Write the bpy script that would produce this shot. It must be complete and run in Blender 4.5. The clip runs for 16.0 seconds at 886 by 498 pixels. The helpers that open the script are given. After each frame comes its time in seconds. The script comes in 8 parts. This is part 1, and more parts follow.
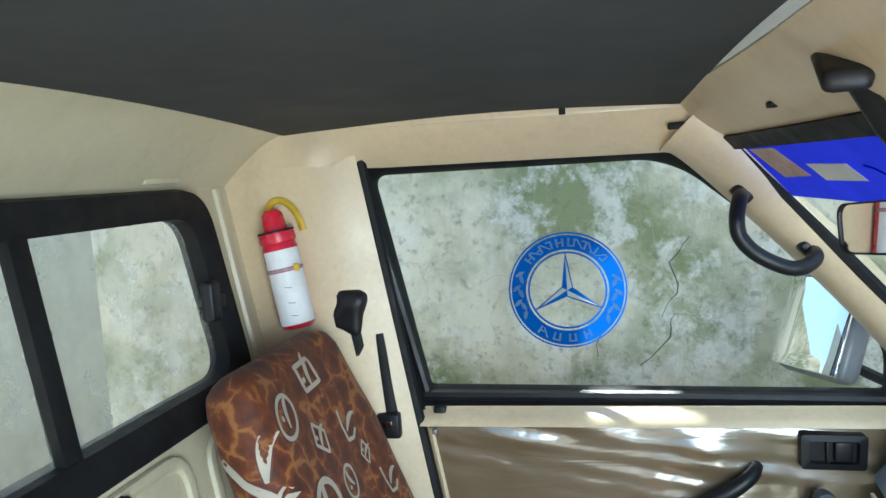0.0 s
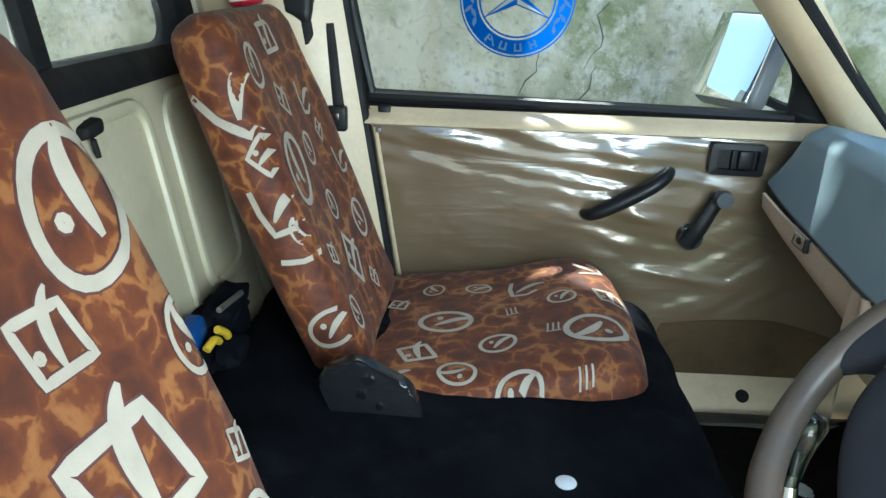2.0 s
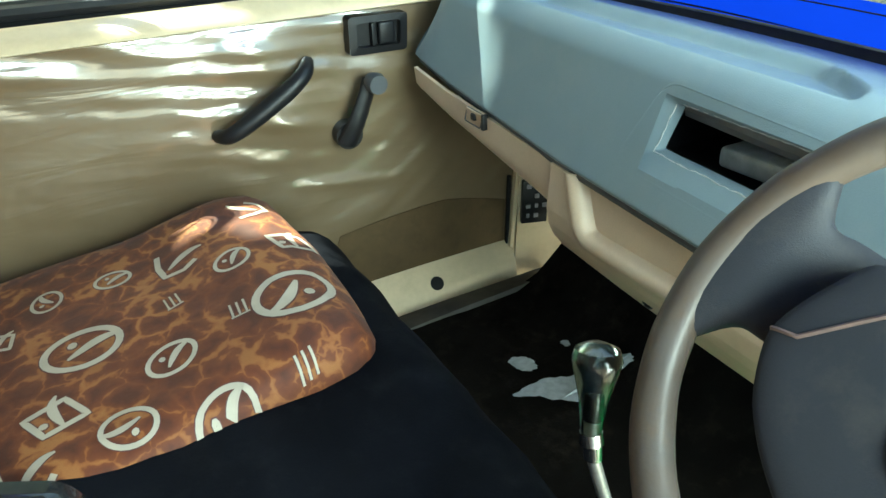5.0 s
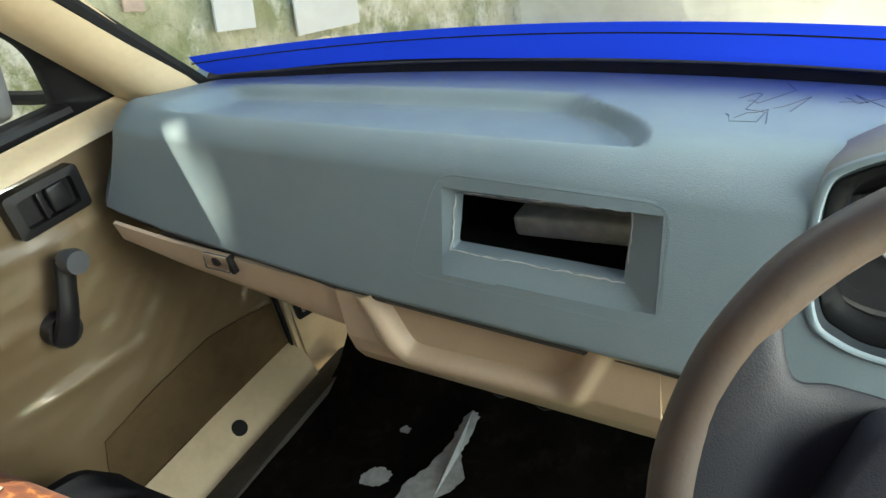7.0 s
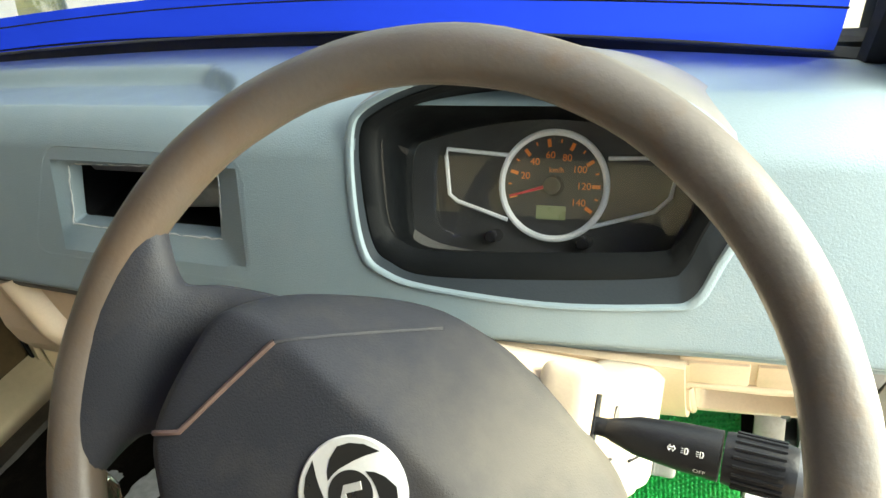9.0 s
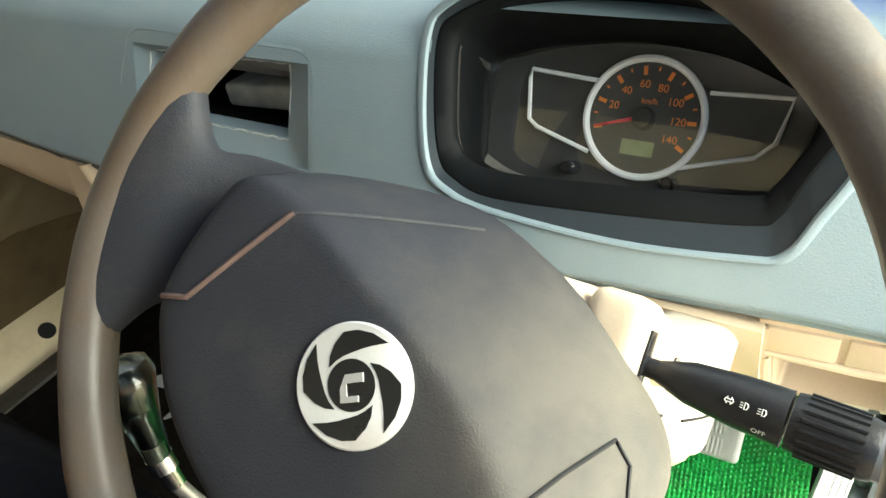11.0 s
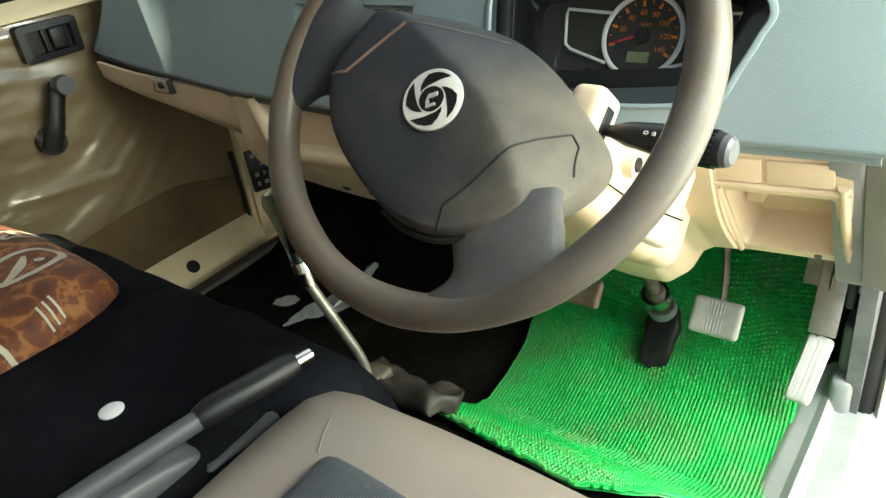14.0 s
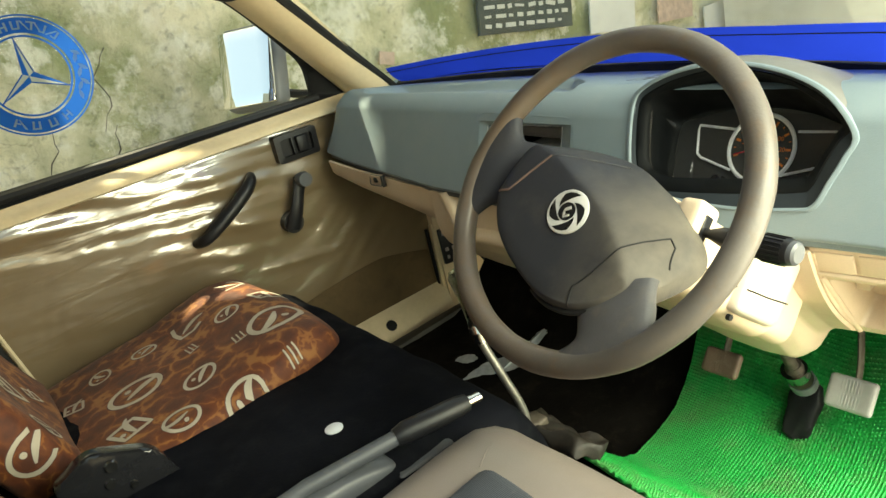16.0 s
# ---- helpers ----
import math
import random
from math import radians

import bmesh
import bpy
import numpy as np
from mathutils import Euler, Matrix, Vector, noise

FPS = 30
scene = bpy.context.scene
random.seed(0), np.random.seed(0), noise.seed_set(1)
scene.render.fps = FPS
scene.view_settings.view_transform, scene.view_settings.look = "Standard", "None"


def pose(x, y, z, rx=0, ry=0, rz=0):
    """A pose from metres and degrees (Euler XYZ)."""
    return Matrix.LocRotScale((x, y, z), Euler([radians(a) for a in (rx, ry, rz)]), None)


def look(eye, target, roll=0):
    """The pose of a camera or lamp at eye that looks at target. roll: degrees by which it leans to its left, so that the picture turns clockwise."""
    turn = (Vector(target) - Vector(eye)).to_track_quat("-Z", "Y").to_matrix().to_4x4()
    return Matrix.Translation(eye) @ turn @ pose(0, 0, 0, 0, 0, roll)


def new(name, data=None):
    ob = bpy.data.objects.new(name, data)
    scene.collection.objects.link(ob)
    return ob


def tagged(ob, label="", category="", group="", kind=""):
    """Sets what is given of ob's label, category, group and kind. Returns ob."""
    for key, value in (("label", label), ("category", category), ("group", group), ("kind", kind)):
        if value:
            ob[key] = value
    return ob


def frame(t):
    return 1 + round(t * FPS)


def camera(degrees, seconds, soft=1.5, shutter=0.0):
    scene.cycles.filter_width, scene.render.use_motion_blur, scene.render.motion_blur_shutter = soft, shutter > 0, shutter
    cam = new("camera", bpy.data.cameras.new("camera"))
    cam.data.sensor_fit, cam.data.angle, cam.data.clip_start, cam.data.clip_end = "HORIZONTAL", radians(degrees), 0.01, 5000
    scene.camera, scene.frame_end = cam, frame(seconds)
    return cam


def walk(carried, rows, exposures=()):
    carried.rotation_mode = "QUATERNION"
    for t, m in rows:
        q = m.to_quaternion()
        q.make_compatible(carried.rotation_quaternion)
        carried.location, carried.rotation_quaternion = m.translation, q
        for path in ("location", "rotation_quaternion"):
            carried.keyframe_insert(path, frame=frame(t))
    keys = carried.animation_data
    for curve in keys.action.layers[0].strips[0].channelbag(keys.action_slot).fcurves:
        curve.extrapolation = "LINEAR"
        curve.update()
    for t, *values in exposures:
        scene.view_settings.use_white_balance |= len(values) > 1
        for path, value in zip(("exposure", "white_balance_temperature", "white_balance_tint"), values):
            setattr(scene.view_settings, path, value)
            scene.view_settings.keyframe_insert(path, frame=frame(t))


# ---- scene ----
from mathutils.bvhtree import BVHTree
cam = camera(63.0, 16.0)
PATH = [
    (0, (0.063, -0.055, 1.099), (-0.342, 1.893, 0.896), -3.8),
    (0.5, (0.089, -0.079, 1.085), (-0.153, 1.884, 0.787), -4.2),
    (1, (0.098, -0.093, 1.019), (-0.06, 1.849, 0.57), -3.6),
    (1.5, (0.006, -0.138, 0.932), (-0.038, 1.777, 0.356), -0.9),
    (2, (-0.048, -0.165, 0.892), (-0.145, 1.701, 0.177), 1.8),
    (2.5, (-0.034, -0.175, 0.849), (-0.235, 1.655, 0.067), 3.9),
    (3, (0.056, -0.122, 0.857), (-0.213, 1.662, -0.008), 1.3),
    (3.5, (0.115, -0.072, 0.846), (-0.22, 1.692, -0.034), -0.3),
    (4, (0.084, -0.009, 0.827), (-0.077, 1.749, -0.114), 0.6),
    (4.5, (-0.042, 0.082, 0.827), (0.36, 1.792, -0.13), 1.4),
    (4.7, (-0.06, 0.111, 0.841), (0.555, 1.731, -0.157), 1.0),
    (6.8, (0.05, 0.367, 0.933), (1.388, 1.435, -0.1), -11.5),
    (7, (0.049, 0.351, 0.934), (1.384, 1.376, -0.145), -12.5),
    (7.5, (0.117, 0.276, 0.902), (1.534, 1.118, -0.231), -11.9),
    (8, (0.122, 0.197, 0.872), (1.626, 0.875, -0.259), -9.6),
    (10.3, (0.103, 0.086, 0.839), (1.434, 1.085, -0.27), -11.9),
    (10.5, (0.146, 0.095, 0.821), (1.417, 1.113, -0.341), -11.4),
    (11, (0.134, 0.099, 0.803), (1.474, 1.037, -0.349), -8.0),
    (11.5, (-0.023, 0.081, 0.802), (1.505, 0.917, -0.182), -6.1),
    (12, (-0.087, 0.062, 0.776), (1.432, 0.941, -0.182), -6.3),
    (12.5, (-0.128, 0.041, 0.798), (1.413, 0.99, -0.054), -6.0),
    (13, (-0.158, 0.022, 0.801), (1.341, 1.059, -0.023), -6.8),
    (13.5, (-0.169, -0.019, 0.805), (1.271, 1.065, -0.062), -8.0),
    (14, (-0.123, -0.1, 0.77), (1.161, 1.074, -0.217), -9.5),
    (14.5, (-0.032, -0.198, 0.732), (1.117, 1.0, -0.384), -11.4),
    (15, (-0.05, -0.258, 0.762), (1.022, 1.099, -0.243), -14.8),
    (15.5, (-0.112, -0.259, 0.838), (0.915, 1.244, 0.01), -13.8),
    (16, (-0.228, -0.278, 0.872), (0.781, 1.288, 0.145), -14.1),
]
walk(cam, [(t, look(eye, target, roll)) for t, eye, target, roll in PATH],
     [(0.0, 1.4, 5600, -4), (0.5, 1.45, 6300, -4), (1.0, 1.33, 6100, -8), (1.5, 1.3, 5700, -12), (2.0, 1.4, 5600, -8), (2.5, 1.4, 5400, -8), (3.0, 1.4, 5500, -11), (3.5, 1.4, 5400, -16), (4.0, 1.45, 5300, -18), (4.5, 2.2, 5700, -22), (7.0, 1.7, 7200, -4), (7.5, 2.35, 7600, -4), (8.0, 2.1, 7800, -4), (11.0, 1.85, 7600, -4), (12.0, 1.75, 7900, -6), (12.5, 1.65, 8300, -8), (13.5, 1.75, 8200, -11), (14.5, 0.8, 7200, -4), (15.0, 0.55, 7500, -1), (15.5, 1.15, 8100, -7), (16.0, 1.4, 9000, -10)])

# ---- light ----
world = bpy.data.worlds.new("yard_sky")
scene.world = world
world.use_nodes = True
wn = world.node_tree
sky = wn.nodes.new("ShaderNodeTexSky")
sky.sky_type = "NISHITA"
sky.sun_disc = False
SUN_EL, SUN_AZ = 64.0, 97.0          # degrees; azimuth from +x towards +y
sky.sun_elevation, sky.sun_rotation = radians(SUN_EL), radians(90 - SUN_AZ)
sky.dust_density = 3.0
wn.links.new(sky.outputs["Color"], wn.nodes["Background"].inputs["Color"])
wn.nodes["Background"].inputs["Strength"].default_value = 0.15
sun = new("sun", bpy.data.lights.new("sun", "SUN"))
sun.data.energy, sun.data.angle, sun.data.color = 5.0, radians(0.5), (1.0, 0.95, 0.86)
sd = Vector((math.cos(radians(SUN_EL)) * math.cos(radians(SUN_AZ)), math.cos(radians(SUN_EL)) * math.sin(radians(SUN_AZ)), math.sin(radians(SUN_EL))))
sun.matrix_basis = look(sd * 10, (0, 0, 0))


def opening_light(name, eye, target, w, h, watts, spread=180.0):
    """The sky's light in an opening of the cab."""
    ob = new(name, bpy.data.lights.new(name, "AREA"))
    ob.data.shape, ob.data.size, ob.data.size_y, ob.data.energy = "RECTANGLE", w, h, watts
    ob.data.color = (0.95, 0.98, 1.0)
    ob.data.spread = radians(spread)
    ob.matrix_basis = look(eye, target)
    return ob


opening_light("door_opening_light", (0.66, -0.54, 0.60), (0.56, 0.6, 0.52), 0.66, 0.90, 10.5)
opening_light("door_window_light", (0.48, -0.44, 1.02), (0.48, 0.25, 0.52), 0.7, 0.45, 4.6, 130.0)
opening_light("windscreen_light", (0.82, 0.66, 1.20), (0.2, 0.7, 0.4), 1.1, 0.5, 0.35)


# ---- materials ----


def node_mat(name):
    m = bpy.data.materials.new(name)
    m.use_nodes = True
    nt = m.node_tree
    return m, nt, nt.nodes["Principled BSDF"]


def nd(nt, kind, **vals):
    n = nt.nodes.new(kind)
    for k, v in vals.items():
        if k in n.inputs:
            n.inputs[k].default_value = v
    return n


def mixc(nt, fac, a, b):
    n = nt.nodes.new("ShaderNodeMix")
    n.data_type = "RGBA"
    for sock, v in ((n.inputs[0], fac), (n.inputs[6], a), (n.inputs[7], b)):
        if hasattr(v, "is_output"):
            nt.links.new(v, sock)
        else:
            sock.default_value = v if isinstance(v, (int, float)) else (*v, 1)
    return n.outputs[2]


def ramp(nt, src, stops):
    n = nt.nodes.new("ShaderNodeValToRGB")
    els = n.color_ramp.elements
    while len(els) < len(stops):
        els.new(0.5)
    for e, (p, c) in zip(els, stops):
        e.position, e.color = p, ((c, c, c, 1) if isinstance(c, (int, float)) else (*c, 1))
    nt.links.new(src, n.inputs[0])
    return n.outputs[0]


def noise_tex(nt, scale, detail=4.0, rough=0.55, vec=None, dist=0.0):
    n = nd(nt, "ShaderNodeTexNoise", Scale=scale, Detail=detail, Roughness=rough, Distortion=dist)
    if vec is None:
        vec = nt.nodes.new("ShaderNodeTexCoord").outputs["Object"]
    nt.links.new(vec, n.inputs["Vector"])
    return n.outputs["Fac"]


def stretched(nt, sx, sy, sz, rot=(0, 0, 0)):
    m = nt.nodes.new("ShaderNodeMapping")
    m.inputs["Scale"].default_value = (sx, sy, sz)
    m.inputs["Rotation"].default_value = [radians(a) for a in rot]
    nt.links.new(nt.nodes.new("ShaderNodeTexCoord").outputs["Object"], m.inputs["Vector"])
    return m.outputs["Vector"]


def add_bump(nt, bsdf, height, strength, dist=0.002):
    b = nd(nt, "ShaderNodeBump", Strength=strength, Distance=dist)
    nt.links.new(height, b.inputs["Height"])
    if bsdf.inputs["Normal"].is_linked:
        nt.links.new(bsdf.inputs["Normal"].links[0].from_socket, b.inputs["Normal"])
    nt.links.new(b.outputs["Normal"], bsdf.inputs["Normal"])


def plain(name, col, rough=0.5, metal=0.0, var=0.18, scale=6.0, grain=180.0, bump=0.15, dirt=0.0, dirtcol=(0.10, 0.08, 0.06), spec=0.5, coat=0.0):
    """A surface with blotches at one scale, grain at another, and rubbed-in dirt."""
    m, nt, b = node_mat(name)
    big = noise_tex(nt, scale, 5.0)
    fine = noise_tex(nt, grain, 3.0)
    lo, hi = [c * (1 - var) for c in col], [min(1.0, c * (1 + var)) for c in col]
    c1 = mixc(nt, ramp(nt, big, [(0.3, 0.0), (0.7, 1.0)]), lo, hi)
    c2 = mixc(nt, ramp(nt, fine, [(0.35, 0.0), (0.75, 0.16)]), c1, [c * 0.6 for c in col])
    if dirt > 0:
        spots = noise_tex(nt, scale * 2.7, 8.0, 0.7)
        c2 = mixc(nt, ramp(nt, spots, [(0.52, 0.0), (0.78, dirt)]), c2, dirtcol)
    nt.links.new(c2, b.inputs["Base Color"])
    r = ramp(nt, noise_tex(nt, scale * 1.7, 6.0), [(0.25, max(0.02, rough * 0.75)), (0.75, min(1.0, rough * 1.25))])
    nt.links.new(r, b.inputs["Roughness"])
    b.inputs["Metallic"].default_value = metal
    b.inputs["Specular IOR Level"].default_value = spec
    b.inputs["Coat Weight"].default_value = coat
    if bump > 0:
        add_bump(nt, b, fine, bump, 0.001)
    return m


BEIGE = plain("beige_cab_paint", (0.66, 0.53, 0.35), 0.34, var=0.10, scale=4, grain=90, bump=0.05, dirt=0.35, dirtcol=(0.33, 0.25, 0.15))
BEIGE_REAR = plain("pale_beige_rear_paint", (0.56, 0.50, 0.35), 0.36, var=0.10, scale=4, grain=90, bump=0.05, dirt=0.45, dirtcol=(0.36, 0.31, 0.20))
BEIGE_PLASTIC = plain("beige_moulded_plastic", (0.60, 0.475, 0.35), 0.42, var=0.08, scale=7, grain=420, bump=0.12, dirt=0.30, dirtcol=(0.36, 0.26, 0.17))
DASH = plain("grey_blue_dash_plastic", (0.190, 0.248, 0.285), 0.50, var=0.08, scale=5, grain=700, bump=0.35, dirt=0.25, dirtcol=(0.27, 0.28, 0.28))
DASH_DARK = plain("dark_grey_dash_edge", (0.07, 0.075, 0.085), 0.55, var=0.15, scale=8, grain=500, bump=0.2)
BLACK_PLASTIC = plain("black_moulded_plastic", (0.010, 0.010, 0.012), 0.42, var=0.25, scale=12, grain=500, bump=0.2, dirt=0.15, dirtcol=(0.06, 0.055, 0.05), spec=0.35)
GLOSS_BLACK = plain("gloss_black_plastic", (0.012, 0.012, 0.014), 0.12, var=0.2, scale=10, grain=300, bump=0.02)
RUBBER = plain("black_rubber_seal", (0.011, 0.011, 0.012), 0.6, var=0.25, scale=15, grain=300, bump=0.2, dirt=0.2, dirtcol=(0.045, 0.042, 0.038), spec=0.22)
CARPET = plain("black_rubber_carpet", (0.0042, 0.0046, 0.0068), 0.90, var=0.45, scale=7, grain=260, bump=0.6, dirt=0.4, dirtcol=(0.020, 0.021, 0.024), spec=0.06)
FLOOR_BLACK = plain("dark_floor_mat", (0.0075, 0.0064, 0.0054), 0.80, var=0.55, scale=9, grain=200, bump=0.8, dirt=0.8, dirtcol=(0.028, 0.022, 0.017), spec=0.05)
HEADLINER = plain("charcoal_headliner_cloth", (0.032, 0.034, 0.036), 0.92, var=0.12, scale=3, grain=600, bump=0.4)
WHEEL_VINYL = plain("worn_grey_wheel_vinyl", (0.088, 0.078, 0.072), 0.42, var=0.30, scale=9, grain=300, bump=0.22, dirt=0.85, dirtcol=(0.105, 0.068, 0.042), spec=0.30)
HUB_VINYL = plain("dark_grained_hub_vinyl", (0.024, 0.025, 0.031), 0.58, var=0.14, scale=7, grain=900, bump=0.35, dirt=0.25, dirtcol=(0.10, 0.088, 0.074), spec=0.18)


def tint_over_y(mat, y0, y1, col, share):
    """A second colour that grows along y, broken up by blotches."""
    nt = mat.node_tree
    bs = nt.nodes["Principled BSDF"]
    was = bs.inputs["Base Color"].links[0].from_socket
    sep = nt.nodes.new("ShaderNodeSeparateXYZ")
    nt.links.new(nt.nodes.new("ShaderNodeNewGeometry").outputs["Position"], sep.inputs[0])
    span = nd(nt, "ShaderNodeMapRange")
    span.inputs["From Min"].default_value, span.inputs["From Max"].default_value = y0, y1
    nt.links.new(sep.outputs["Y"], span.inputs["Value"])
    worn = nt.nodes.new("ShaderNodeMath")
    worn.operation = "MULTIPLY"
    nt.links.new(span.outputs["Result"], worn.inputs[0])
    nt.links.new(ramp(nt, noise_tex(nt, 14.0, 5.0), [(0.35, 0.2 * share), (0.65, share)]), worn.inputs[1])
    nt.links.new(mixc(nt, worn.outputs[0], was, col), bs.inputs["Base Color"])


# Rim turns browner towards the passenger side.
tint_over_y(WHEEL_VINYL, 0.16, 0.38, (0.084, 0.057, 0.039), 0.85)
# Hub's door-side facet lightened: dust, and door light put into the colour.
tint_over_y(HUB_VINYL, 0.245, 0.165, (0.120, 0.105, 0.085), 0.80)
SPOKE_VINYL = plain("scuffed_grey_spoke_vinyl", (0.066, 0.064, 0.068), 0.50, var=0.25, scale=14, grain=500, bump=0.3, dirt=0.7, dirtcol=(0.115, 0.098, 0.084), spec=0.25)
SLATE = plain("dark_slate_plastic", (0.060, 0.064, 0.074), 0.50, var=0.15, scale=12, grain=400, bump=0.15, dirt=0.4, dirtcol=(0.16, 0.15, 0.14))
GREY_DIRTY = plain("dusty_dark_grey_floor_edge", (0.060, 0.054, 0.048), 0.75, var=0.3, scale=9, grain=200, bump=0.4, dirt=0.5, dirtcol=(0.10, 0.085, 0.065))
SEAM_BROWN = plain("worn_red_brown_seam", (0.105, 0.065, 0.056), 0.6, var=0.35, scale=40, grain=600, bump=0.3)
BEZEL = plain("slate_grey_bezel_plastic", (0.020, 0.026, 0.033), 0.55, var=0.1, scale=9, grain=600, bump=0.2, spec=0.22)
BINNACLE = plain("dull_black_binnacle_plastic", (0.005, 0.006, 0.007), 0.6, var=0.2, scale=12, grain=500, bump=0.2, spec=0.12)
HOOD = plain("grey_brown_hood_plastic", (0.17, 0.165, 0.16), 0.5, var=0.12, scale=9, grain=600, bump=0.25, dirt=0.3, dirtcol=(0.22, 0.19, 0.15))
SILVER = plain("satin_silver_badge", (0.60, 0.59, 0.58), 0.34, metal=0.35, var=0.06, scale=30, grain=500, bump=0.03)
BADGE_BLACK = plain("black_badge_ground", (0.01, 0.01, 0.011), 0.3, var=0.1, scale=30, bump=0.0)
CHROME = plain("worn_chrome", (0.62, 0.60, 0.57), 0.18, metal=1.0, var=0.15, scale=25, grain=300, bump=0.05, dirt=0.4, dirtcol=(0.2, 0.16, 0.12))
STEEL = plain("dull_steel", (0.33, 0.31, 0.29), 0.42, metal=0.8, var=0.25, scale=20, grain=300, bump=0.15, dirt=0.5, dirtcol=(0.14, 0.09, 0.06))
PEDAL = plain("grey_pedal_rubber", (0.34, 0.325, 0.31), 0.55, var=0.15, scale=18, grain=300, bump=0.2, dirt=0.35, dirtcol=(0.2, 0.18, 0.15))
TAUPE = plain("taupe_seat_vinyl", (0.198, 0.166, 0.152), 0.42, var=0.10, scale=6, grain=600, bump=0.25, dirt=0.3, dirtcol=(0.17, 0.145, 0.125))
GREY_PLASTIC = plain("mid_grey_plastic", (0.20, 0.205, 0.22), 0.42, var=0.12, scale=9, grain=500, bump=0.15, dirt=0.3, dirtcol=(0.10, 0.09, 0.085))
SILL_GREY = plain("scuffed_grey_sill", (0.26, 0.272, 0.285), 0.40, var=0.18, scale=8, grain=250, bump=0.12, dirt=0.5, dirtcol=(0.30, 0.285, 0.25))
RUSTY = plain("dirty_rusted_steel", (0.095, 0.078, 0.062), 0.62, metal=0.35, var=0.5, scale=40, grain=260, bump=0.4, dirt=0.8, dirtcol=(0.09, 0.055, 0.035))
PINK_PAPER = plain("faded_pink_paper", (0.62, 0.46, 0.40), 0.7, var=0.2, scale=30, grain=300, bump=0.1, dirt=0.5, dirtcol=(0.35, 0.26, 0.25))
KICK_GREY = plain("grey_primer_steel", (0.115, 0.122, 0.130), 0.5, var=0.5, scale=13, grain=120, bump=0.2, dirt=0.7, dirtcol=(0.06, 0.058, 0.055))
END_GREY = plain("warm_grey_end_panel_plastic", (0.130, 0.124, 0.110), 0.45, var=0.10, scale=7, grain=420, bump=0.15, dirt=0.5, dirtcol=(0.22, 0.20, 0.17))
WHITE_PAINT = plain("white_body_paint", (0.47, 0.455, 0.41), 0.36, var=0.05, scale=6, grain=120, bump=0.04, dirt=0.4, dirtcol=(0.35, 0.27, 0.18))
TORN = plain("pale_cut_plastic_edge", (0.45, 0.47, 0.48), 0.7, var=0.2, scale=60, grain=400, bump=0.2)
BOARD = plain("dark_brown_pressed_board", (0.095, 0.063, 0.031), 0.60, var=0.25, scale=9, grain=120, bump=0.25, dirt=0.5, dirtcol=(0.040, 0.026, 0.012), spec=0.2)
# Greyer than the shroud: outdoor light on its cheek put into the colour.
SHROUD_GREYED = plain("greyed_shroud_plastic", (0.47, 0.41, 0.345), 0.45, var=0.08, scale=7, grain=420, bump=0.12, dirt=0.3, dirtcol=(0.40, 0.33, 0.26))
PEDAL_BROWN = plain("worn_brown_pedal_rubber", (0.16, 0.105, 0.075), 0.6, var=0.2, scale=18, grain=300, bump=0.2, dirt=0.5, dirtcol=(0.26, 0.21, 0.17))
PEDAL_PALE = plain("pale_grey_pedal_plastic", (0.46, 0.46, 0.46), 0.5, var=0.12, scale=18, grain=300, bump=0.2, dirt=0.3, dirtcol=(0.25, 0.23, 0.2))
BOOT = plain("dusty_brown_black_rubber", (0.020, 0.016, 0.013), 0.6, var=0.4, scale=22, grain=260, bump=0.4, dirt=0.7, dirtcol=(0.060, 0.042, 0.030))
RED = plain("red_enamel", (0.60, 0.02, 0.05), 0.28, var=0.12, scale=14, grain=200, bump=0.03)
YELLOW = plain("yellow_plastic", (0.62, 0.42, 0.03), 0.38, var=0.2, scale=14, grain=200, bump=0.06, dirt=0.4)
PAPER = plain("white_paper_label", (0.78, 0.78, 0.80), 0.55, var=0.06, scale=18, grain=200, bump=0.05, dirt=0.25, dirtcol=(0.52, 0.50, 0.50))
PRINT_GREY = plain("grey_print", (0.30, 0.28, 0.30), 0.6, var=0.2, scale=40, bump=0.0)
BLUE_TOOL = plain("blue_plastic", (0.008, 0.05, 0.19), 0.4, var=0.2, scale=14, bump=0.05)
MARK_WHITE = plain("white_stalk_print", (0.62, 0.62, 0.60), 0.6, var=0.1, scale=60, bump=0.0)
ORANGE_PRINT = plain("orange_dial_print", (0.85, 0.22, 0.03), 0.5, var=0.1, scale=60, bump=0.0)
DIAL_BLACK = plain("dial_black", (0.022, 0.022, 0.024), 0.5, var=0.1, scale=40, bump=0.05)
DIAL_WHITE = plain("white_dial_outline", (0.86, 0.87, 0.90), 0.4, var=0.05, scale=40, bump=0.0)
LCD = plain("grey_green_display", (0.21, 0.25, 0.13), 0.3, var=0.06, scale=40, bump=0.0)
PAPER_BOARD = plain("dark_painted_board", (0.055, 0.065, 0.06), 0.6, var=0.3, scale=5, grain=60, bump=0.1)


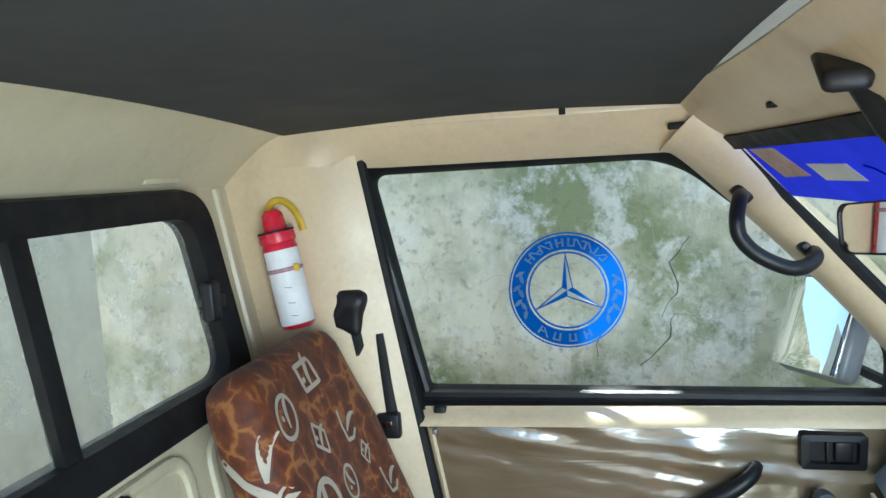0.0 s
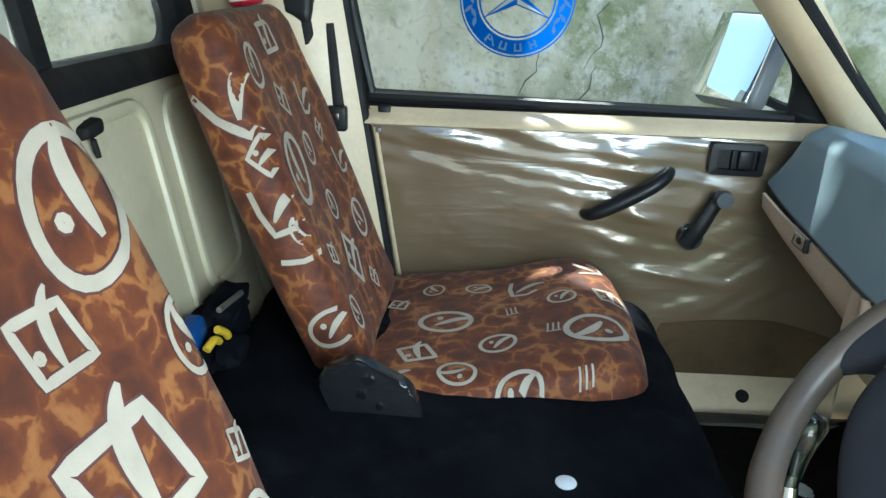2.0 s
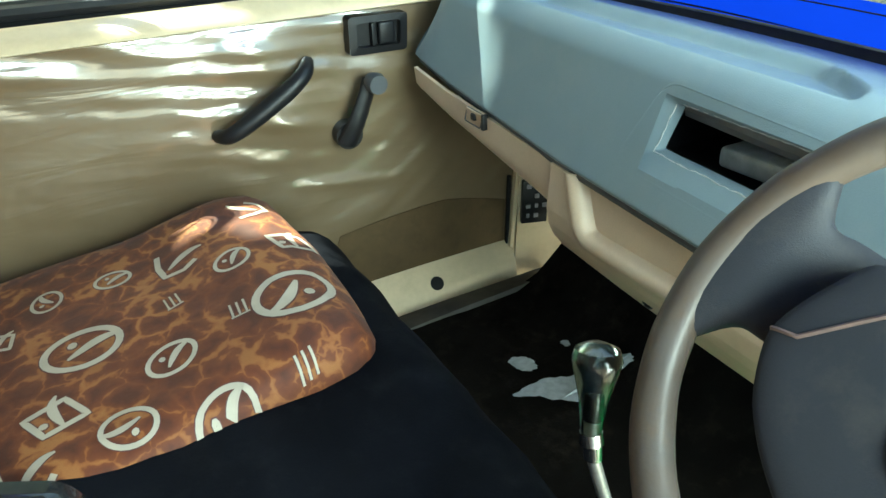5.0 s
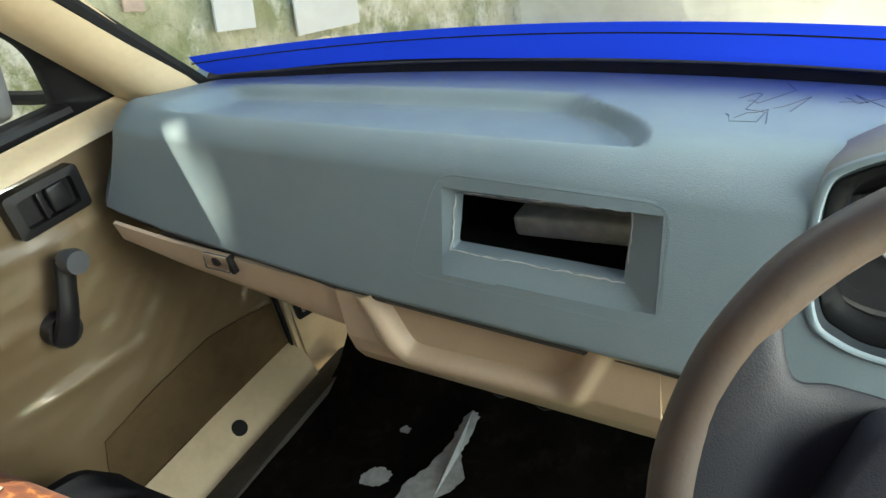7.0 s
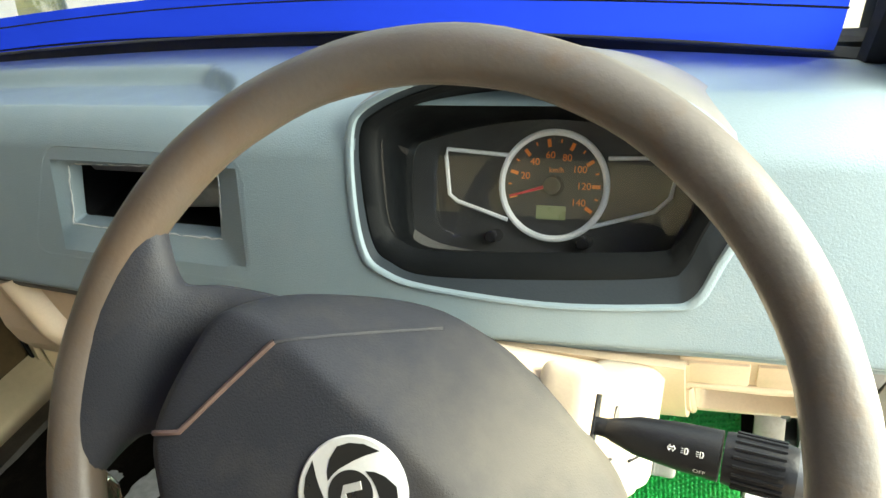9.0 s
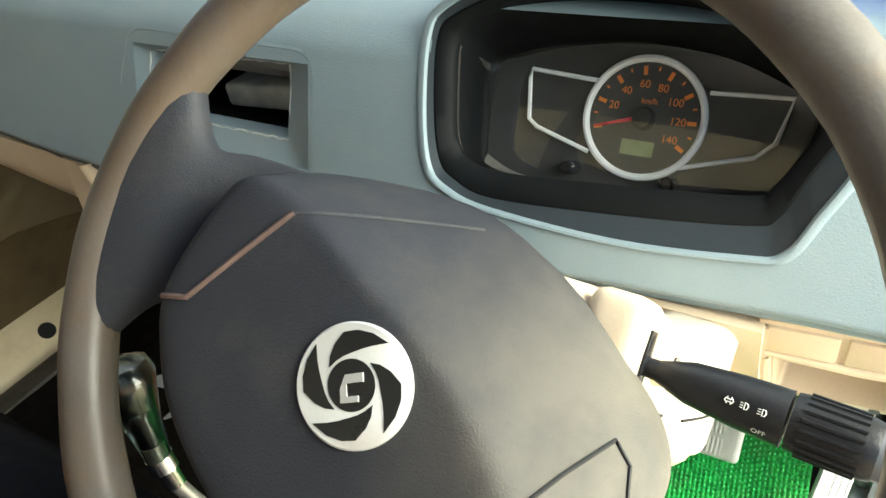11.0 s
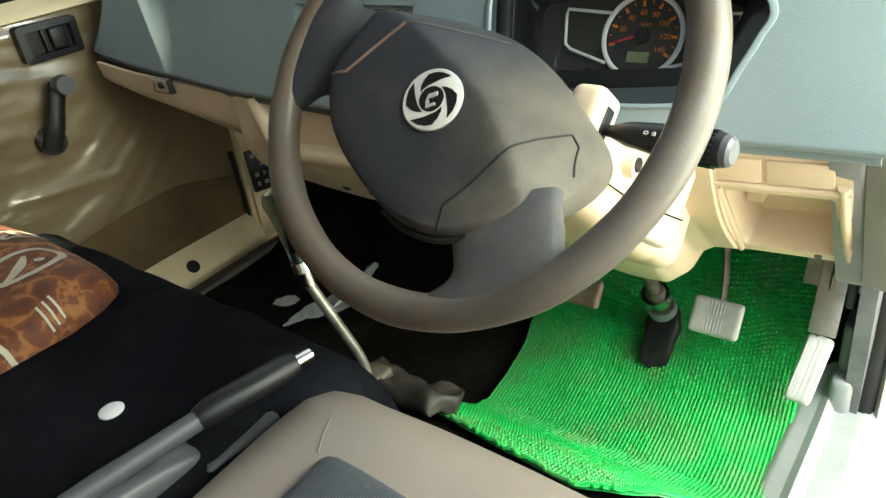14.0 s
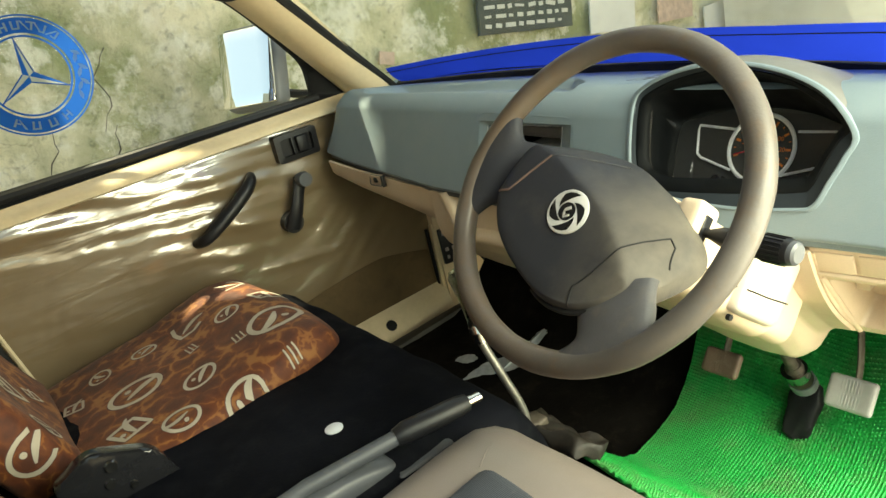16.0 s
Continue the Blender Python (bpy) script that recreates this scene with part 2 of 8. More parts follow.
def fabric(name):
    """Printed seat cloth: brown blotches parted by tan veins."""
    m, nt, b = node_mat(name)
    tc = nt.nodes.new("ShaderNodeTexCoord").outputs["Object"]
    nz = nd(nt, "ShaderNodeTexNoise", Scale=30.0, Detail=3.0)
    nt.links.new(tc, nz.inputs["Vector"])
    sc = nt.nodes.new("ShaderNodeVectorMath")
    sc.operation = "MULTIPLY_ADD"
    nt.links.new(nz.outputs["Color"], sc.inputs[0])
    sc.inputs[1].default_value = (0.040, 0.040, 0.040)
    nt.links.new(tc, sc.inputs[2])
    v = nt.nodes.new("ShaderNodeTexVoronoi")
    v.feature = "DISTANCE_TO_EDGE"
    v.inputs["Scale"].default_value = 25.0
    v.inputs["Randomness"].default_value = 1.0
    nt.links.new(sc.outputs[0], v.inputs["Vector"])
    # uneven veins: some blotches run together, some veins widen to tan patches
    shift = nt.nodes.new("ShaderNodeMath")
    shift.operation = "MULTIPLY_ADD"
    shift.inputs[1].default_value = 0.75
    nt.links.new(noise_tex(nt, 17.0, 3.0), shift.inputs[0])
    nt.links.new(v.outputs["Distance"], shift.inputs[2])
    c = ramp(nt, shift.outputs[0], [(0.33, (0.300, 0.118, 0.030)), (0.39, (0.250, 0.084, 0.018)), (0.43, (0.140, 0.034, 0.006)), (0.54, (0.105, 0.022, 0.004)), (0.70, (0.060, 0.012, 0.003))])
    lift = noise_tex(nt, 5.0, 3.0)
    c = mixc(nt, ramp(nt, lift, [(0.45, 0.0), (0.72, 0.40)]), c, (0.085, 0.018, 0.005))
    weave = noise_tex(nt, 900.0, 2.0)
    c = mixc(nt, ramp(nt, weave, [(0.35, 0.0), (0.75, 0.25)]), c, (0.11, 0.036, 0.012))
    nt.links.new(c, b.inputs["Base Color"])
    b.inputs["Roughness"].default_value = 0.72
    b.inputs["Sheen Weight"].default_value = 0.04
    add_bump(nt, b, weave, 0.35, 0.0008)
    add_bump(nt, b, noise_tex(nt, 26.0, 3.0), 0.35, 0.004)
    return m


CLOTH = fabric("orange_brown_printed_seat_cloth")
MOTIF = plain("cream_cloth_print", (0.44, 0.38, 0.30), 0.72, var=0.12, scale=20, grain=900, bump=0.2)
MOTIF_DARK = plain("dark_cloth_print", (0.10, 0.035, 0.03), 0.75, var=0.2, scale=20, grain=900, bump=0.2)


def knit(name):
    m, nt, b = node_mat(name)
    w = nt.nodes.new("ShaderNodeTexWave")
    w.inputs["Scale"].default_value = 130.0
    w.inputs["Distortion"].default_value = 1.5
    w.bands_direction = "Y"
    nt.links.new(nt.nodes.new("ShaderNodeTexCoord").outputs["Object"], w.inputs["Vector"])
    c = mixc(nt, w.outputs["Fac"], (0.020, 0.023, 0.032), (0.055, 0.062, 0.080))
    c = mixc(nt, ramp(nt, noise_tex(nt, 160.0, 3.0), [(0.62, 0.0), (0.78, 0.22)]), c, (0.12, 0.12, 0.13))
    nt.links.new(c, b.inputs["Base Color"])
    b.inputs["Roughness"].default_value = 0.9
    add_bump(nt, b, w.outputs["Fac"], 0.5, 0.001)
    return m


KNIT = knit("dark_blue_grey_knit")


def film(name):
    """Door card under loose clear plastic film: creased and very shiny."""
    m, nt, b = node_mat(name)
    big = noise_tex(nt, 3.0, 4.0)
    c = mixc(nt, ramp(nt, big, [(0.3, 0.0), (0.7, 1.0)]), (0.142, 0.097, 0.052), (0.205, 0.147, 0.083))
    nt.links.new(c, b.inputs["Base Color"])
    b.inputs["Roughness"].default_value = 0.42
    b.inputs["Coat Weight"].default_value = 1.0
    b.inputs["Coat Roughness"].default_value = 0.13
    b.inputs["Coat IOR"].default_value = 2.1
    crease = noise_tex(nt, 1.0, 3.0, 0.5, stretched(nt, 3.2, 3.2, 21.0, (0, 10, 0)), 0.9)
    soft = noise_tex(nt, 1.0, 2.0, 0.5, stretched(nt, 5.0, 5.0, 9.0, (0, -18, 0)), 0.6)
    mask = ramp(nt, noise_tex(nt, 2.6, 2.0), [(0.40, 0.08), (0.62, 1.0)])
    mm = nt.nodes.new("ShaderNodeMath")
    mm.operation = "MULTIPLY"
    nt.links.new(crease, mm.inputs[0])
    nt.links.new(mask, mm.inputs[1])
    cb = nd(nt, "ShaderNodeBump", Strength=0.22, Distance=0.014)
    nt.links.new(mm.outputs[0], cb.inputs["Height"])
    cc = nd(nt, "ShaderNodeBump", Strength=0.30, Distance=0.020)
    nt.links.new(soft, cc.inputs["Height"])
    nt.links.new(cb.outputs["Normal"], cc.inputs["Normal"])
    nt.links.new(cc.outputs["Normal"], b.inputs["Coat Normal"])
    nt.links.new(cc.outputs["Normal"], b.inputs["Normal"])
    return m


FILM = film("olive_brown_door_card_under_plastic_film")


def glass(name, tint, rough=0.0, alpha_mix=0.0):
    m, nt, b = node_mat(name)
    b.inputs["Base Color"].default_value = (*tint, 1)
    b.inputs["Transmission Weight"].default_value = 1.0
    b.inputs["Roughness"].default_value = rough
    b.inputs["IOR"].default_value = 1.45
    return m


def thin_glass(name, tint, gloss=0.06, rough=0.02, haze=0.0, hazecol=(0.7, 0.72, 0.70), edge=0.6):
    """A thin pane: mostly clear, slightly reflecting, with a film of dust."""
    m = bpy.data.materials.new(name)
    m.use_nodes = True
    nt = m.node_tree
    nt.nodes.remove(nt.nodes["Principled BSDF"])
    out = nt.nodes["Material Output"]
    tr = nd(nt, "ShaderNodeBsdfTransparent", Color=(*tint, 1))
    gl = nd(nt, "ShaderNodeBsdfGlossy", Color=(1, 1, 1, 1), Roughness=rough)
    df = nd(nt, "ShaderNodeBsdfDiffuse", Color=(*hazecol, 1))
    lw = nd(nt, "ShaderNodeLayerWeight", Blend=0.5)
    pw = nt.nodes.new("ShaderNodeMath")
    pw.operation = "POWER"
    pw.inputs[1].default_value = 5.0
    nt.links.new(lw.outputs["Facing"], pw.inputs[0])
    fr = nt.nodes.new("ShaderNodeMath")
    fr.operation = "MULTIPLY_ADD"
    fr.inputs[1].default_value, fr.inputs[2].default_value = edge, gloss
    nt.links.new(pw.outputs[0], fr.inputs[0])
    m1 = nt.nodes.new("ShaderNodeMixShader")
    m2 = nt.nodes.new("ShaderNodeMixShader")
    dust = ramp(nt, noise_tex(nt, 9.0, 8.0, 0.65), [(0.3, haze * 0.5), (0.8, min(1.0, haze * 1.8))])
    nt.links.new(dust, m1.inputs[0])
    nt.links.new(tr.outputs[0], m1.inputs[1])
    nt.links.new(df.outputs[0], m1.inputs[2])
    nt.links.new(fr.outputs[0], m2.inputs[0])
    nt.links.new(m1.outputs[0], m2.inputs[1])
    nt.links.new(gl.outputs[0], m2.inputs[2])
    nt.links.new(m2.outputs[0], out.inputs[0])
    return m


KNOB = glass("smoky_green_knob", (0.30, 0.37, 0.33), 0.12)
PANE = thin_glass("clear_window_glass", (0.95, 0.97, 0.96), gloss=0.002, haze=0.015, edge=0.3)
REAR_PANE = thin_glass("dusty_rear_glass", (0.92, 0.94, 0.90), gloss=0.01, haze=0.25, hazecol=(0.80, 0.78, 0.68))
WINDSCREEN = thin_glass("windscreen_glass", (0.92, 0.97, 0.95), gloss=0.03, haze=0.05)
LENS = thin_glass("cluster_lens", (0.95, 0.96, 0.97), gloss=0.075, haze=0.02)
LENS_EDGE = thin_glass("scratched_clear_lens_edge", (0.80, 0.78, 0.75), gloss=0.16, rough=0.14, haze=0.10, hazecol=(0.34, 0.30, 0.27))


def film_strip(name, col, clear):
    """Coloured film on the windscreen that lets some light through."""
    m = bpy.data.materials.new(name)
    m.use_nodes = True
    nt = m.node_tree
    nt.nodes.remove(nt.nodes["Principled BSDF"])
    out = nt.nodes["Material Output"]
    tl = nd(nt, "ShaderNodeBsdfTranslucent", Color=(*col, 1))
    df = nd(nt, "ShaderNodeBsdfDiffuse", Color=(*[c * 0.7 for c in col], 1))
    tr = nd(nt, "ShaderNodeBsdfTransparent", Color=(*[min(1, c * 1.15) for c in col], 1))
    a = nt.nodes.new("ShaderNodeMixShader")
    a.inputs[0].default_value = 0.65
    nt.links.new(df.outputs[0], a.inputs[1])
    nt.links.new(tl.outputs[0], a.inputs[2])
    c = nt.nodes.new("ShaderNodeMixShader")
    lum = ramp(nt, noise_tex(nt, 14.0, 4.0), [(0.3, clear * 0.8), (0.7, clear * 1.2)])
    nt.links.new(lum, c.inputs[0])
    nt.links.new(a.outputs[0], c.inputs[1])
    nt.links.new(tr.outputs[0], c.inputs[2])
    nt.links.new(c.outputs[0], out.inputs[0])
    return m


BLUE_STRIP = film_strip("blue_windscreen_strip", (0.015, 0.06, 0.72), 0.12)
BLUE_TOP = film_strip("clear_blue_sunstrip", (0.05, 0.06, 0.80), 0.45)
BLUE_PRINT = film_strip("blue_window_sticker", (0.02, 0.14, 0.62), 0.05)
PALE_PRINT = film_strip("pale_window_sticker", (0.62, 0.70, 0.72), 0.25)


def mossy():
    m, nt, b = node_mat("mossy_plaster_wall")
    n1 = noise_tex(nt, 1.4, 8.0, 0.62)
    n2 = noise_tex(nt, 6.0, 10.0, 0.7)
    n3 = noise_tex(nt, 1.0, 6.0, 0.6, stretched(nt, 3.0, 3.0, 0.8))
    n4 = noise_tex(nt, 30.0, 6.0, 0.7)
    c = mixc(nt, ramp(nt, n1, [(0.42, 0.0), (0.57, 1.0)]), (0.84, 0.79, 0.62), (0.30, 0.325, 0.165))
    c = mixc(nt, ramp(nt, n2, [(0.50, 0.0), (0.60, 0.75)]), c, (0.90, 0.88, 0.80))
    c = mixc(nt, ramp(nt, n3, [(0.58, 0.0), (0.72, 0.5)]), c, (0.55, 0.47, 0.29))
    c = mixc(nt, ramp(nt, n4, [(0.54, 0.0), (0.68, 0.55)]), c, (0.15, 0.155, 0.095))
    n5 = noise_tex(nt, 1.0, 7.0, 0.68, stretched(nt, 7.0, 7.0, 0.7))
    c = mixc(nt, ramp(nt, n5, [(0.55, 0.0), (0.70, 0.42)]), c, (0.24, 0.25, 0.15))
    vo = nt.nodes.new("ShaderNodeTexVoronoi")
    vo.feature = "DISTANCE_TO_EDGE"
    vo.inputs["Scale"].default_value = 2.3
    wv = nt.nodes.new("ShaderNodeVectorMath")
    wv.operation = "MULTIPLY_ADD"
    wn_ = nd(nt, "ShaderNodeTexNoise", Scale=5.0, Detail=6.0)
    co = nt.nodes.new("ShaderNodeTexCoord").outputs["Object"]
    nt.links.new(co, wn_.inputs["Vector"])
    nt.links.new(wn_.outputs["Color"], wv.inputs[0])
    wv.inputs[1].default_value = (0.35, 0.35, 0.35)
    nt.links.new(co, wv.inputs[2])
    nt.links.new(wv.outputs[0], vo.inputs["Vector"])
    c = mixc(nt, ramp(nt, vo.outputs["Distance"], [(0.0, 0.30), (0.006, 0.0)]), c, (0.07, 0.06, 0.04))
    nt.links.new(c, b.inputs["Base Color"])
    b.inputs["Roughness"].default_value = 0.95
    add_bump(nt, b, n2, 0.8, 0.03)
    add_bump(nt, b, n4, 0.6, 0.008)
    return m


MOSS = mossy()
PALE_WALL = plain("pale_limewashed_wall", (0.78, 0.78, 0.74), 0.9, var=0.18, scale=1.6, grain=30, bump=0.3, dirt=0.5, dirtcol=(0.42, 0.43, 0.36))
EARTH = plain("dry_sandy_ground", (0.42, 0.34, 0.25), 0.95, var=0.2, scale=2.5, grain=45, bump=0.7, dirt=0.4, dirtcol=(0.25, 0.20, 0.14))
LOAD_BODY = plain("pale_load_body_panel", (0.84, 0.81, 0.70), 0.45, var=0.08, scale=2, grain=60, bump=0.05, dirt=0.35, dirtcol=(0.45, 0.42, 0.33))


def mirror_mat():
    m, nt, b = node_mat("mirror_glass")
    b.inputs["Base Color"].default_value = (0.86, 0.87, 0.86, 1)
    b.inputs["Metallic"].default_value = 1.0
    b.inputs["Roughness"].default_value = 0.015
    return m


MIRROR = mirror_mat()


def mat_green():
    m, nt, b = node_mat("green_loop_mat_vinyl")
    big = noise_tex(nt, 5.0, 6.0, 0.65)
    c = mixc(nt, ramp(nt, big, [(0.35, 0.0), (0.7, 1.0)]), (0.008, 0.30, 0.058), (0.020, 0.47, 0.095))
    dirt = noise_tex(nt, 9.0, 9.0, 0.72)
    c = mixc(nt, ramp(nt, dirt, [(0.48, 0.0), (0.72, 0.62)]), c, (0.16, 0.165, 0.095))
    stain = noise_tex(nt, 3.2, 5.0, 0.6)
    c = mixc(nt, ramp(nt, stain, [(0.55, 0.0), (0.74, 0.55)]), c, (0.085, 0.125, 0.050))
    nt.links.new(c, b.inputs["Base Color"])
    b.inputs["Roughness"].default_value = 0.38
    b.inputs["Subsurface Weight"].default_value = 0.0
    return m


GREEN = mat_green()

# ---- geometry helpers ----


def finish(bm, name, material, smooth=40.0):
    me = bpy.data.meshes.new(name)
    bmesh.ops.recalc_face_normals(bm, faces=bm.faces)
    bm.to_mesh(me)
    bm.free()
    me.materials.append(material)
    if smooth:
        me.polygons.foreach_set("use_smooth", [True] * len(me.polygons))
        me.set_sharp_from_angle(angle=radians(smooth))
    return me


def thing(name, at, label, category, group="", kind=""):
    ob = new(name)
    ob.empty_display_size = 0.05
    ob.matrix_basis = Matrix.Translation(at)
    return tagged(ob, label, category, group, kind)


def part(name, bm, material, parent, label="", smooth=40.0):
    """One mesh object, modelled in world metres, under a thing or a part."""
    ob = new(name, finish(bm, name, material, smooth))
    ob.parent = parent
    root = parent
    while root.parent is not None:
        root = root.parent
    if root.type == "EMPTY":
        if parent is root:
            ob.matrix_parent_inverse = root.matrix_basis.inverted()
    if label:
        ob["label"] = label
    return ob


def single(name, bm, material, label, category, kind="", group="", smooth=40.0):
    return tagged(new(name, finish(bm, name, material, smooth)), label, category, group, kind)


def rbox(c, half, r, n=(6, 6, 6), rot=None, deform=None, bm=None):
    """A box with rounded edges, its faces divided n times, then turned, bent and set at c."""
    bm = bm or bmesh.new()
    hx, hy, hz = half
    r = min(r, hx, hy, hz) * 0.999
    core = (hx - r, hy - r, hz - r)
    verts = {}

    def steps(k, h):
        # closer rows at the rounding than on the flat
        if k < 8:
            return [i / k * 2 - 1 for i in range(k + 1)]
        e = [-h, -h + 0.08 * r, -h + 0.35 * r, -h + r]
        mid = [-h + r + (2 * h - 2 * r) * i / (k - 6) for i in range(1, k - 6)]
        return [x / h for x in e + mid + [-x for x in reversed(e)]]

    grid = [steps(n[a], half[a]) for a in range(3)]

    def vert(i, j, k):
        key = (i, j, k)
        if key in verts:
            return verts[key]
        f = [g[a] for g, a in zip(grid, (i, j, k))]
        p = Vector((f[0] * hx, f[1] * hy, f[2] * hz))
        q = Vector([max(-core[a], min(core[a], p[a])) for a in range(3)])
        d = p - q
        if d.length > 1e-9:
            p = q + d.normalized() * r
        if deform:
            p = deform(p)
        if rot is not None:
            p = rot @ p
        verts[key] = bm.verts.new(p + Vector(c))
        return verts[key]

    nx, ny, nz = n
    for i in range(nx):
        for j in range(ny):
            for k in (0, nz):
                bm.faces.new([vert(i, j, k), vert(i + 1, j, k), vert(i + 1, j + 1, k), vert(i, j + 1, k)])
    for i in range(nx):
        for k in range(nz):
            for j in (0, ny):
                bm.faces.new([vert(i, j, k), vert(i + 1, j, k), vert(i + 1, j, k + 1), vert(i, j, k + 1)])
    for j in range(ny):
        for k in range(nz):
            for i in (0, nx):
                bm.faces.new([vert(i, j, k), vert(i, j + 1, k), vert(i, j + 1, k + 1), vert(i, j, k + 1)])
    return bm


def box(c, size, bevel=0.003, rot=None, bm=None, seg=2):
    bm = bm or bmesh.new()
    m = Matrix.Translation(c) @ (rot.to_4x4() if rot is not None else Matrix.Identity(4)) @ Matrix.Diagonal((*size, 1))
    got = bmesh.ops.create_cube(bm, size=1.0, matrix=m)["verts"]
    if bevel > 0:
        es = list({e for v in got for e in v.link_edges})
        bmesh.ops.bevel(bm, geom=es, offset=min(bevel, min(size) * 0.45), segments=seg, profile=0.6, affect="EDGES")
    return bm


def tube(pts, r, seg=10, closed=False, bm=None, flat=None, caps=True):
    """A round bar along pts; r is one radius or one a point. flat: (axis, factor) squashes the section."""
    bm = bm or bmesh.new()
    pts = [Vector(p) for p in pts]
    n = len(pts)
    rs = [r] * n if isinstance(r, (int, float)) else r
    rings = []
    up = None
    for i, p in enumerate(pts):
        a = pts[(i - 1) % n] if closed or i > 0 else p
        b = pts[(i + 1) % n] if closed or i < n - 1 else p
        t = (b - a).normalized()
        if up is None:
            up = Vector((0, 0, 1)) if abs(t.z) < 0.9 else Vector((1, 0, 0))
        s = t.cross(up).normalized()
        up = s.cross(t).normalized()
        ring = []
        for k in range(seg):
            ang = 2 * math.pi * k / seg
            d = s * math.cos(ang) + up * math.sin(ang)
            if flat:
                ax = Vector(flat[0])
                d = d - ax * d.dot(ax) * (1 - flat[1])
            ring.append(bm.verts.new(p + d * rs[i]))
        rings.append(ring)
    for i in range(n if closed else n - 1):
        a, b = rings[i], rings[(i + 1) % n]
        for k in range(seg):
            bm.faces.new([a[k], a[(k + 1) % seg], b[(k + 1) % seg], b[k]])
    if caps and not closed:
        bm.faces.new(rings[0])
        bm.faces.new(rings[-1])
    return bm


def sheet(fn, nu, nv, thick=0.0, bm=None, skip=None, closed_u=False):
    """A surface fn(u, v), u and v from 0 to 1; thick gives it a back, along the normals."""
    bm = bm or bmesh.new()
    vs = [[bm.verts.new(fn(i / nu, j / nv)) for j in range(nv + 1)] for i in range(nu if closed_u else nu + 1)]
    fs = []
    cnt = len(vs)
    for i in range(nu):
        for j in range(nv):
            if skip and skip((i + 0.5) / nu, (j + 0.5) / nv):
                continue
            fs.append(bm.faces.new([vs[i][j], vs[(i + 1) % cnt][j], vs[(i + 1) % cnt][j + 1], vs[i][j + 1]]))
    loose = [v for v in bm.verts if not v.link_faces]
    bmesh.ops.delete(bm, geom=loose, context="VERTS")
    if thick:
        bmesh.ops.recalc_face_normals(bm, faces=bm.faces)
        bmesh.ops.solidify(bm, geom=list(bm.faces), thickness=thick)
    return bm


def slab(outline, to3, depth, bevel=0.0, bm=None, seg=2):
    """A flat plate: the outline (a, b) laid into space by to3(a, b, d), d from 0 to depth."""
    bm = bm or bmesh.new()
    lo = [bm.verts.new(to3(a, b, 0.0)) for a, b in outline]
    hi = [bm.verts.new(to3(a, b, depth)) for a, b in outline]
    n = len(outline)
    top = bm.faces.new(hi)
    bm.faces.new(lo[::-1])
    for i in range(n):
        bm.faces.new([lo[i], lo[(i + 1) % n], hi[(i + 1) % n], hi[i]])
    if bevel:
        bmesh.ops.bevel(bm, geom=list(top.edges), offset=bevel, segments=seg, profile=0.6, affect="EDGES")
    return bm


def ring_band(outer, inner, bm=None):
    """A closed band of faces between two loops of equal length."""
    bm = bm or bmesh.new()
    a = [bm.verts.new(p) for p in outer]
    b = [bm.verts.new(p) for p in inner]
    n = len(a)
    for i in range(n):
        bm.faces.new([a[i], a[(i + 1) % n], b[(i + 1) % n], b[i]])
    return bm


def loops(rows, bm=None, cap_first=False, cap_last=False):
    """Closed loops of equal length, joined one to the next."""
    bm = bm or bmesh.new()
    rs = [[bm.verts.new(p) for p in row] for row in rows]
    n = len(rs[0])
    for a, b in zip(rs, rs[1:]):
        for i in range(n):
            bm.faces.new([a[i], a[(i + 1) % n], b[(i + 1) % n], b[i]])
    if cap_first:
        bm.faces.new(rs[0])
    if cap_last:
        bm.faces.new(rs[-1])
    return bm


def rounded(poly, r, seg=5):
    """The polygon with its corners rounded."""
    out = []
    n = len(poly)
    for i in range(n):
        p0, p, p1 = Vector(poly[i - 1]), Vector(poly[i]), Vector(poly[(i + 1) % n])
        rr = r[i] if isinstance(r, (list, tuple)) else r
        d0, d1 = (p0 - p), (p1 - p)
        k = min(rr, d0.length * 0.48, d1.length * 0.48)
        a, b = p + d0.normalized() * k, p + d1.normalized() * k
        for s in range(seg + 1):
            t = s / seg
            out.append(tuple(a * (1 - t) ** 2 + p * 2 * t * (1 - t) + b * t * t))
    return out


def spline(pts, per=8, closed=False):
    """A smooth line through the points."""
    pts = [Vector(p) for p in pts]
    n = len(pts)
    out = []
    for i in range(n if closed else n - 1):
        p0 = pts[(i - 1) % n] if closed or i > 0 else pts[i]
        p1, p2 = pts[i], pts[(i + 1) % n]
        p3 = pts[(i + 2) % n] if closed or i < n - 2 else p2
        for s in range(per):
            t = s / per
            out.append(0.5 * ((2 * p1) + (p2 - p0) * t + (2 * p0 - 5 * p1 + 4 * p2 - p3) * t * t + (3 * p1 - p0 - 3 * p2 + p3) * t ** 3))
    if not closed:
        out.append(pts[-1])
    return out


def wob(p, k, a):
    return noise.noise(Vector(p) * k) * a


def lerp(x, table):
    """Straight lines between the (x, y) of a table."""
    if x <= table[0][0]:
        return table[0][1]
    for (a, ya), (b, yb) in zip(table, table[1:]):
        if x <= b:
            return ya + (yb - ya) * (x - a) / (b - a)
    return table[-1][1]

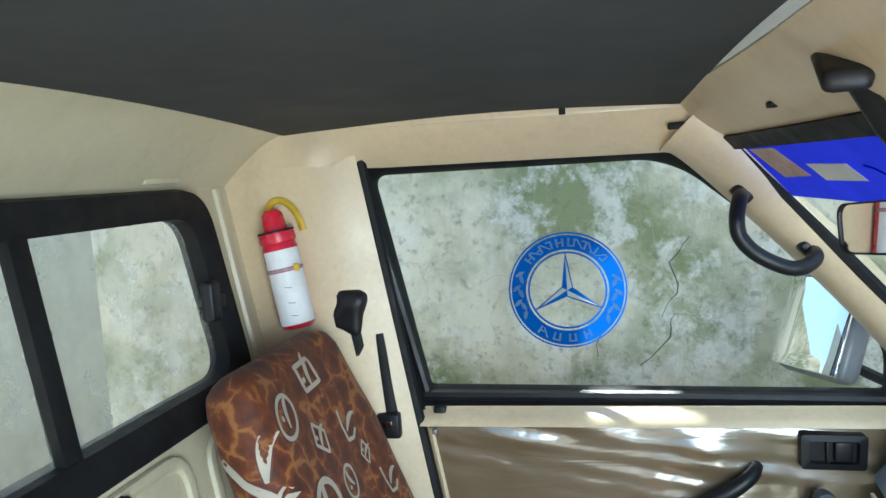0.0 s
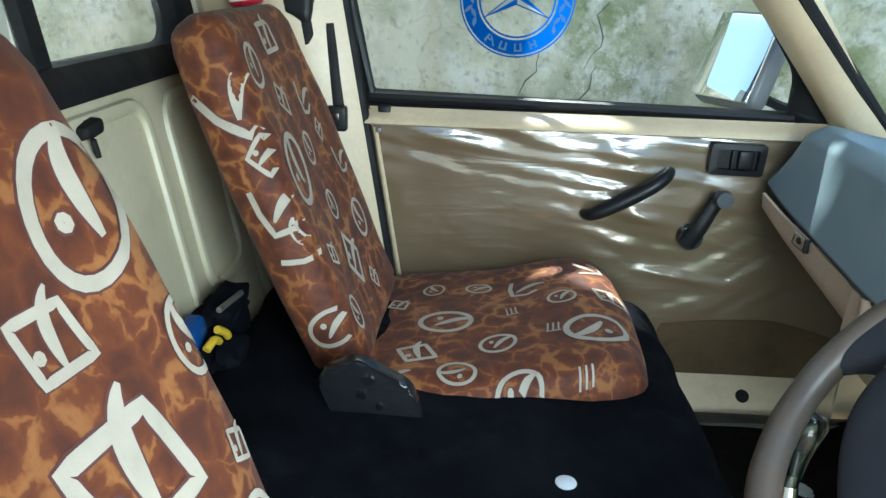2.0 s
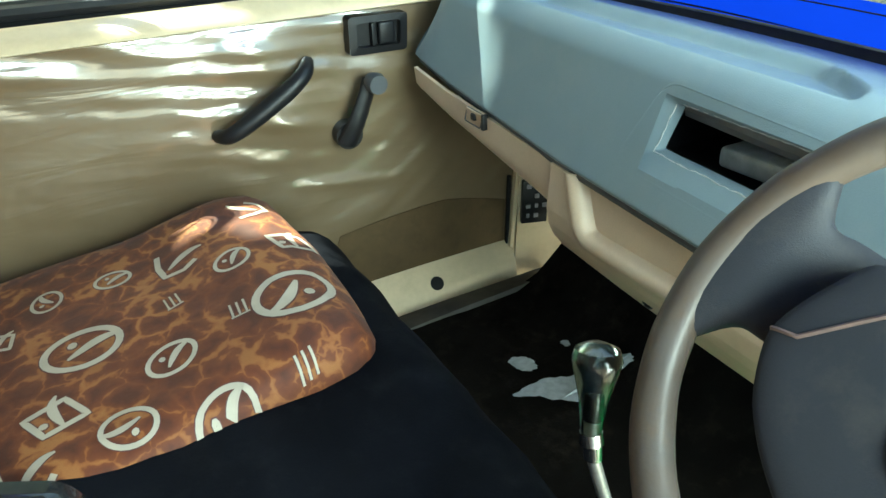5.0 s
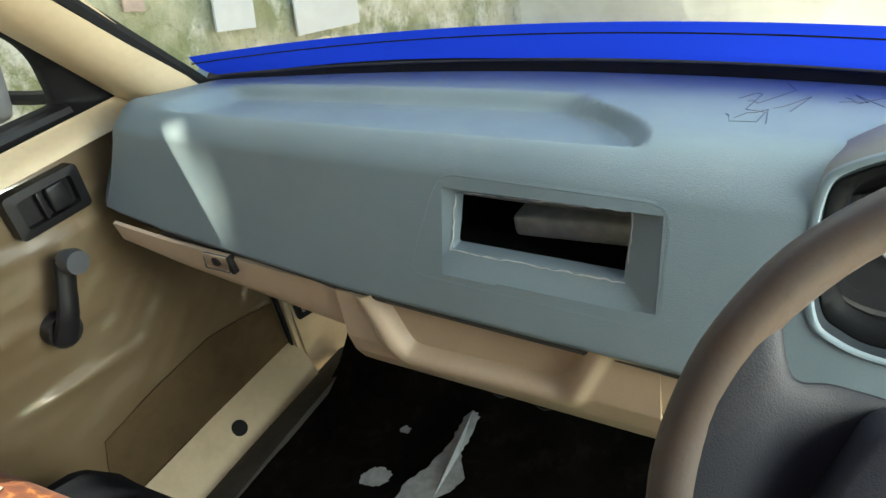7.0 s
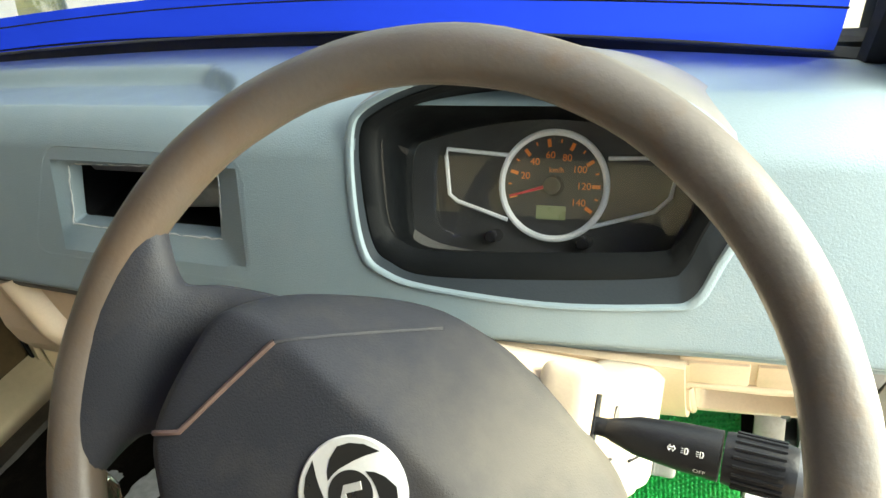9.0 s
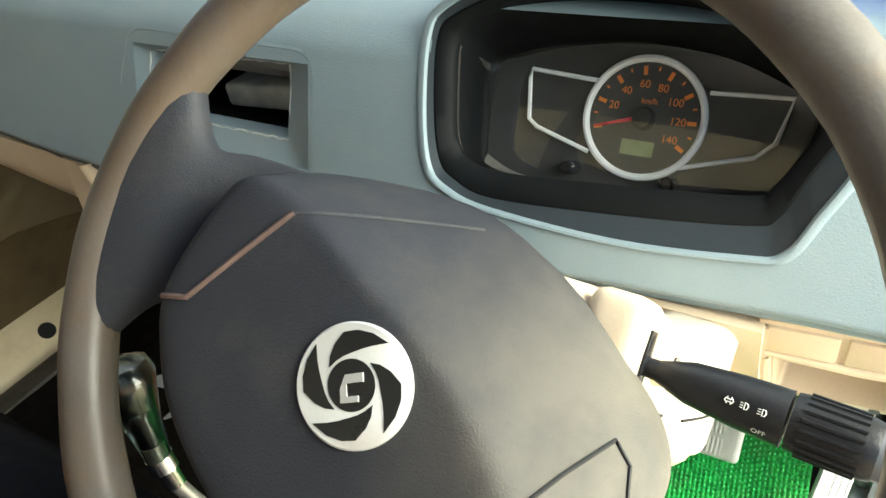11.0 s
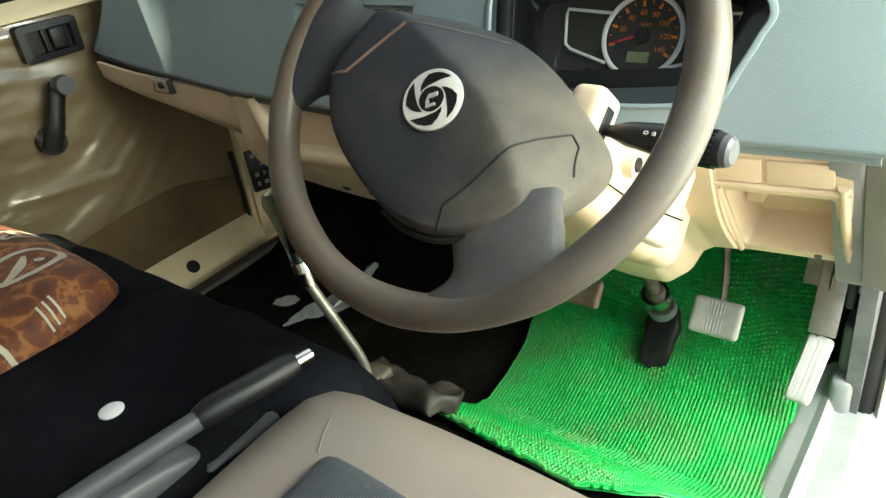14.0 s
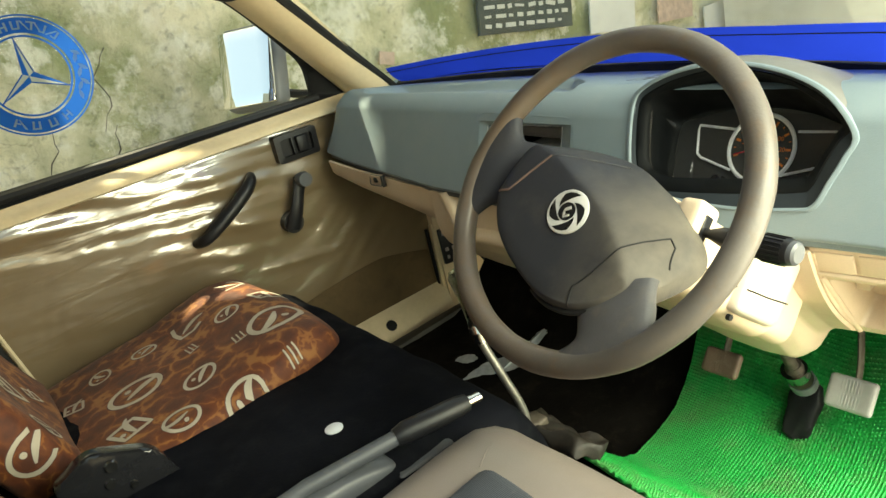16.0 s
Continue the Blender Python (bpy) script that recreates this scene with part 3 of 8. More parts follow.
# ---- the yard outside ----
bm = sheet(lambda u, v: Vector((-60 + 120 * u, -60 + 120 * v, -0.78 + wob((u * 60, v * 60, 0), 1.0, 0.012))), 60, 60)
single("ground", bm, EARTH, "dry sandy yard ground around the truck", "ground", "structure")
bm = sheet(lambda u, v: Vector((-6 + 12 * u, 2.30 + wob((u * 14, v * 5, 3), 1.0, 0.025) + wob((u * 60, v * 20, 3), 1.0, 0.006), -0.8 + 2.6 * v)), 160, 50, -0.22)
single("wall_yard", bm, MOSS, "mossy weathered plaster yard wall with cracks beside the truck", "wall", "structure")
# cracks in the plaster, as thin recess lines of dark dirt standing in the wall's skin
for start, n, seed in (((0.36, 0.86), 9, 4), ((0.31, 0.62), 7, 7), ((0.12, 0.66), 6, 12)):
    rnd = random.Random(seed)
    x, z = start
    pts = []
    for i in range(n):
        pts.append((x, 2.285, z))
        x += rnd.uniform(-0.035, 0.022)
        z -= rnd.uniform(0.02, 0.05)
    crack = single("wall_crack", tube(pts, [0.0019 * (1.05 - abs(i / n - 0.4)) * (0.6 + 0.8 * rnd.random()) for i in range(n)], 5, flat=((0, 1, 0), 0.4)), GREY_DIRTY, "thin jagged crack in the mossy plaster wall", "crack", "structure")
bm = sheet(lambda u, v: Vector((3.6 + wob((u * 9, v * 4, 8), 1.0, 0.03), 2.2 - 9 * u, -0.8 + 2.9 * v)), 60, 20, -0.2)
single("wall_front", bm, PALE_WALL, "pale limewashed wall across the yard in front", "wall", "structure")
bm = sheet(lambda u, v: Vector((-1.28, 0.45 + 1.2 * u, -0.1 + 1.55 * v)), 4, 4, 0.03)
body = single("load_body_headboard", bm, LOAD_BODY, "pale painted steel headboard of the load body behind the cab", "truck body", "structure")
# board with painted lines and paper notices on the yard wall ahead
board = thing("painted_board", (2.16, 2.25, 0.60), "dark board with pale unreadable lettering on the yard wall", "sign")
BT = Matrix.Rotation(radians(9), 3, "Y")
BC = Vector((2.17, 2.262, 0.61))
part("panel", box(BC, (0.58, 0.02, 0.26), 0.003, BT), PAPER_BOARD, board)
rnd = random.Random(5)
for i in range(6):
    x = -0.26
    while x < 0.22:
        w = rnd.uniform(0.02, 0.060)
        part("bar", box(BC + BT @ Vector((x + w / 2, -0.012, 0.105 - i * 0.040)), (w, 0.004, rnd.uniform(0.010, 0.020)), 0.0, BT @ Matrix.Rotation(rnd.uniform(-0.15, 0.15), 3, "Y")), MARK_WHITE, board)
        x += w + rnd.uniform(0.012, 0.03)
for x, z, w, h, a, tone in ((1.715, 0.415, 0.17, 0.105, 0.25, PAPER), (2.16, 0.285, 0.36, 0.15, 0.20, PAPER), (2.74, 0.42, 0.34, 0.16, 0.15, PAPER), (3.25, 0.36, 0.30, 0.16, 0.1, PINK_PAPER), (3.62, 0.22, 0.24, 0.14, 0.0, PAPER), (1.37, 0.56, 0.07, 0.05, 0.3, PINK_PAPER)):
    single("wall_notice", box((x, 2.262, z), (w, 0.008, h), 0.0, Matrix.Rotation(a, 3, "Y")), tone, "faded paper notice pasted on the yard wall", "notice", group="notices on the wall")

# ---- cab shell ----


def wall_x(z):
    return -0.583 - 0.17 * (z - 0.68)


# floor: flat under the pedals, rising to the seat box behind and the toe board ahead
FLOOR_Z = [(-0.70, -0.03), (0.56, -0.025), (0.72, -0.024), (0.79, 0.005), (0.88, 0.09), (1.0, 0.24), (1.12, 0.40)]


def floor_z(x):
    return lerp(x, FLOOR_Z)


bm = sheet(lambda u, v: Vector((-0.70 + 1.82 * u, -0.02 + 1.255 * v, floor_z(-0.70 + 1.82 * u) + wob((u * 20, v * 16, 0), 1.0, 0.004))), 60, 40, -0.02)
single("floor", bm, FLOOR_BLACK, "dark worn rubber cab floor", "floor", "structure")
# fire wall behind the dash
bm = sheet(lambda u, v: Vector((1.06 - 0.20 * v, -0.02 + 1.42 * u, 0.30 + 0.30 * v)), 6, 6, 0.015)
single("firewall", bm, BLACK_PLASTIC, "dark bulkhead in front of the footwell", "bulkhead", "structure")

# rear wall with its window opening
RW = (0.170, 1.172, 0.735, 1.085)      # y from, to; z from, to


def rear_pt(y, z, d=0.0):
    return Vector((wall_x(z) + d, y, z))


ys = [-0.05, 0.1, RW[0], 0.45, 0.68, 0.9, RW[1], 1.23, 1.33]
zs = [-0.06, 0.2, 0.45, 0.6, RW[2], 0.9, RW[3], 1.14]
bm = bmesh.new()
vs = [[bm.verts.new(rear_pt(y, z)) for z in zs] for y in ys]
for i in range(len(ys) - 1):
    for j in range(len(zs) - 1):
        if RW[0] <= ys[i] < RW[1] and RW[2] <= zs[j] < RW[3]:
            continue
        bm.faces.new([vs[i][j], vs[i + 1][j], vs[i + 1][j + 1], vs[i][j + 1]])
bmesh.ops.recalc_face_normals(bm, faces=bm.faces)
bmesh.ops.solidify(bm, geom=list(bm.faces), thickness=-0.03)
wall_rear = single("wall_rear", bm, BEIGE_REAR, "pale beige painted steel rear wall of the cab", "wall", "structure")
# pressed panels below the window
for y0, y1, z0, z1 in ((0.06, 0.30, 0.28, 0.69), (0.36, 0.62, 0.28, 0.69), (0.68, 0.935, 0.28, 0.69), (1.005, 1.175, 0.34, 0.685)):
    loop = rounded([(y0, z0), (y1, z0), (y1, z1), (y0, z1)], 0.05, 5)
    part("pressed_rib", tube([rear_pt(y, z, 0.002) for y, z in loop], 0.012, 8, True, flat=((1, 0, 0), 0.7)), BEIGE_REAR, wall_rear)
part("pressed_rib", tube([rear_pt(1.245, z, 0.002) for z in (0.12, 0.4, 0.7, 1.0, 1.1)], 0.014, 8, flat=((1, 0, 0), 0.6)), BEIGE_REAR, wall_rear)
part("bracket_stub", box(rear_pt(1.05, 1.122, 0.012), (0.016, 0.10, 0.014), 0.004), BEIGE_REAR, wall_rear)

window_rear = thing("window_1", rear_pt(0.68, RW[2]), "sliding rear window in a black rubber frame", "window", kind="structure")
o = rounded([(RW[0] - 0.02, RW[2] - 0.02), (RW[1] + 0.02, RW[2] - 0.02), (RW[1] + 0.005, RW[3] + 0.02), (RW[0] - 0.005, RW[3] + 0.02)], 0.075, 7)
i_ = rounded([(RW[0] + 0.030, RW[2] + 0.030), (RW[1] - 0.030, RW[2] + 0.030), (RW[1] - 0.042, RW[3] - 0.032), (RW[0] + 0.042, RW[3] - 0.032)], 0.055, 7)
bm = loops([[rear_pt(y, z, 0.003) for y, z in o], [rear_pt(y, z, 0.020) for y, z in [(a * 0.92 + c * 0.08, b * 0.92 + d * 0.08) for (a, b), (c, d) in zip(o, i_)]],
            [rear_pt(y, z, 0.020) for y, z in [(a * 0.35 + c * 0.65, b * 0.35 + d * 0.65) for (a, b), (c, d) in zip(o, i_)]], [rear_pt(y, z, 0.006) for y, z in i_], [rear_pt(y, z, -0.034) for y, z in i_]])
part("window_frame", bm, RUBBER, window_rear)
part("sliding_bar", box(rear_pt(0.72, 0.908, -0.004), (0.020, 0.034, 0.32), 0.004, Matrix.Rotation(math.atan(0.15), 3, "Y").inverted()), RUBBER, window_rear)
for y0, y1, d in ((0.18, 0.725, -0.012), (0.715, 1.165, -0.022)):
    part("pane", sheet(lambda u, v: rear_pt(y0 + (y1 - y0) * u, RW[2] + 0.01 + (RW[3] - RW[2] - 0.02) * v, d), 2, 2), REAR_PANE, window_rear)
bm = rbox(rear_pt(1.096, 0.905, 0.022), (0.013, 0.016, 0.036), 0.008, (8, 8, 8))
rbox(rear_pt(1.122, 0.902, 0.018), (0.008, 0.020, 0.012), 0.004, (8, 8, 8), bm=bm)
part("latch", bm, BLACK_PLASTIC, window_rear)

# rear header, sloping from the headliner to the rear wall
bm = sheet(lambda u, v: Vector((-0.665 + 0.175 * v, -0.06 + 1.38 * u, 1.110 + (0.100 + 0.032 * math.sin(math.pi * u)) * math.sin(v * math.pi / 2))), 8, 8, 0.01)
single("header_rear", bm, BEIGE_REAR, "beige rear header panel below the headliner", "panel", "structure")

# headliner
bm = sheet(lambda u, v: Vector((-0.52 + 0.75 * u, -0.06 + 1.38 * v, 1.213 + 0.030 * math.sin(math.pi * v) + 0.012 * math.sin(math.pi * u))), 16, 20, 0.02)
single("ceiling", bm, HEADLINER, "dark charcoal cloth headliner", "ceiling", "structure")
# roof skin that closes the cab above
bm = sheet(lambda u, v: Vector((-0.72 + 1.09 * u, -0.10 + 1.52 * v, 1.275 + 0.02 * math.sin(math.pi * v))), 6, 6, 0.01)
single("roof", bm, WHITE_PAINT, "painted steel roof of the cab", "roof", "structure")

bm = sheet(lambda u, v: Vector((-0.70, -0.10 + 1.52 * u, 1.08 + 0.21 * v)), 4, 4, 0.01)
single("roof_end", bm, WHITE_PAINT, "painted rear edge of the cab roof", "roof", "structure")

# left side: pillar panel behind the door, roof rail, A pillar


def door_edge_x(z):
    return -0.265 - 0.160 * (z - 0.385)


bm = sheet(lambda u, v: Vector((wall_x(-0.06 + 1.265 * v) - 0.01 + (door_edge_x(-0.06 + 1.265 * v) - 0.010 - wall_x(-0.06 + 1.265 * v) + 0.01) * u,
                               1.310 + 0.035 * u ** 2 - 0.012 * math.sin(math.pi * u), -0.06 + 1.265 * v)), 16, 24, 0.02)
single("pillar_rear", bm, BEIGE, "beige painted pillar panel behind the passenger door", "pillar", "structure")
bm = bmesh.new()


def rail_pt(u, v):
    x = -0.60 + 0.86 * u
    return Vector((x, 1.296 + 0.080 * (1 - v) ** 1.5 * min(1, max(0, (x + 0.46) / 0.08)), 1.135 + 0.085 * v - 0.012 * u))


bm = sheet(rail_pt, 20, 8, 0.012)
rail = single("roof_rail", bm, BEIGE, "beige roof rail above the passenger door", "rail", "structure")
part("retainer_strip", box((-0.14, 1.293, 1.200), (0.78, 0.012, 0.012), 0.004, Matrix.Rotation(radians(0.8), 3, "Y")), BEIGE, rail)
part("strip_end", box((0.253, 1.297, 1.197), (0.010, 0.010, 0.016), 0.003), RUBBER, rail)
part("screw", rbox((0.02, 1.286, 1.199), (0.006, 0.003, 0.006), 0.002), RUBBER, rail)

AP_DOOR = [(0.20, 1.365, 1.135), (0.262, 1.372, 1.098), (0.497, 1.380, 0.855), (0.714, 1.380, 0.593), (0.76, 1.380, 0.53)]
AP_GLASS = [(0.262, 1.300, 1.190), (0.312, 1.298, 1.132), (0.528, 1.300, 0.908), (0.711, 1.300, 0.659), (0.78, 1.300, 0.57)]
ad, ag = spline(AP_DOOR, 8), spline(AP_GLASS, 8)


def apillar(u, v):
    i = min(len(ad) - 1, round(u * (len(ad) - 1)))
    p = ad[i].lerp(ag[i], v)
    b = math.sin(math.pi * v)
    return p + Vector((-0.012, -0.022, -0.010)) * b


bm = sheet(apillar, len(ad) - 1, 8, 0.02)
ap = single("pillar_front", bm, BEIGE, "beige painted windscreen pillar", "pillar", "structure")
part("screw_recess", rbox((0.222, 1.292, 1.158), (0.020, 0.003, 0.006), 0.003, (8, 8, 8)), RUBBER, ap)
part("dent", rbox((0.655, 1.318, 0.672), (0.008, 0.003, 0.011), 0.003, (8, 8, 8)), STEEL, ap)

# windscreen: one leaning plane


def ws(y, z, d=0.0):
    """A point of the windscreen; d metres towards the cab."""
    bow = (0.035 + 0.15 * (1.130 - z)) * (1 - ((y - 0.66) / 0.66) ** 2)
    return Vector((0.31 + 0.85 * (1.130 - z) + bow - 0.762 * d, y, z - 0.648 * d))


bm = sheet(lambda u, v: ws(0.0 + 1.32 * u, 0.56 + 0.59 * v), 24, 8)
wsg = single("window_2", bm, WINDSCREEN, "laminated windscreen glass", "window", "structure")
wsg.visible_shadow = False
bm = sheet(lambda u, v: ws(0.0 + 1.31 * u, 1.120 + 0.022 * v, 0.008), 24, 3, 0.008)
part("seal_top", bm, RUBBER, wsg)
bm = tube([ws(1.292, 1.15 - 0.58 * i / 12, 0.006) for i in range(13)], 0.014, 8)
part("seal_side", bm, RUBBER, wsg)
bm = tube([ws(0.01, 1.15 - 0.58 * i / 12, 0.006) for i in range(13)], 0.014, 8)
part("seal_side", bm, RUBBER, wsg)
bm = sheet(lambda u, v: ws(0.0 + 1.31 * u, 0.560 + 0.045 * v, 0.010), 24, 3, 0.010)
part("seal_bottom", bm, RUBBER, wsg)
# front header
bm = sheet(lambda u, v: Vector((0.215 + 0.110 * v + 0.030 * (1 - ((1.31 * u - 0.66) / 0.66) ** 2), 0.0 + 1.31 * u, 1.220 - 0.088 * v - 0.012 * math.sin(math.pi * v))), 20, 8, 0.012)
header = single("header_front", bm, BEIGE, "beige front header above the windscreen", "header", "structure")
part("screw_recess", rbox((0.285, 0.90, 1.158), (0.006, 0.010, 0.004), 0.002, (8, 8, 8)), RUBBER, header)

# films on the windscreen
def strip_h(u):
    return 0.048 + 0.040 * math.sin(min(1.0, u * 1.15 + 0.08) * math.pi * 0.55 + 0.25)


bm = sheet(lambda u, v: ws(1.25 - 1.21 * u, 0.622 + (strip_h(u) - 0.020) * v, 0.004 + 0.006 * math.sin(v * 3)), 60, 6)
strip = single("windscreen_strip_lower", bm, BLUE_STRIP, "opaque royal blue strip along the foot of the windscreen", "strip")
bm = tube([ws(1.25 - 1.21 * i / 60, 0.600 + 0.93 * strip_h(i / 60), 0.012) for i in range(61)], 0.0010, 5)
part("stitch_line", bm, RUBBER, strip)
for u0, u1, k in ((0.10, 0.42, 0.42), (0.46, 0.90, 0.34)):
    part("crease_line", tube([ws(1.25 - 1.21 * (u0 + (u1 - u0) * i / 10), 0.600 + 0.078 * (k + 0.04 * math.sin(i / 3)), 0.0125) for i in range(11)], [0.0003 + 0.0012 * math.sin(math.pi * i / 10) for i in range(11)], 5), RUBBER, strip)
single("windscreen_seal", tube([ws(1.27 - 1.25 * i / 60, 0.610, 0.008) for i in range(61)], 0.016, 8), RUBBER, "black rubber seal along the foot of the windscreen", "seal", "structure")
bm = sheet(lambda u, v: ws(0.03 + 1.25 * u, 1.122 - (0.100 - 0.004 * u) * v, 0.003), 30, 4)
strip = single("windscreen_strip_upper", bm, BLUE_TOP, "see-through blue sun strip at the top of the windscreen", "strip")
for quad, tone, words in (([(1.25, 1.112), (1.138, 1.111), (1.105, 1.066), (1.215, 1.063)], PINK_PAPER, "pinkish paper label"), ([(1.076, 1.085), (0.94, 1.084), (0.931, 1.061), (1.065, 1.06)], PAPER, "white paper label")):
    bm = sheet(lambda u, v: ws(*((Vector(quad[0]).lerp(Vector(quad[1]), u)).lerp(Vector(quad[3]).lerp(Vector(quad[2]), u), v)), 0.006), 4, 4, 0.0006)
    part("paper_label", bm, tone, strip, words)
for y0, z0, y1, z1 in ((0.90, 1.080, 0.80, 1.030), (0.86, 1.034, 0.74, 1.086), (0.62, 1.07, 0.50, 1.05), (0.60, 1.05, 0.50, 1.075)):
    part("print_bar", tube([ws(y0 + (y1 - y0) * i / 6, z0 + (z1 - z0) * i / 6 + 0.006 * math.sin(i), 0.0045) for i in range(7)], 0.003, 5, flat=((0.76, 0, 0.65), 0.2)), BLUE_STRIP, strip)

# ---- passenger door ----
door = thing("door_1", (0.15, 1.40, -0.06), "closed passenger door with a brown card under shiny plastic film", "door", kind="structure")
GL = [(-0.389, 1.107), (0.184, 1.103), (0.252, 1.076), (0.481, 0.879), (0.605, 0.712), (0.603, 0.632), (-0.294, 0.647)]
KO = [(-0.440, 1.150), (0.186, 1.142), (0.272, 1.112), (0.510, 0.900), (0.668, 0.716), (0.716, 0.606), (-0.312, 0.612)]
gl = rounded(GL, [0.030, 0.06, 0.06, 0.10, 0.03, 0.008, 0.008], 6)
ko = rounded(KO, [0.060, 0.07, 0.07, 0.12, 0.05, 0.02, 0.02], 6)
mid = [(a * 0.55 + c * 0.45, b * 0.55 + d * 0.45) for (a, b), (c, d) in zip(ko, gl)]
bm = loops([[Vector((x, 1.375, z)) for x, z in ko], [Vector((x, 1.372, z)) for x, z in [(a * 0.9 + c * 0.1, b * 0.9 + d * 0.1) for (a, b), (c, d) in zip(ko, gl)]],
            [Vector((x, 1.398, z)) for x, z in mid], [Vector((x, 1.405, z)) for x, z in [(a * 0.3 + c * 0.7, b * 0.3 + d * 0.7) for (a, b), (c, d) in zip(ko, gl)]],
            [Vector((x, 1.432, z)) for x, z in gl], [Vector((x, 1.452, z)) for x, z in gl]])
part("window_frame", bm, RUBBER, door, "black window frame")
bm = bmesh.new()
bm.faces.new([bm.verts.new((x, 1.442, z)) for x, z in gl])
pane = part("pane", bm, PANE, door, "clear side window")
pane.visible_shadow = False
# slanting rear run channel beside the glass
bm = tube([(-0.402, 1.400, 1.085), (-0.345, 1.404, 0.86), (-0.292, 1.404, 0.63)], 0.011, 8)
part("run_channel", bm, BLACK_PLASTIC, door)
part("window_wiper_seal", tube([(-0.30, 1.402, 0.637), (0.2, 1.402, 0.632), (0.60, 1.402, 0.624)], 0.012, 8), BLACK_PLASTIC, door)
part("seal_clip", rbox((-0.262, 1.372, 0.600), (0.013, 0.010, 0.024), 0.004, (8, 8, 8)), BLACK_PLASTIC, door)
# painted top of the door below the glass
bm = sheet(lambda u, v: Vector((-0.300 + 1.02 * u + 0.006 * v, 1.370 - 0.020 * math.cos(v * math.pi), 0.586 + 0.030 * v)), 12, 8, 0.012)
part("sill_strip", bm, BEIGE, door, "beige painted door sill strip")


# door card under film
def card_left(z):
    return door_edge_x(z) + 0.012


def card(u, v):
    z = 0.008 + 0.584 * v
    x = card_left(z) + (0.800 - card_left(z)) * u
    y = 1.362 + wob((x * 3, z * 4, 1), 1.0, 0.006)
    # the film hangs forward of the sill and lies back towards the floor
    fall = (0.585 - z) / 0.145 if z > 0.44 else max(0.0, (z - 0.08) / 0.36)
    y -= 0.013 * max(0.0, min(1.0, fall)) * max(0.0, min(1.0, (x - 0.02) / 0.22))
    # creases gather below the sill and round the pull handle, and fade towards the seat
    k = 0.15 + 0.9 * max(0.0, min(1.0, (z - 0.46) / 0.10)) + 0.9 * math.exp(-((x - 0.30) / 0.16) ** 2 - ((z - 0.44) / 0.12) ** 2)
    y += 0.0058 * k * noise.noise(Vector((x * 5.0, (z + 0.12 * x) * 40, 2.0)))
    y += 0.0028 * noise.noise(Vector((x * 6, (z - 0.25 * x) * 16, 5.0))) * (0.3 + max(0.0, min(1.0, (x - 0.15) / 0.25)))
    y += 0.0050 * noise.noise(Vector((x * 4 + z * 3, (z - 0.75 * x) * 26, 7.0))) * math.exp(-((x - 0.56) / 0.20) ** 2 - ((z - 0.25) / 0.16) ** 2)
    for bx, bz, sx, sz, h in ((0.265, 0.535, 0.060, 0.026, 0.010), (0.315, 0.405, 0.055, 0.022, 0.009), (-0.13, 0.562, 0.090, 0.012, 0.006), (0.10, 0.555, 0.080, 0.014, 0.006), (0.40, 0.27, 0.10, 0.012, 0.006)):
        y -= h * math.exp(-((x - bx) / sx) ** 2 - ((z - bz + 0.15 * (x - bx)) / sz) ** 2)
    return Vector((x, y, z))


bm = sheet(card, 150, 110)
part("door_card", bm, FILM, door, "olive brown door card under creased clear film")
part("card_backing", box((0.25, 1.405, 0.28), (1.10, 0.03, 0.60), 0.004), BEIGE, door)
part("card_edge", tube([(card_left(z) + 0.004, 1.358, z) for z in (0.58, 0.4, 0.2, 0.0)], 0.005, 6), BEIGE, door)
for x, z in ((-0.272, 0.575), (-0.17, 0.10)):
    part("screw", rbox((x, 1.352, z), (0.006, 0.004, 0.006), 0.003), STEEL, door)
# strengthening ring pressed into the lower card
bm = sheet(lambda u, v: Vector((0.330 + 0.445 * u + 0.05 * (1 - u) * v, 1.3565 + wob((u * 9, v * 4, 6), 1.0, 0.001), 0.016 + (0.138 + 0.020 * math.sin(u * 2.6) - 0.075 * max(0.0, u - 0.62)) * v)), 30, 12, 0.0012)
part("bare_board", bm, BOARD, door, "dark brown bare board below the film")

# door pull strap
arm = spline([(0.178, 1.352, 0.410), (0.195, 1.320, 0.420), (0.24, 1.312, 0.446), (0.30, 1.312, 0.482), (0.332, 1.320, 0.504), (0.350, 1.352, 0.512)], 6)
n_ = len(arm)
part("pull_handle", tube(arm, [0.011 + 0.005 * math.sin(math.pi * i / (n_ - 1)) for i in range(n_)], 10), BLACK_PLASTIC, door, "black door pull handle")
# window winder
bm = tube([(0.408, 1.352, 0.372), (0.408, 1.328, 0.372)], 0.026, 18)
tube(spline([(0.400, 1.326, 0.362), (0.418, 1.316, 0.400), (0.440, 1.316, 0.448), (0.452, 1.318, 0.474)], 5), [0.019, 0.019, 0.018, 0.018, 0.017, 0.017, 0.016, 0.016, 0.015, 0.015, 0.015, 0.015, 0.016, 0.016, 0.016, 0.016], 10, bm=bm, flat=((0, 1, 0), 0.6))
crank = part("window_winder", bm, BLACK_PLASTIC, door, "black window winder")
part("winder_knob", tube([(0.452, 1.316, 0.470), (0.452, 1.296, 0.472), (0.452, 1.284, 0.472)], [0.016, 0.019, 0.017], 14), DASH_DARK, crank)
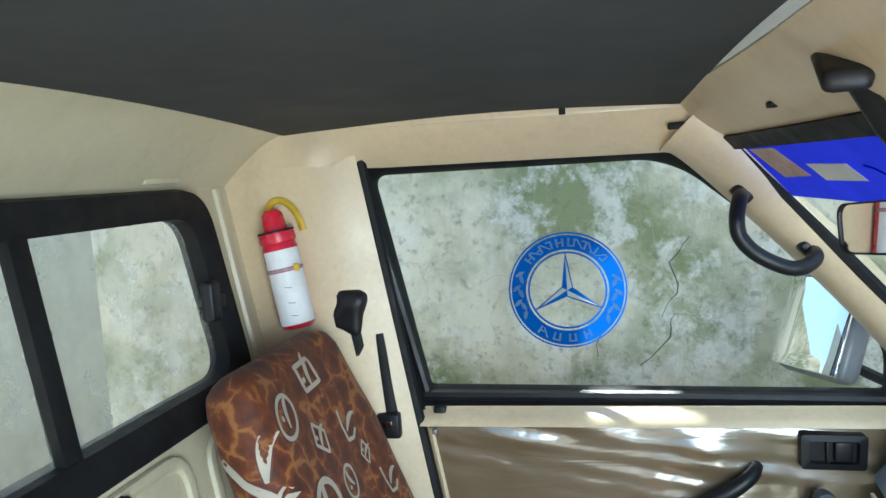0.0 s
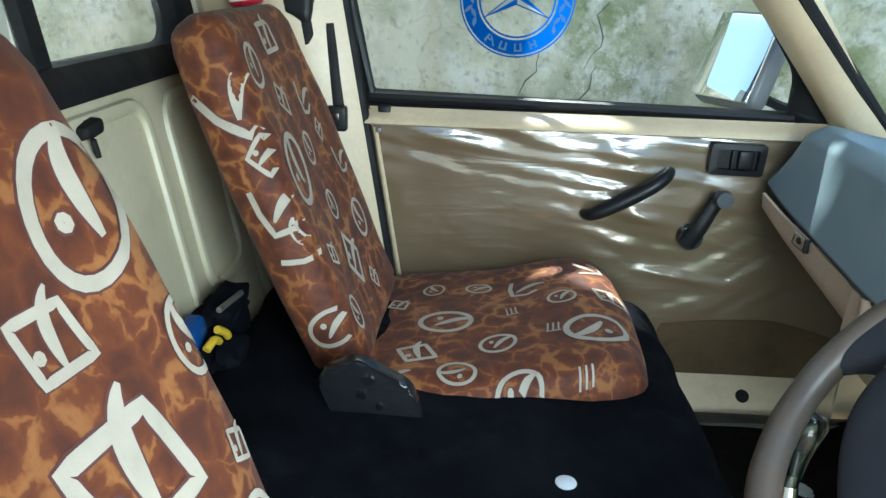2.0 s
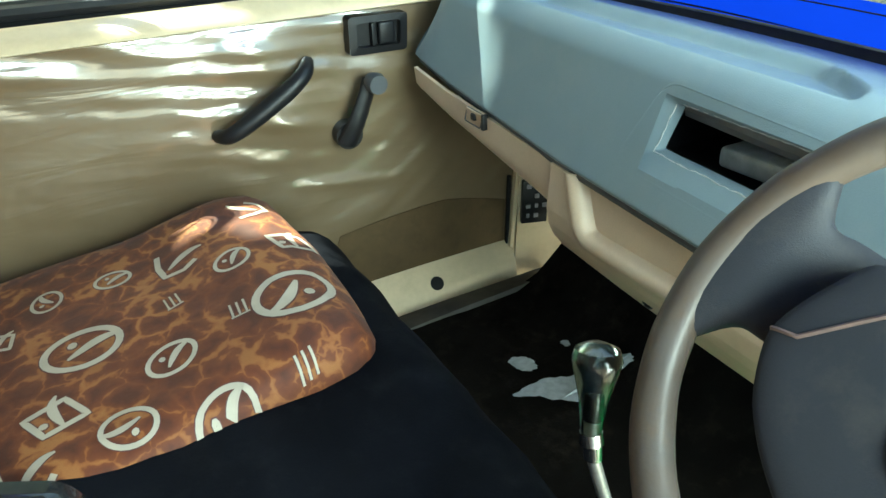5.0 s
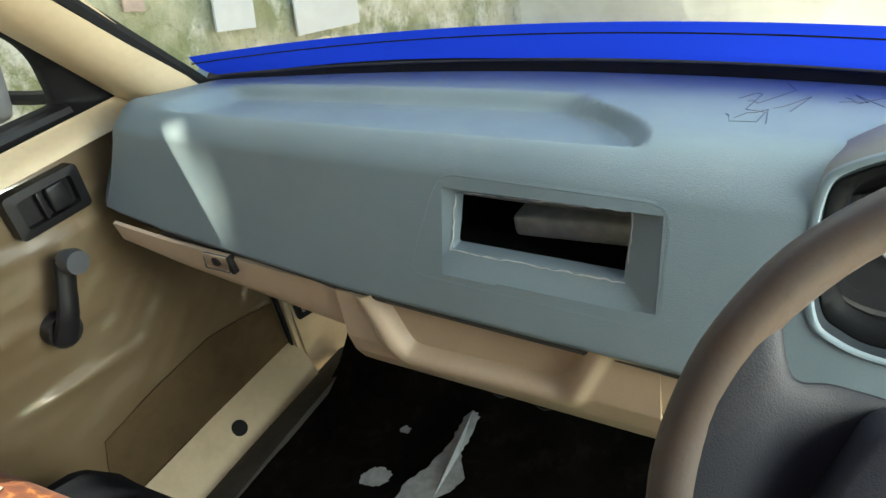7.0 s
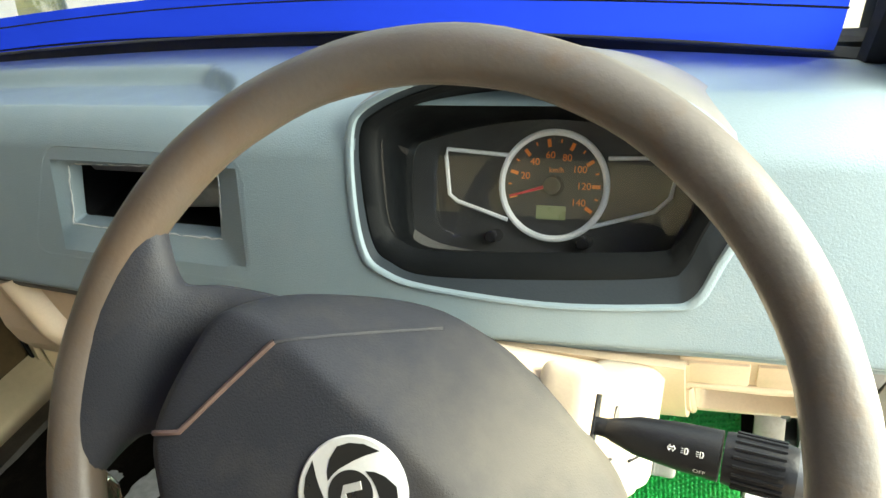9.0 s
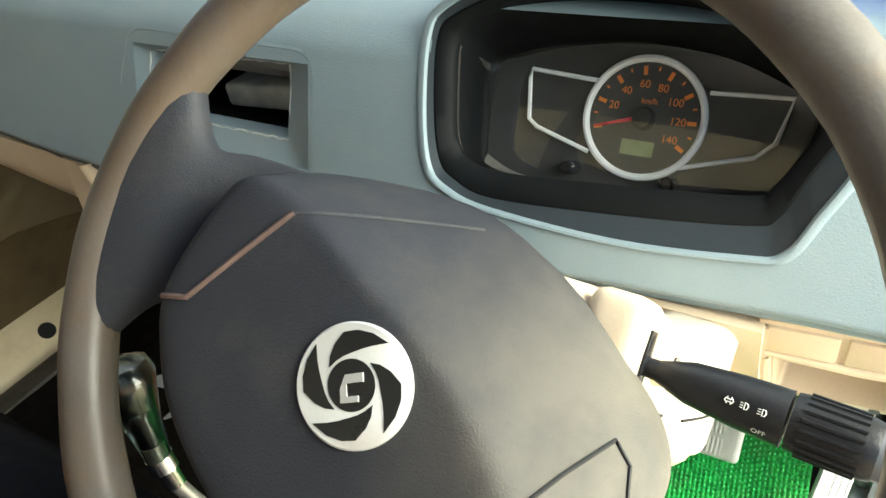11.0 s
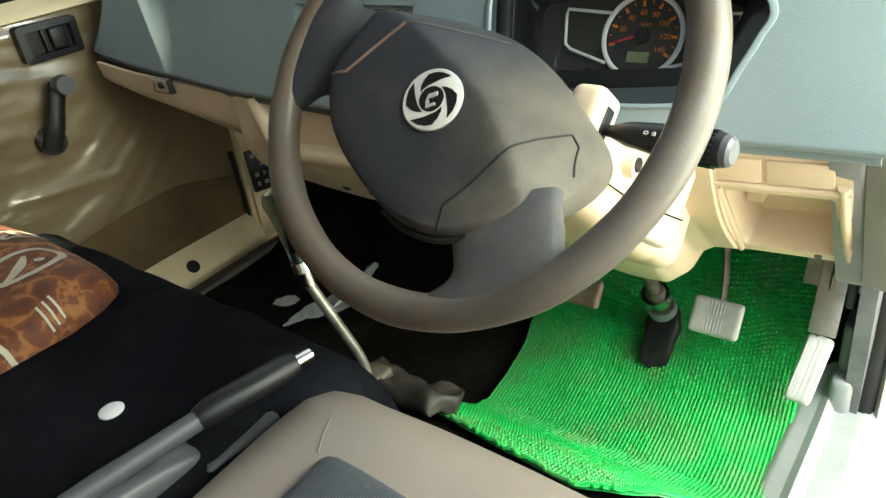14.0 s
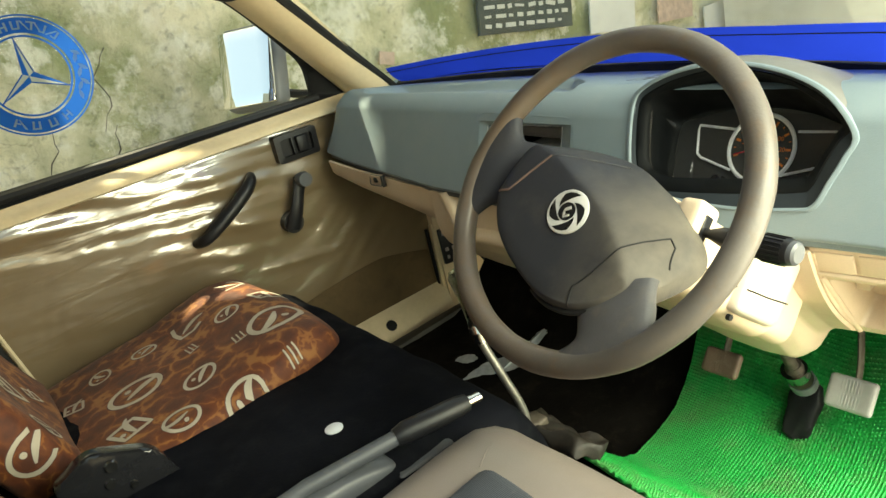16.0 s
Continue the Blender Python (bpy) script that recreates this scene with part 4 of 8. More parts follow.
# inner release in its dished plate
P = [(0.423, 0.514), (0.535, 0.512), (0.538, 0.578), (0.424, 0.580)]
po, pi_ = rounded(P, 0.008, 4), rounded([(0.437, 0.526), (0.521, 0.524), (0.523, 0.567), (0.438, 0.568)], 0.006, 4)
bm = loops([[Vector((x, 1.364, z)) for x, z in po], [Vector((x, 1.335, z)) for x, z in po], [Vector((x, 1.333, z)) for x, z in pi_], [Vector((x, 1.3465, z)) for x, z in pi_]], cap_last=True)
rel = part("release_plate", bm, BLACK_PLASTIC, door, "black release handle plate")
part("release_lever", rbox((0.497, 1.3405, 0.546), (0.016, 0.006, 0.020), 0.005, (8, 8, 8)), BLACK_PLASTIC, rel)
part("release_divider", box((0.470, 1.3405, 0.546), (0.006, 0.013, 0.04), 0.002), BLACK_PLASTIC, rel)
# rubber seal round the door opening
bm = tube([(door_edge_x(z) - 0.004, 1.352, z) for z in (1.14, 1.0, 0.8, 0.6, 0.4, 0.2, 0.0)], 0.013, 8)
single("door_seal", bm, RUBBER, "black rubber door seal along the rear edge", "seal", "structure")
# sill below the door
def sill_face(u, v):
    """The sill's painted face: v 0 under the door card, 1 at the floor."""
    x = 0.20 + 0.590 * u
    y = 1.362 - 0.058 * v - 0.018 * max(0.0, 0.60 - u) - 0.008 * math.sin(math.pi * v)
    return Vector((x - 0.015 * v * u, y, 0.021 - 0.066 * v + 0.010 * max(0.0, v - 0.9)))


bm = sheet(sill_face, 24, 10, 0.012)
rocker = single("door_sill_inner", bm, BEIGE, "beige painted inner sill below the passenger door", "sill", "structure")
hp, hq, hr = sill_face(0.648, 0.48), sill_face(0.66, 0.48), sill_face(0.648, 0.53)
hn = (hq - hp).cross(hr - hp).normalized()
hn = hn if hn.y < 0 else -hn
part("drain_hole", tube([hp - hn * 0.020, hp + hn * 0.0136], 0.0155, 18), RUBBER, rocker)
bm = sheet(lambda u, v: Vector((0.30 + 0.56 * u, 1.310 - 0.085 * v - 0.012 * max(0.0, 0.5 - u), -0.046 + 0.020 * v + 0.008 * math.sin(v * 3.1) + 0.022 * u * v)), 16, 6, 0.012)
part("floor_edge", bm, GREY_DIRTY, rocker, "dusty grey floor edge beside the sill")
part("jamb_strip", box((0.792, 1.344, 0.105), (0.012, 0.014, 0.20), 0.003, Matrix.Rotation(radians(3), 3, "Y")), BEIGE, rocker, "beige door jamb strip")
part("jamb_gap", box((0.781, 1.350, 0.10), (0.008, 0.008, 0.19), 0.002), RUBBER, rocker)
bm = sheet(lambda u, v: Vector((0.802 + 0.24 * u, 1.352 - 0.08 * u, -0.08 + 0.66 * v)), 6, 12, 0.02)
kick = single("kick_panel", bm, BEIGE, "beige painted kick panel in the passenger footwell", "panel", "structure")
part("panel_edge", tube([(0.800, 1.346, 0.30), (0.797, 1.346, 0.10), (0.792, 1.346, -0.02)], 0.006, 8), BEIGE, kick)
KR = Matrix.Rotation(radians(-18.4), 3, "Z")
vent = part("relay_block", box((0.828, 1.316, 0.135), (0.060, 0.014, 0.105), 0.003, KR), BLACK_PLASTIC, kick, "black relay block with grey tags")
for i in range(3):
    for j in range(4):
        if (i * 3 + j * 5) % 4 != 2:
            part("tag", box((0.810 + 0.018 * i, 1.313 - 0.006 * i, 0.103 + 0.024 * j), (0.007 + 0.003 * ((i + j) % 2), 0.004, 0.010), 0.001, KR), PRINT_GREY, vent)
part("wire", tube(spline([(0.88, 1.30, 0.20), (0.885, 1.27, 0.09), (0.89, 1.22, 0.07), (0.90, 1.17, 0.16)], 6), 0.003, 6), RUBBER, kick)

# sticker on the side glass: blue ring with a three-armed star
CX, CZ, SR = 0.008, 0.846, 0.121


def st(a, b, d=0.0):
    return Vector((CX + a, 1.4395 - d, CZ + b))


def ring2(r0, r1, fn, n=64, bm=None, d=0.0):
    bm = bm or bmesh.new()
    a = [bm.verts.new(fn(r1 * math.cos(2 * math.pi * i / n), r1 * math.sin(2 * math.pi * i / n), d)) for i in range(n)]
    b = [bm.verts.new(fn(r0 * math.cos(2 * math.pi * i / n), r0 * math.sin(2 * math.pi * i / n), d)) for i in range(n)]
    for i in range(n):
        bm.faces.new([a[i], a[(i + 1) % n], b[(i + 1) % n], b[i]])
    return bm


sticker = thing("window_sticker", (CX, 1.44, CZ - SR), "round blue ring sticker with a three-armed star on the side window", "sticker")
bm = ring2(SR * 0.972, SR, st)
ring2(SR * 0.635, SR * 0.668, st, bm=bm)
part("outline_ring", bm, BLUE_PRINT, sticker, smooth=0)
part("ring_band", ring2(SR * 0.700, SR * 0.950, st), BLUE_PRINT, sticker, "blue band with pale signs", smooth=0)


def spol(r, deg, d=0.0):
    return st(SR * r * math.cos(radians(deg)), SR * r * math.sin(radians(deg)), d)


def sign_bar(bm, deg, lo, hi, half, lean=0.0):
    """One pale stroke across the band."""
    bm.faces.new([bm.verts.new(spol(r, deg + sgn * half + lean * (r - 0.82) * 40, 0.0006)) for r, sgn in ((lo, -1), (hi, -1), (hi, 1), (lo, 1))])


rnd = random.Random(14)
signs = [42 + 13.6 * k for k in range(8)] + [237 + 18.5 * k for k in range(4)]
for deg in signs:
    bm = bmesh.new()
    sign_bar(bm, deg - 3.4, 0.755, 0.895, 1.2)
    sign_bar(bm, deg + 3.4, 0.755, 0.895, 1.2, rnd.choice((-1.6, 0.0, 1.6)))
    sign_bar(bm, deg, *rnd.choice(((0.868, 0.895), (0.812, 0.838), (0.755, 0.782))), 2.3)
    part("sign_bar", bm, PALE_PRINT, sticker, smooth=0)
for side in (0, 1):
    for k, (deg, r, turn) in enumerate(((13, 0.85, 40), (8, 0.80, -30), (-4, 0.86, 50), (-10, 0.79, -20), (-21, 0.86, 60), (-27, 0.79, -10), (-37, 0.83, 40))):
        a = deg if side == 0 else 180 - deg - 8
        ca, sa = math.cos(radians(a + 90 + (turn if side == 0 else -turn))), math.sin(radians(a + 90 + (turn if side == 0 else -turn)))
        c = spol(r, a, 0.0006)
        bm = bmesh.new()
        bm.faces.new([bm.verts.new(c + Vector((ca * l - sa * w, 0, sa * l + ca * w))) for l, w in ((-0.0115, 0), (-0.003, 0.0042), (0.005, 0.0034), (0.0115, 0), (0.005, -0.0034), (-0.003, -0.0042))])
        part("leaf_sign", bm, PALE_PRINT, sticker, smooth=0)
for k in range(3):
    a = math.radians(90 + 120 * k + 1)
    tip = st(SR * 0.64 * math.cos(a), SR * 0.64 * math.sin(a))
    for sgn, tone in ((1, BLUE_PRINT), (-1, PALE_PRINT)):
        b = a + sgn * math.radians(60)
        side = st(SR * 0.105 * math.cos(b), SR * 0.105 * math.sin(b))
        bm = bmesh.new()
        bm.faces.new([bm.verts.new(p) for p in (st(0, 0), tip, side)])
        if sgn < 0:
            e0, e1 = st(SR * 0.105 * math.cos(b), SR * 0.105 * math.sin(b), 0.0004), st(SR * 0.64 * math.cos(a), SR * 0.64 * math.sin(a), 0.0004)
            part("arm_edge", tube([e0, e1], 0.0013, 5), BLUE_PRINT, sticker)
        part("star_arm", bm, tone, sticker, smooth=0)

# mirror on its arm outside
xm = thing("door_mirror", (0.62, 1.50, 0.60), "white-faced outside mirror on the passenger door", "mirror")
part("mirror_shell", rbox((0.550, 1.607, 0.720), (0.030, 0.092, 0.112), 0.025, (8, 10, 12), Matrix.Rotation(radians(32), 3, "Z") @ Matrix.Rotation(radians(21), 3, "Y")), GREY_PLASTIC, xm)
part("mirror_glass", rbox((0.520, 1.590, 0.730), (0.004, 0.083, 0.100), 0.003, (8, 10, 12), Matrix.Rotation(radians(32), 3, "Z") @ Matrix.Rotation(radians(21), 3, "Y")), MIRROR, xm)
part("mirror_arm", tube([(0.66, 1.46, 0.62), (0.62, 1.53, 0.63), (0.57, 1.60, 0.65)], 0.012, 8), BLACK_PLASTIC, xm)

# grab handle on the pillar
g = spline([(0.330, 1.330, 1.033), (0.316, 1.275, 1.024), (0.306, 1.250, 0.996), (0.309, 1.245, 0.962), (0.336, 1.243, 0.930), (0.382, 1.245, 0.906), (0.412, 1.252, 0.905), (0.436, 1.275, 0.918), (0.440, 1.330, 0.930)], 6)
gh = thing("grab_handle", (0.385, 1.33, 0.93), "black plastic grab handle on the windscreen pillar", "handle")
part("bar", tube(g, 0.0135, 12), BLACK_PLASTIC, gh)
for p in ((0.330, 1.312, 1.036), (0.438, 1.312, 0.932)):
    part("mount", rbox(p, (0.018, 0.018, 0.020), 0.009, (8, 8, 8), Matrix.Rotation(radians(-45), 3, "Y")), BLACK_PLASTIC, gh)

# ---- fire extinguisher, belt, mirror ----
EX = Vector((-0.506, 1.252, 0.822))
axis = Vector((-0.046, 0.0, 0.28)).normalized()


def ex(h):
    return EX + axis * h


fe = thing("fire_extinguisher", EX, "small red fire extinguisher with white labels in a yellow bracket", "extinguisher")
part("bottle", tube([ex(h) for h in (0, 0.004, 0.010, 0.160, 0.172, 0.180)], [0.024, 0.031, 0.034, 0.034, 0.030, 0.020], 24), RED, fe)
ex1 = (Vector((1, 0, 0)) - axis * axis.x).normalized()


def on_bottle(deg, h, r=0.0345):
    return ex(h) + (ex1 * math.sin(radians(deg)) + Vector((0, -1, 0)) * math.cos(radians(deg))) * r


for h0, h1 in ((0.010, 0.113), (0.121, 0.156)):
    part("label", sheet(lambda u, v: on_bottle(-46 + 150 * u, h0 + (h1 - h0) * v), 20, 2), PAPER, fe, "white paper label")
for h in (0.030, 0.055, 0.085):
    part("print_bar", box(ex(h) + Vector((0.010, -0.0335, 0)), (0.020, 0.001, 0.0012), 0.0), PRINT_GREY, fe)
part("cap", tube([ex(h) for h in (0.170, 0.176, 0.190, 0.196, 0.226, 0.234)], [0.034, 0.0355, 0.034, 0.023, 0.020, 0.013], 20), RED, fe)
part("collar", tube([ex(h) for h in (0.190, 0.194)], 0.0352, 24), RUBBER, fe, "dark collar ring")
part("bracket_band", tube([ex(h) for h in (0.1145, 0.1195)], 0.0358, 24, caps=False), PRINT_GREY, fe, "grey clamp band")
part("band_tab", box(on_bottle(60, 0.117, 0.037), (0.012, 0.006, 0.014), 0.002), YELLOW, fe, "yellow clamp tab")
loop = [EX + axis * (0.190 + 0.062 * math.sin(a)) + Vector((0.038 * math.cos(a) + 0.006, 0.030, 0)) for a in [math.pi * k / 14 for k in range(15)]]
part("bracket_hoop", tube(loop, 0.0075, 8, flat=((0, 1, 0), 0.5)), YELLOW, fe)
part("bracket_back", box(ex(0.12) + Vector((0.008, 0.040, 0)), (0.066, 0.006, 0.22), 0.004, Matrix.Rotation(math.atan2(axis.x, axis.z), 3, "Y")), YELLOW, fe)

belt = thing("seat_belt", (-0.40, 1.33, 0.58), "black passenger seat belt with its loop and buckle on the pillar", "seat belt")
part("loop_cover", rbox((-0.424, 1.312, 0.838), (0.036, 0.020, 0.050), 0.019, (12, 10, 14), Matrix.Rotation(radians(14), 3, "Y"), lambda p: p + Vector((wob(p, 42, 0.004) - 0.10 * p.z * (p.z < 0), wob(p, 30, 0.004), wob(p + Vector((4, 0, 0)), 35, 0.004)))), BLACK_PLASTIC, belt)
part("folded_webbing", rbox((-0.428, 1.312, 0.745), (0.026, 0.014, 0.060), 0.010, (8, 8, 10), None, lambda p: p + Vector((0.010 * math.sin(p.z * 50), 0, 0))), RUBBER, belt)
bm = tube(spline([(-0.372, 1.318, 0.790), (-0.366, 1.316, 0.74), (-0.360, 1.314, 0.68), (-0.352, 1.312, 0.62)], 5), 0.017, 10, flat=((0, 1, 0), 0.35))
part("webbing", bm, RUBBER, belt)
bm = rbox((-0.354, 1.306, 0.605), (0.024, 0.012, 0.026), 0.006, (8, 8, 8))
bk = part("buckle_tongue", bm, BLACK_PLASTIC, belt)
part("steel_tongue", box((-0.354, 1.293, 0.610), (0.018, 0.003, 0.014), 0.002), CHROME, bk)

MN = Vector((-0.957, -0.289, -0.02)).normalized()
MU = Vector((0, 0, 1)) - MN * MN.z
MU.normalize()
MT = MU.cross(MN)
MC = Vector((0.329, 0.604, 1.031))
mir = thing("rear_view_mirror", (0.36, 0.55, 1.12), "interior rear-view mirror on a black arm under the header", "mirror")
ML = MT * math.cos(0.0866) + MU * math.sin(0.0866)
MV = MU * math.cos(0.0866) - MT * math.sin(0.0866)
mo = rounded([(-0.108, -0.0245), (0.108, -0.0245), (0.108, 0.0245), (-0.108, 0.0245)], 0.015, 6)


def mg(a, b, d=0.0):
    return MC + ML * a + MV * b + MN * d


bm = loops([[mg(a * 0.90, b * 0.75, -0.024) for a, b in mo], [mg(a * 0.985, b * 0.95, -0.014) for a, b in mo], [mg(a, b, -0.004) for a, b in mo], [mg(a, b, 0.0015) for a, b in mo], [mg(a * 0.975, b * 0.93, 0.0015) for a, b in mo], [mg(a * 0.97, b * 0.92, -0.001) for a, b in mo]], cap_first=True)
part("shell", bm, BLACK_PLASTIC, mir)
part("mirror_glass", slab([(a * 0.972, b * 0.925) for a, b in mo], lambda a, b, d: mg(a, b, -0.004 + d), 0.0035, 0.0), MIRROR, mir)
part("arm", tube([mg(0.0, 0.018, -0.014), mg(0.002, 0.040, -0.008), (0.314, 0.635, 1.115), (0.290, 0.66, 1.176)], [0.008, 0.0085, 0.009, 0.010], 10, flat=((0, 0, 1), 1.3)), BLACK_PLASTIC, mir)
bm = rbox((0.283, 0.665, 1.186), (0.020, 0.084, 0.011), 0.009, (8, 10, 8), Matrix.Rotation(radians(-10), 3, "Z") @ Matrix.Rotation(radians(12), 3, "X"), lambda p: p + Vector((0, 0, -0.016 * max(0, -p.y / 0.08))))
part("mount_bar", bm, BLACK_PLASTIC, mir)

# ---- dashboard ----
LOW = [(-0.02, 0.478), (0.12, 0.474), (0.47, 0.452), (0.87, 0.462), (1.18, 0.486), (1.31, 0.503)]


def dash_low(y):
    return lerp(y, LOW)


def dash_end(y):
    """How far the dash is drawn in at its rounded passenger end."""
    t = max(0.0, (y - 1.235) / 0.075)
    return 1 - math.sqrt(max(0.0, 1 - min(1, t) ** 2))


def dash_face(y, z):
    """The x of the dash's face at that height."""
    return 0.522 + 0.34 * (z - 0.47)


VENT = (0.510, 0.732, 0.510, 0.592)
CLU = [(0.394, 0.622), (0.395, 0.569), (0.388, 0.531), (0.372, 0.517), (0.335, 0.508), (0.235, 0.504), (0.150, 0.511), (0.126, 0.518), (0.112, 0.545), (0.099, 0.572), (0.092, 0.598), (0.132, 0.641), (0.192, 0.666), (0.262, 0.674), (0.330, 0.664), (0.380, 0.644)]
RING = [(0.391, 0.620), (0.391, 0.569), (0.384, 0.533), (0.370, 0.520), (0.335, 0.511), (0.235, 0.517), (0.152, 0.526), (0.135, 0.534), (0.123, 0.560), (0.111, 0.584), (0.100, 0.602), (0.138, 0.634), (0.194, 0.658), (0.262, 0.666), (0.326, 0.656), (0.374, 0.638)]
POCKET = [(0.377, 0.612), (0.377, 0.569), (0.373, 0.542), (0.361, 0.531), (0.330, 0.526), (0.235, 0.532), (0.156, 0.539), (0.143, 0.547), (0.132, 0.566), (0.121, 0.588), (0.116, 0.604), (0.150, 0.628), (0.198, 0.650), (0.262, 0.657), (0.322, 0.648), (0.362, 0.632)]
PLATE = [(-0.134, 0.022), (-0.136, -0.020), (-0.132, -0.055), (-0.122, -0.068), (-0.090, -0.075), (0.000, -0.072), (0.094, -0.064), (0.106, -0.057), (0.114, -0.030), (0.120, -0.005), (0.120, 0.016), (0.090, 0.033), (0.045, 0.047), (-0.014, 0.051), (-0.070, 0.044), (-0.112, 0.033)]
clu = [Vector((p[0], p[1])) for p in spline([(a, b, 0) for a, b in CLU], 5, True)]


def inside_clu(y, z):
    hit = False
    n = len(clu)
    for i in range(n):
        (ya, za), (yb, zb) = clu[i], clu[(i + 1) % n]
        if (za > z) != (zb > z) and y < (yb - ya) * (z - za) / (zb - za) + ya:
            hit = not hit
    return hit


def dash_pt(y, s):
    """The dash's skin: s 0 at the lower edge, 1 at the bend, 2 at the windscreen."""
    lo = dash_low(y)
    e = dash_end(y)
    if s <= 1:
        z = lo + (0.628 - lo) * s
        x = dash_face(y, z) + (0.012 * (1 - s / 0.06) ** 2 if s < 0.06 else 0)
        if s > 0.86:
            k = (s - 0.86) / 0.14
            x += 0.012 * k * k
    else:
        k = s - 1
        x = dash_face(y, 0.628) + 0.012 + (0.215 + 0.055 * (1 - ((y - 0.66) / 0.66) ** 2)) * k
        z = 0.628 + 0.012 * (1 - (1 - min(1, k / 0.14)) ** 2) - 0.045 * max(0, k - 0.15)
        kb = min(1.0, k / 0.52)
        ty = min(1, max(0, (y - 0.532 - 0.110 * kb ** 2.2) / 0.018)) * min(1, max(0, (1.20 - y) / 0.05))
        tk = min(1, max(0, (k - 0.05) / 0.09)) * min(1, max(0, (0.60 - k) / 0.09))
        ty = ty * ty * (3 - 2 * ty)
        z -= 0.020 * ty * tk * tk * (3 - 2 * tk)
    z -= 0.030 * e * max(0, (s - 0.3))
    x += 0.055 * e * min(1.0, s)
    return Vector((x, y, z))


dash = thing("dashboard", (0.60, 0.66, 0.45), "grey-blue moulded plastic dashboard with an empty radio opening", "dashboard")
ycuts = sorted({round(v, 4) for v in [-0.02 + 1.33 * i / 110 for i in range(111)] + [0.07 + 0.003 * i for i in range(118)] + [VENT[0], VENT[1], *[0.526 + 0.004 * i for i in range(24)]]})
scuts = [i / 72 for i in range(72)] + [1 + i / 64 for i in range(65)]
bm = bmesh.new()
gridv = [[bm.verts.new(dash_pt(y, s)) for s in scuts] for y in ycuts]
for i in range(len(ycuts) - 1):
    for j in range(len(scuts) - 1):
        c = (gridv[i][j].co + gridv[i + 1][j + 1].co) / 2
        if VENT[0] - 0.001 < c.y < VENT[1] + 0.001 and VENT[2] - 0.002 < c.z < VENT[3] + 0.002 and scuts[j] < 1:
            continue
        if c.x < 0.70 and inside_clu(c.y, c.z) and (scuts[j] < 1.06):
            continue
        bm.faces.new([gridv[i][j], gridv[i + 1][j], gridv[i + 1][j + 1], gridv[i][j + 1]])
bmesh.ops.delete(bm, geom=[v for v in bm.verts if not v.link_faces], context="VERTS")
skin = part("dash_skin", bm, DASH, dash, "grey-blue grained plastic", 50)
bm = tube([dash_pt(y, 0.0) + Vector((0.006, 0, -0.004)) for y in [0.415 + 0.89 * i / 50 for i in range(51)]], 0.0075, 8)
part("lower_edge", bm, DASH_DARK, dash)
bm = tube([dash_pt(y, 0.0) + Vector((0.008, 0, -0.002)) for y in [-0.015 + 0.43 * i / 24 for i in range(25)]], 0.0085, 10)
part("lower_edge", bm, DASH, dash, "rounded grey-blue foot of the dash")
bm = sheet(lambda u, v: dash_pt(1.309, 2 * v) + Vector((0.012 * math.sin(u * 3.14), 0.004, 0)) + (Vector((0.80, 1.312, dash_pt(1.309, 2 * v).z)) - dash_pt(1.309, 2 * v)) * u, 6, 24)
part("end_cheek", bm, DASH, dash)
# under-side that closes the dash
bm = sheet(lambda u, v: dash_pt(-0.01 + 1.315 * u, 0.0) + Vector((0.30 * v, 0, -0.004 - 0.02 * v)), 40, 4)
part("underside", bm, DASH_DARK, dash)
# driver's end, turned down to the sill
E_ = [(0.536, 0.478), (0.590, 0.645), (0.74, 0.668), (0.90, 0.62), (0.90, 0.30), (0.80, 0.235), (0.690, 0.262), (0.640, 0.275)]
bm = slab(rounded(E_, 0.02, 4), lambda a, b, d: Vector((a, -0.004 - d, b)), 0.030, 0.008)
endp = part("driver_end_panel", bm, END_GREY, dash, "warm grey end panel with a slotted catch")
bm = slab([(0.620, 0.480), (0.629, 0.484), (0.641, 0.500), (0.651, 0.520), (0.657, 0.540), (0.650, 0.537), (0.638, 0.522), (0.626, 0.504)], lambda a, b, d: Vector((a, -0.0338 - d, b)), 0.0012, 0.0)
catch = part("catch_slot", bm, GLOSS_BLACK, endp, "black slot of the catch")
bm = slab([(0.580, 0.464), (0.585, 0.470), (0.590, 0.486), (0.586, 0.482)], lambda a, b, d: Vector((a, -0.0338 - d, b)), 0.0010, 0.0)
part("catch_mark", bm, RUBBER, endp)
part("catch_knob", rbox((0.627, -0.0365, 0.507), (0.0065, 0.004, 0.0095), 0.0035, (8, 8, 8), Matrix.Rotation(radians(25), 3, "Y")), YELLOW, endp, "small yellow knob")
bm = slab(rounded([(0.535, 0.474), (0.60, 0.474), (0.71, 0.265), (0.665, 0.262)], 0.01, 3), lambda a, b, d: Vector((a, 0.026 - d, b)), 0.030, 0.005)
part("driver_end_edge", bm, GREY_PLASTIC, dash)

# radio opening with its sunken surround
vo = rounded([(0.502, 0.490), (0.782, 0.500), (0.738, 0.612), (0.500, 0.606)], 0.024, 6)
vi = rounded([(0.545, 0.525), (0.728, 0.527), (0.722, 0.584), (0.541, 0.586)], 0.004, 6)


def on_face(y, z, d):
    return Vector((dash_face(y, z) + d, y, z))


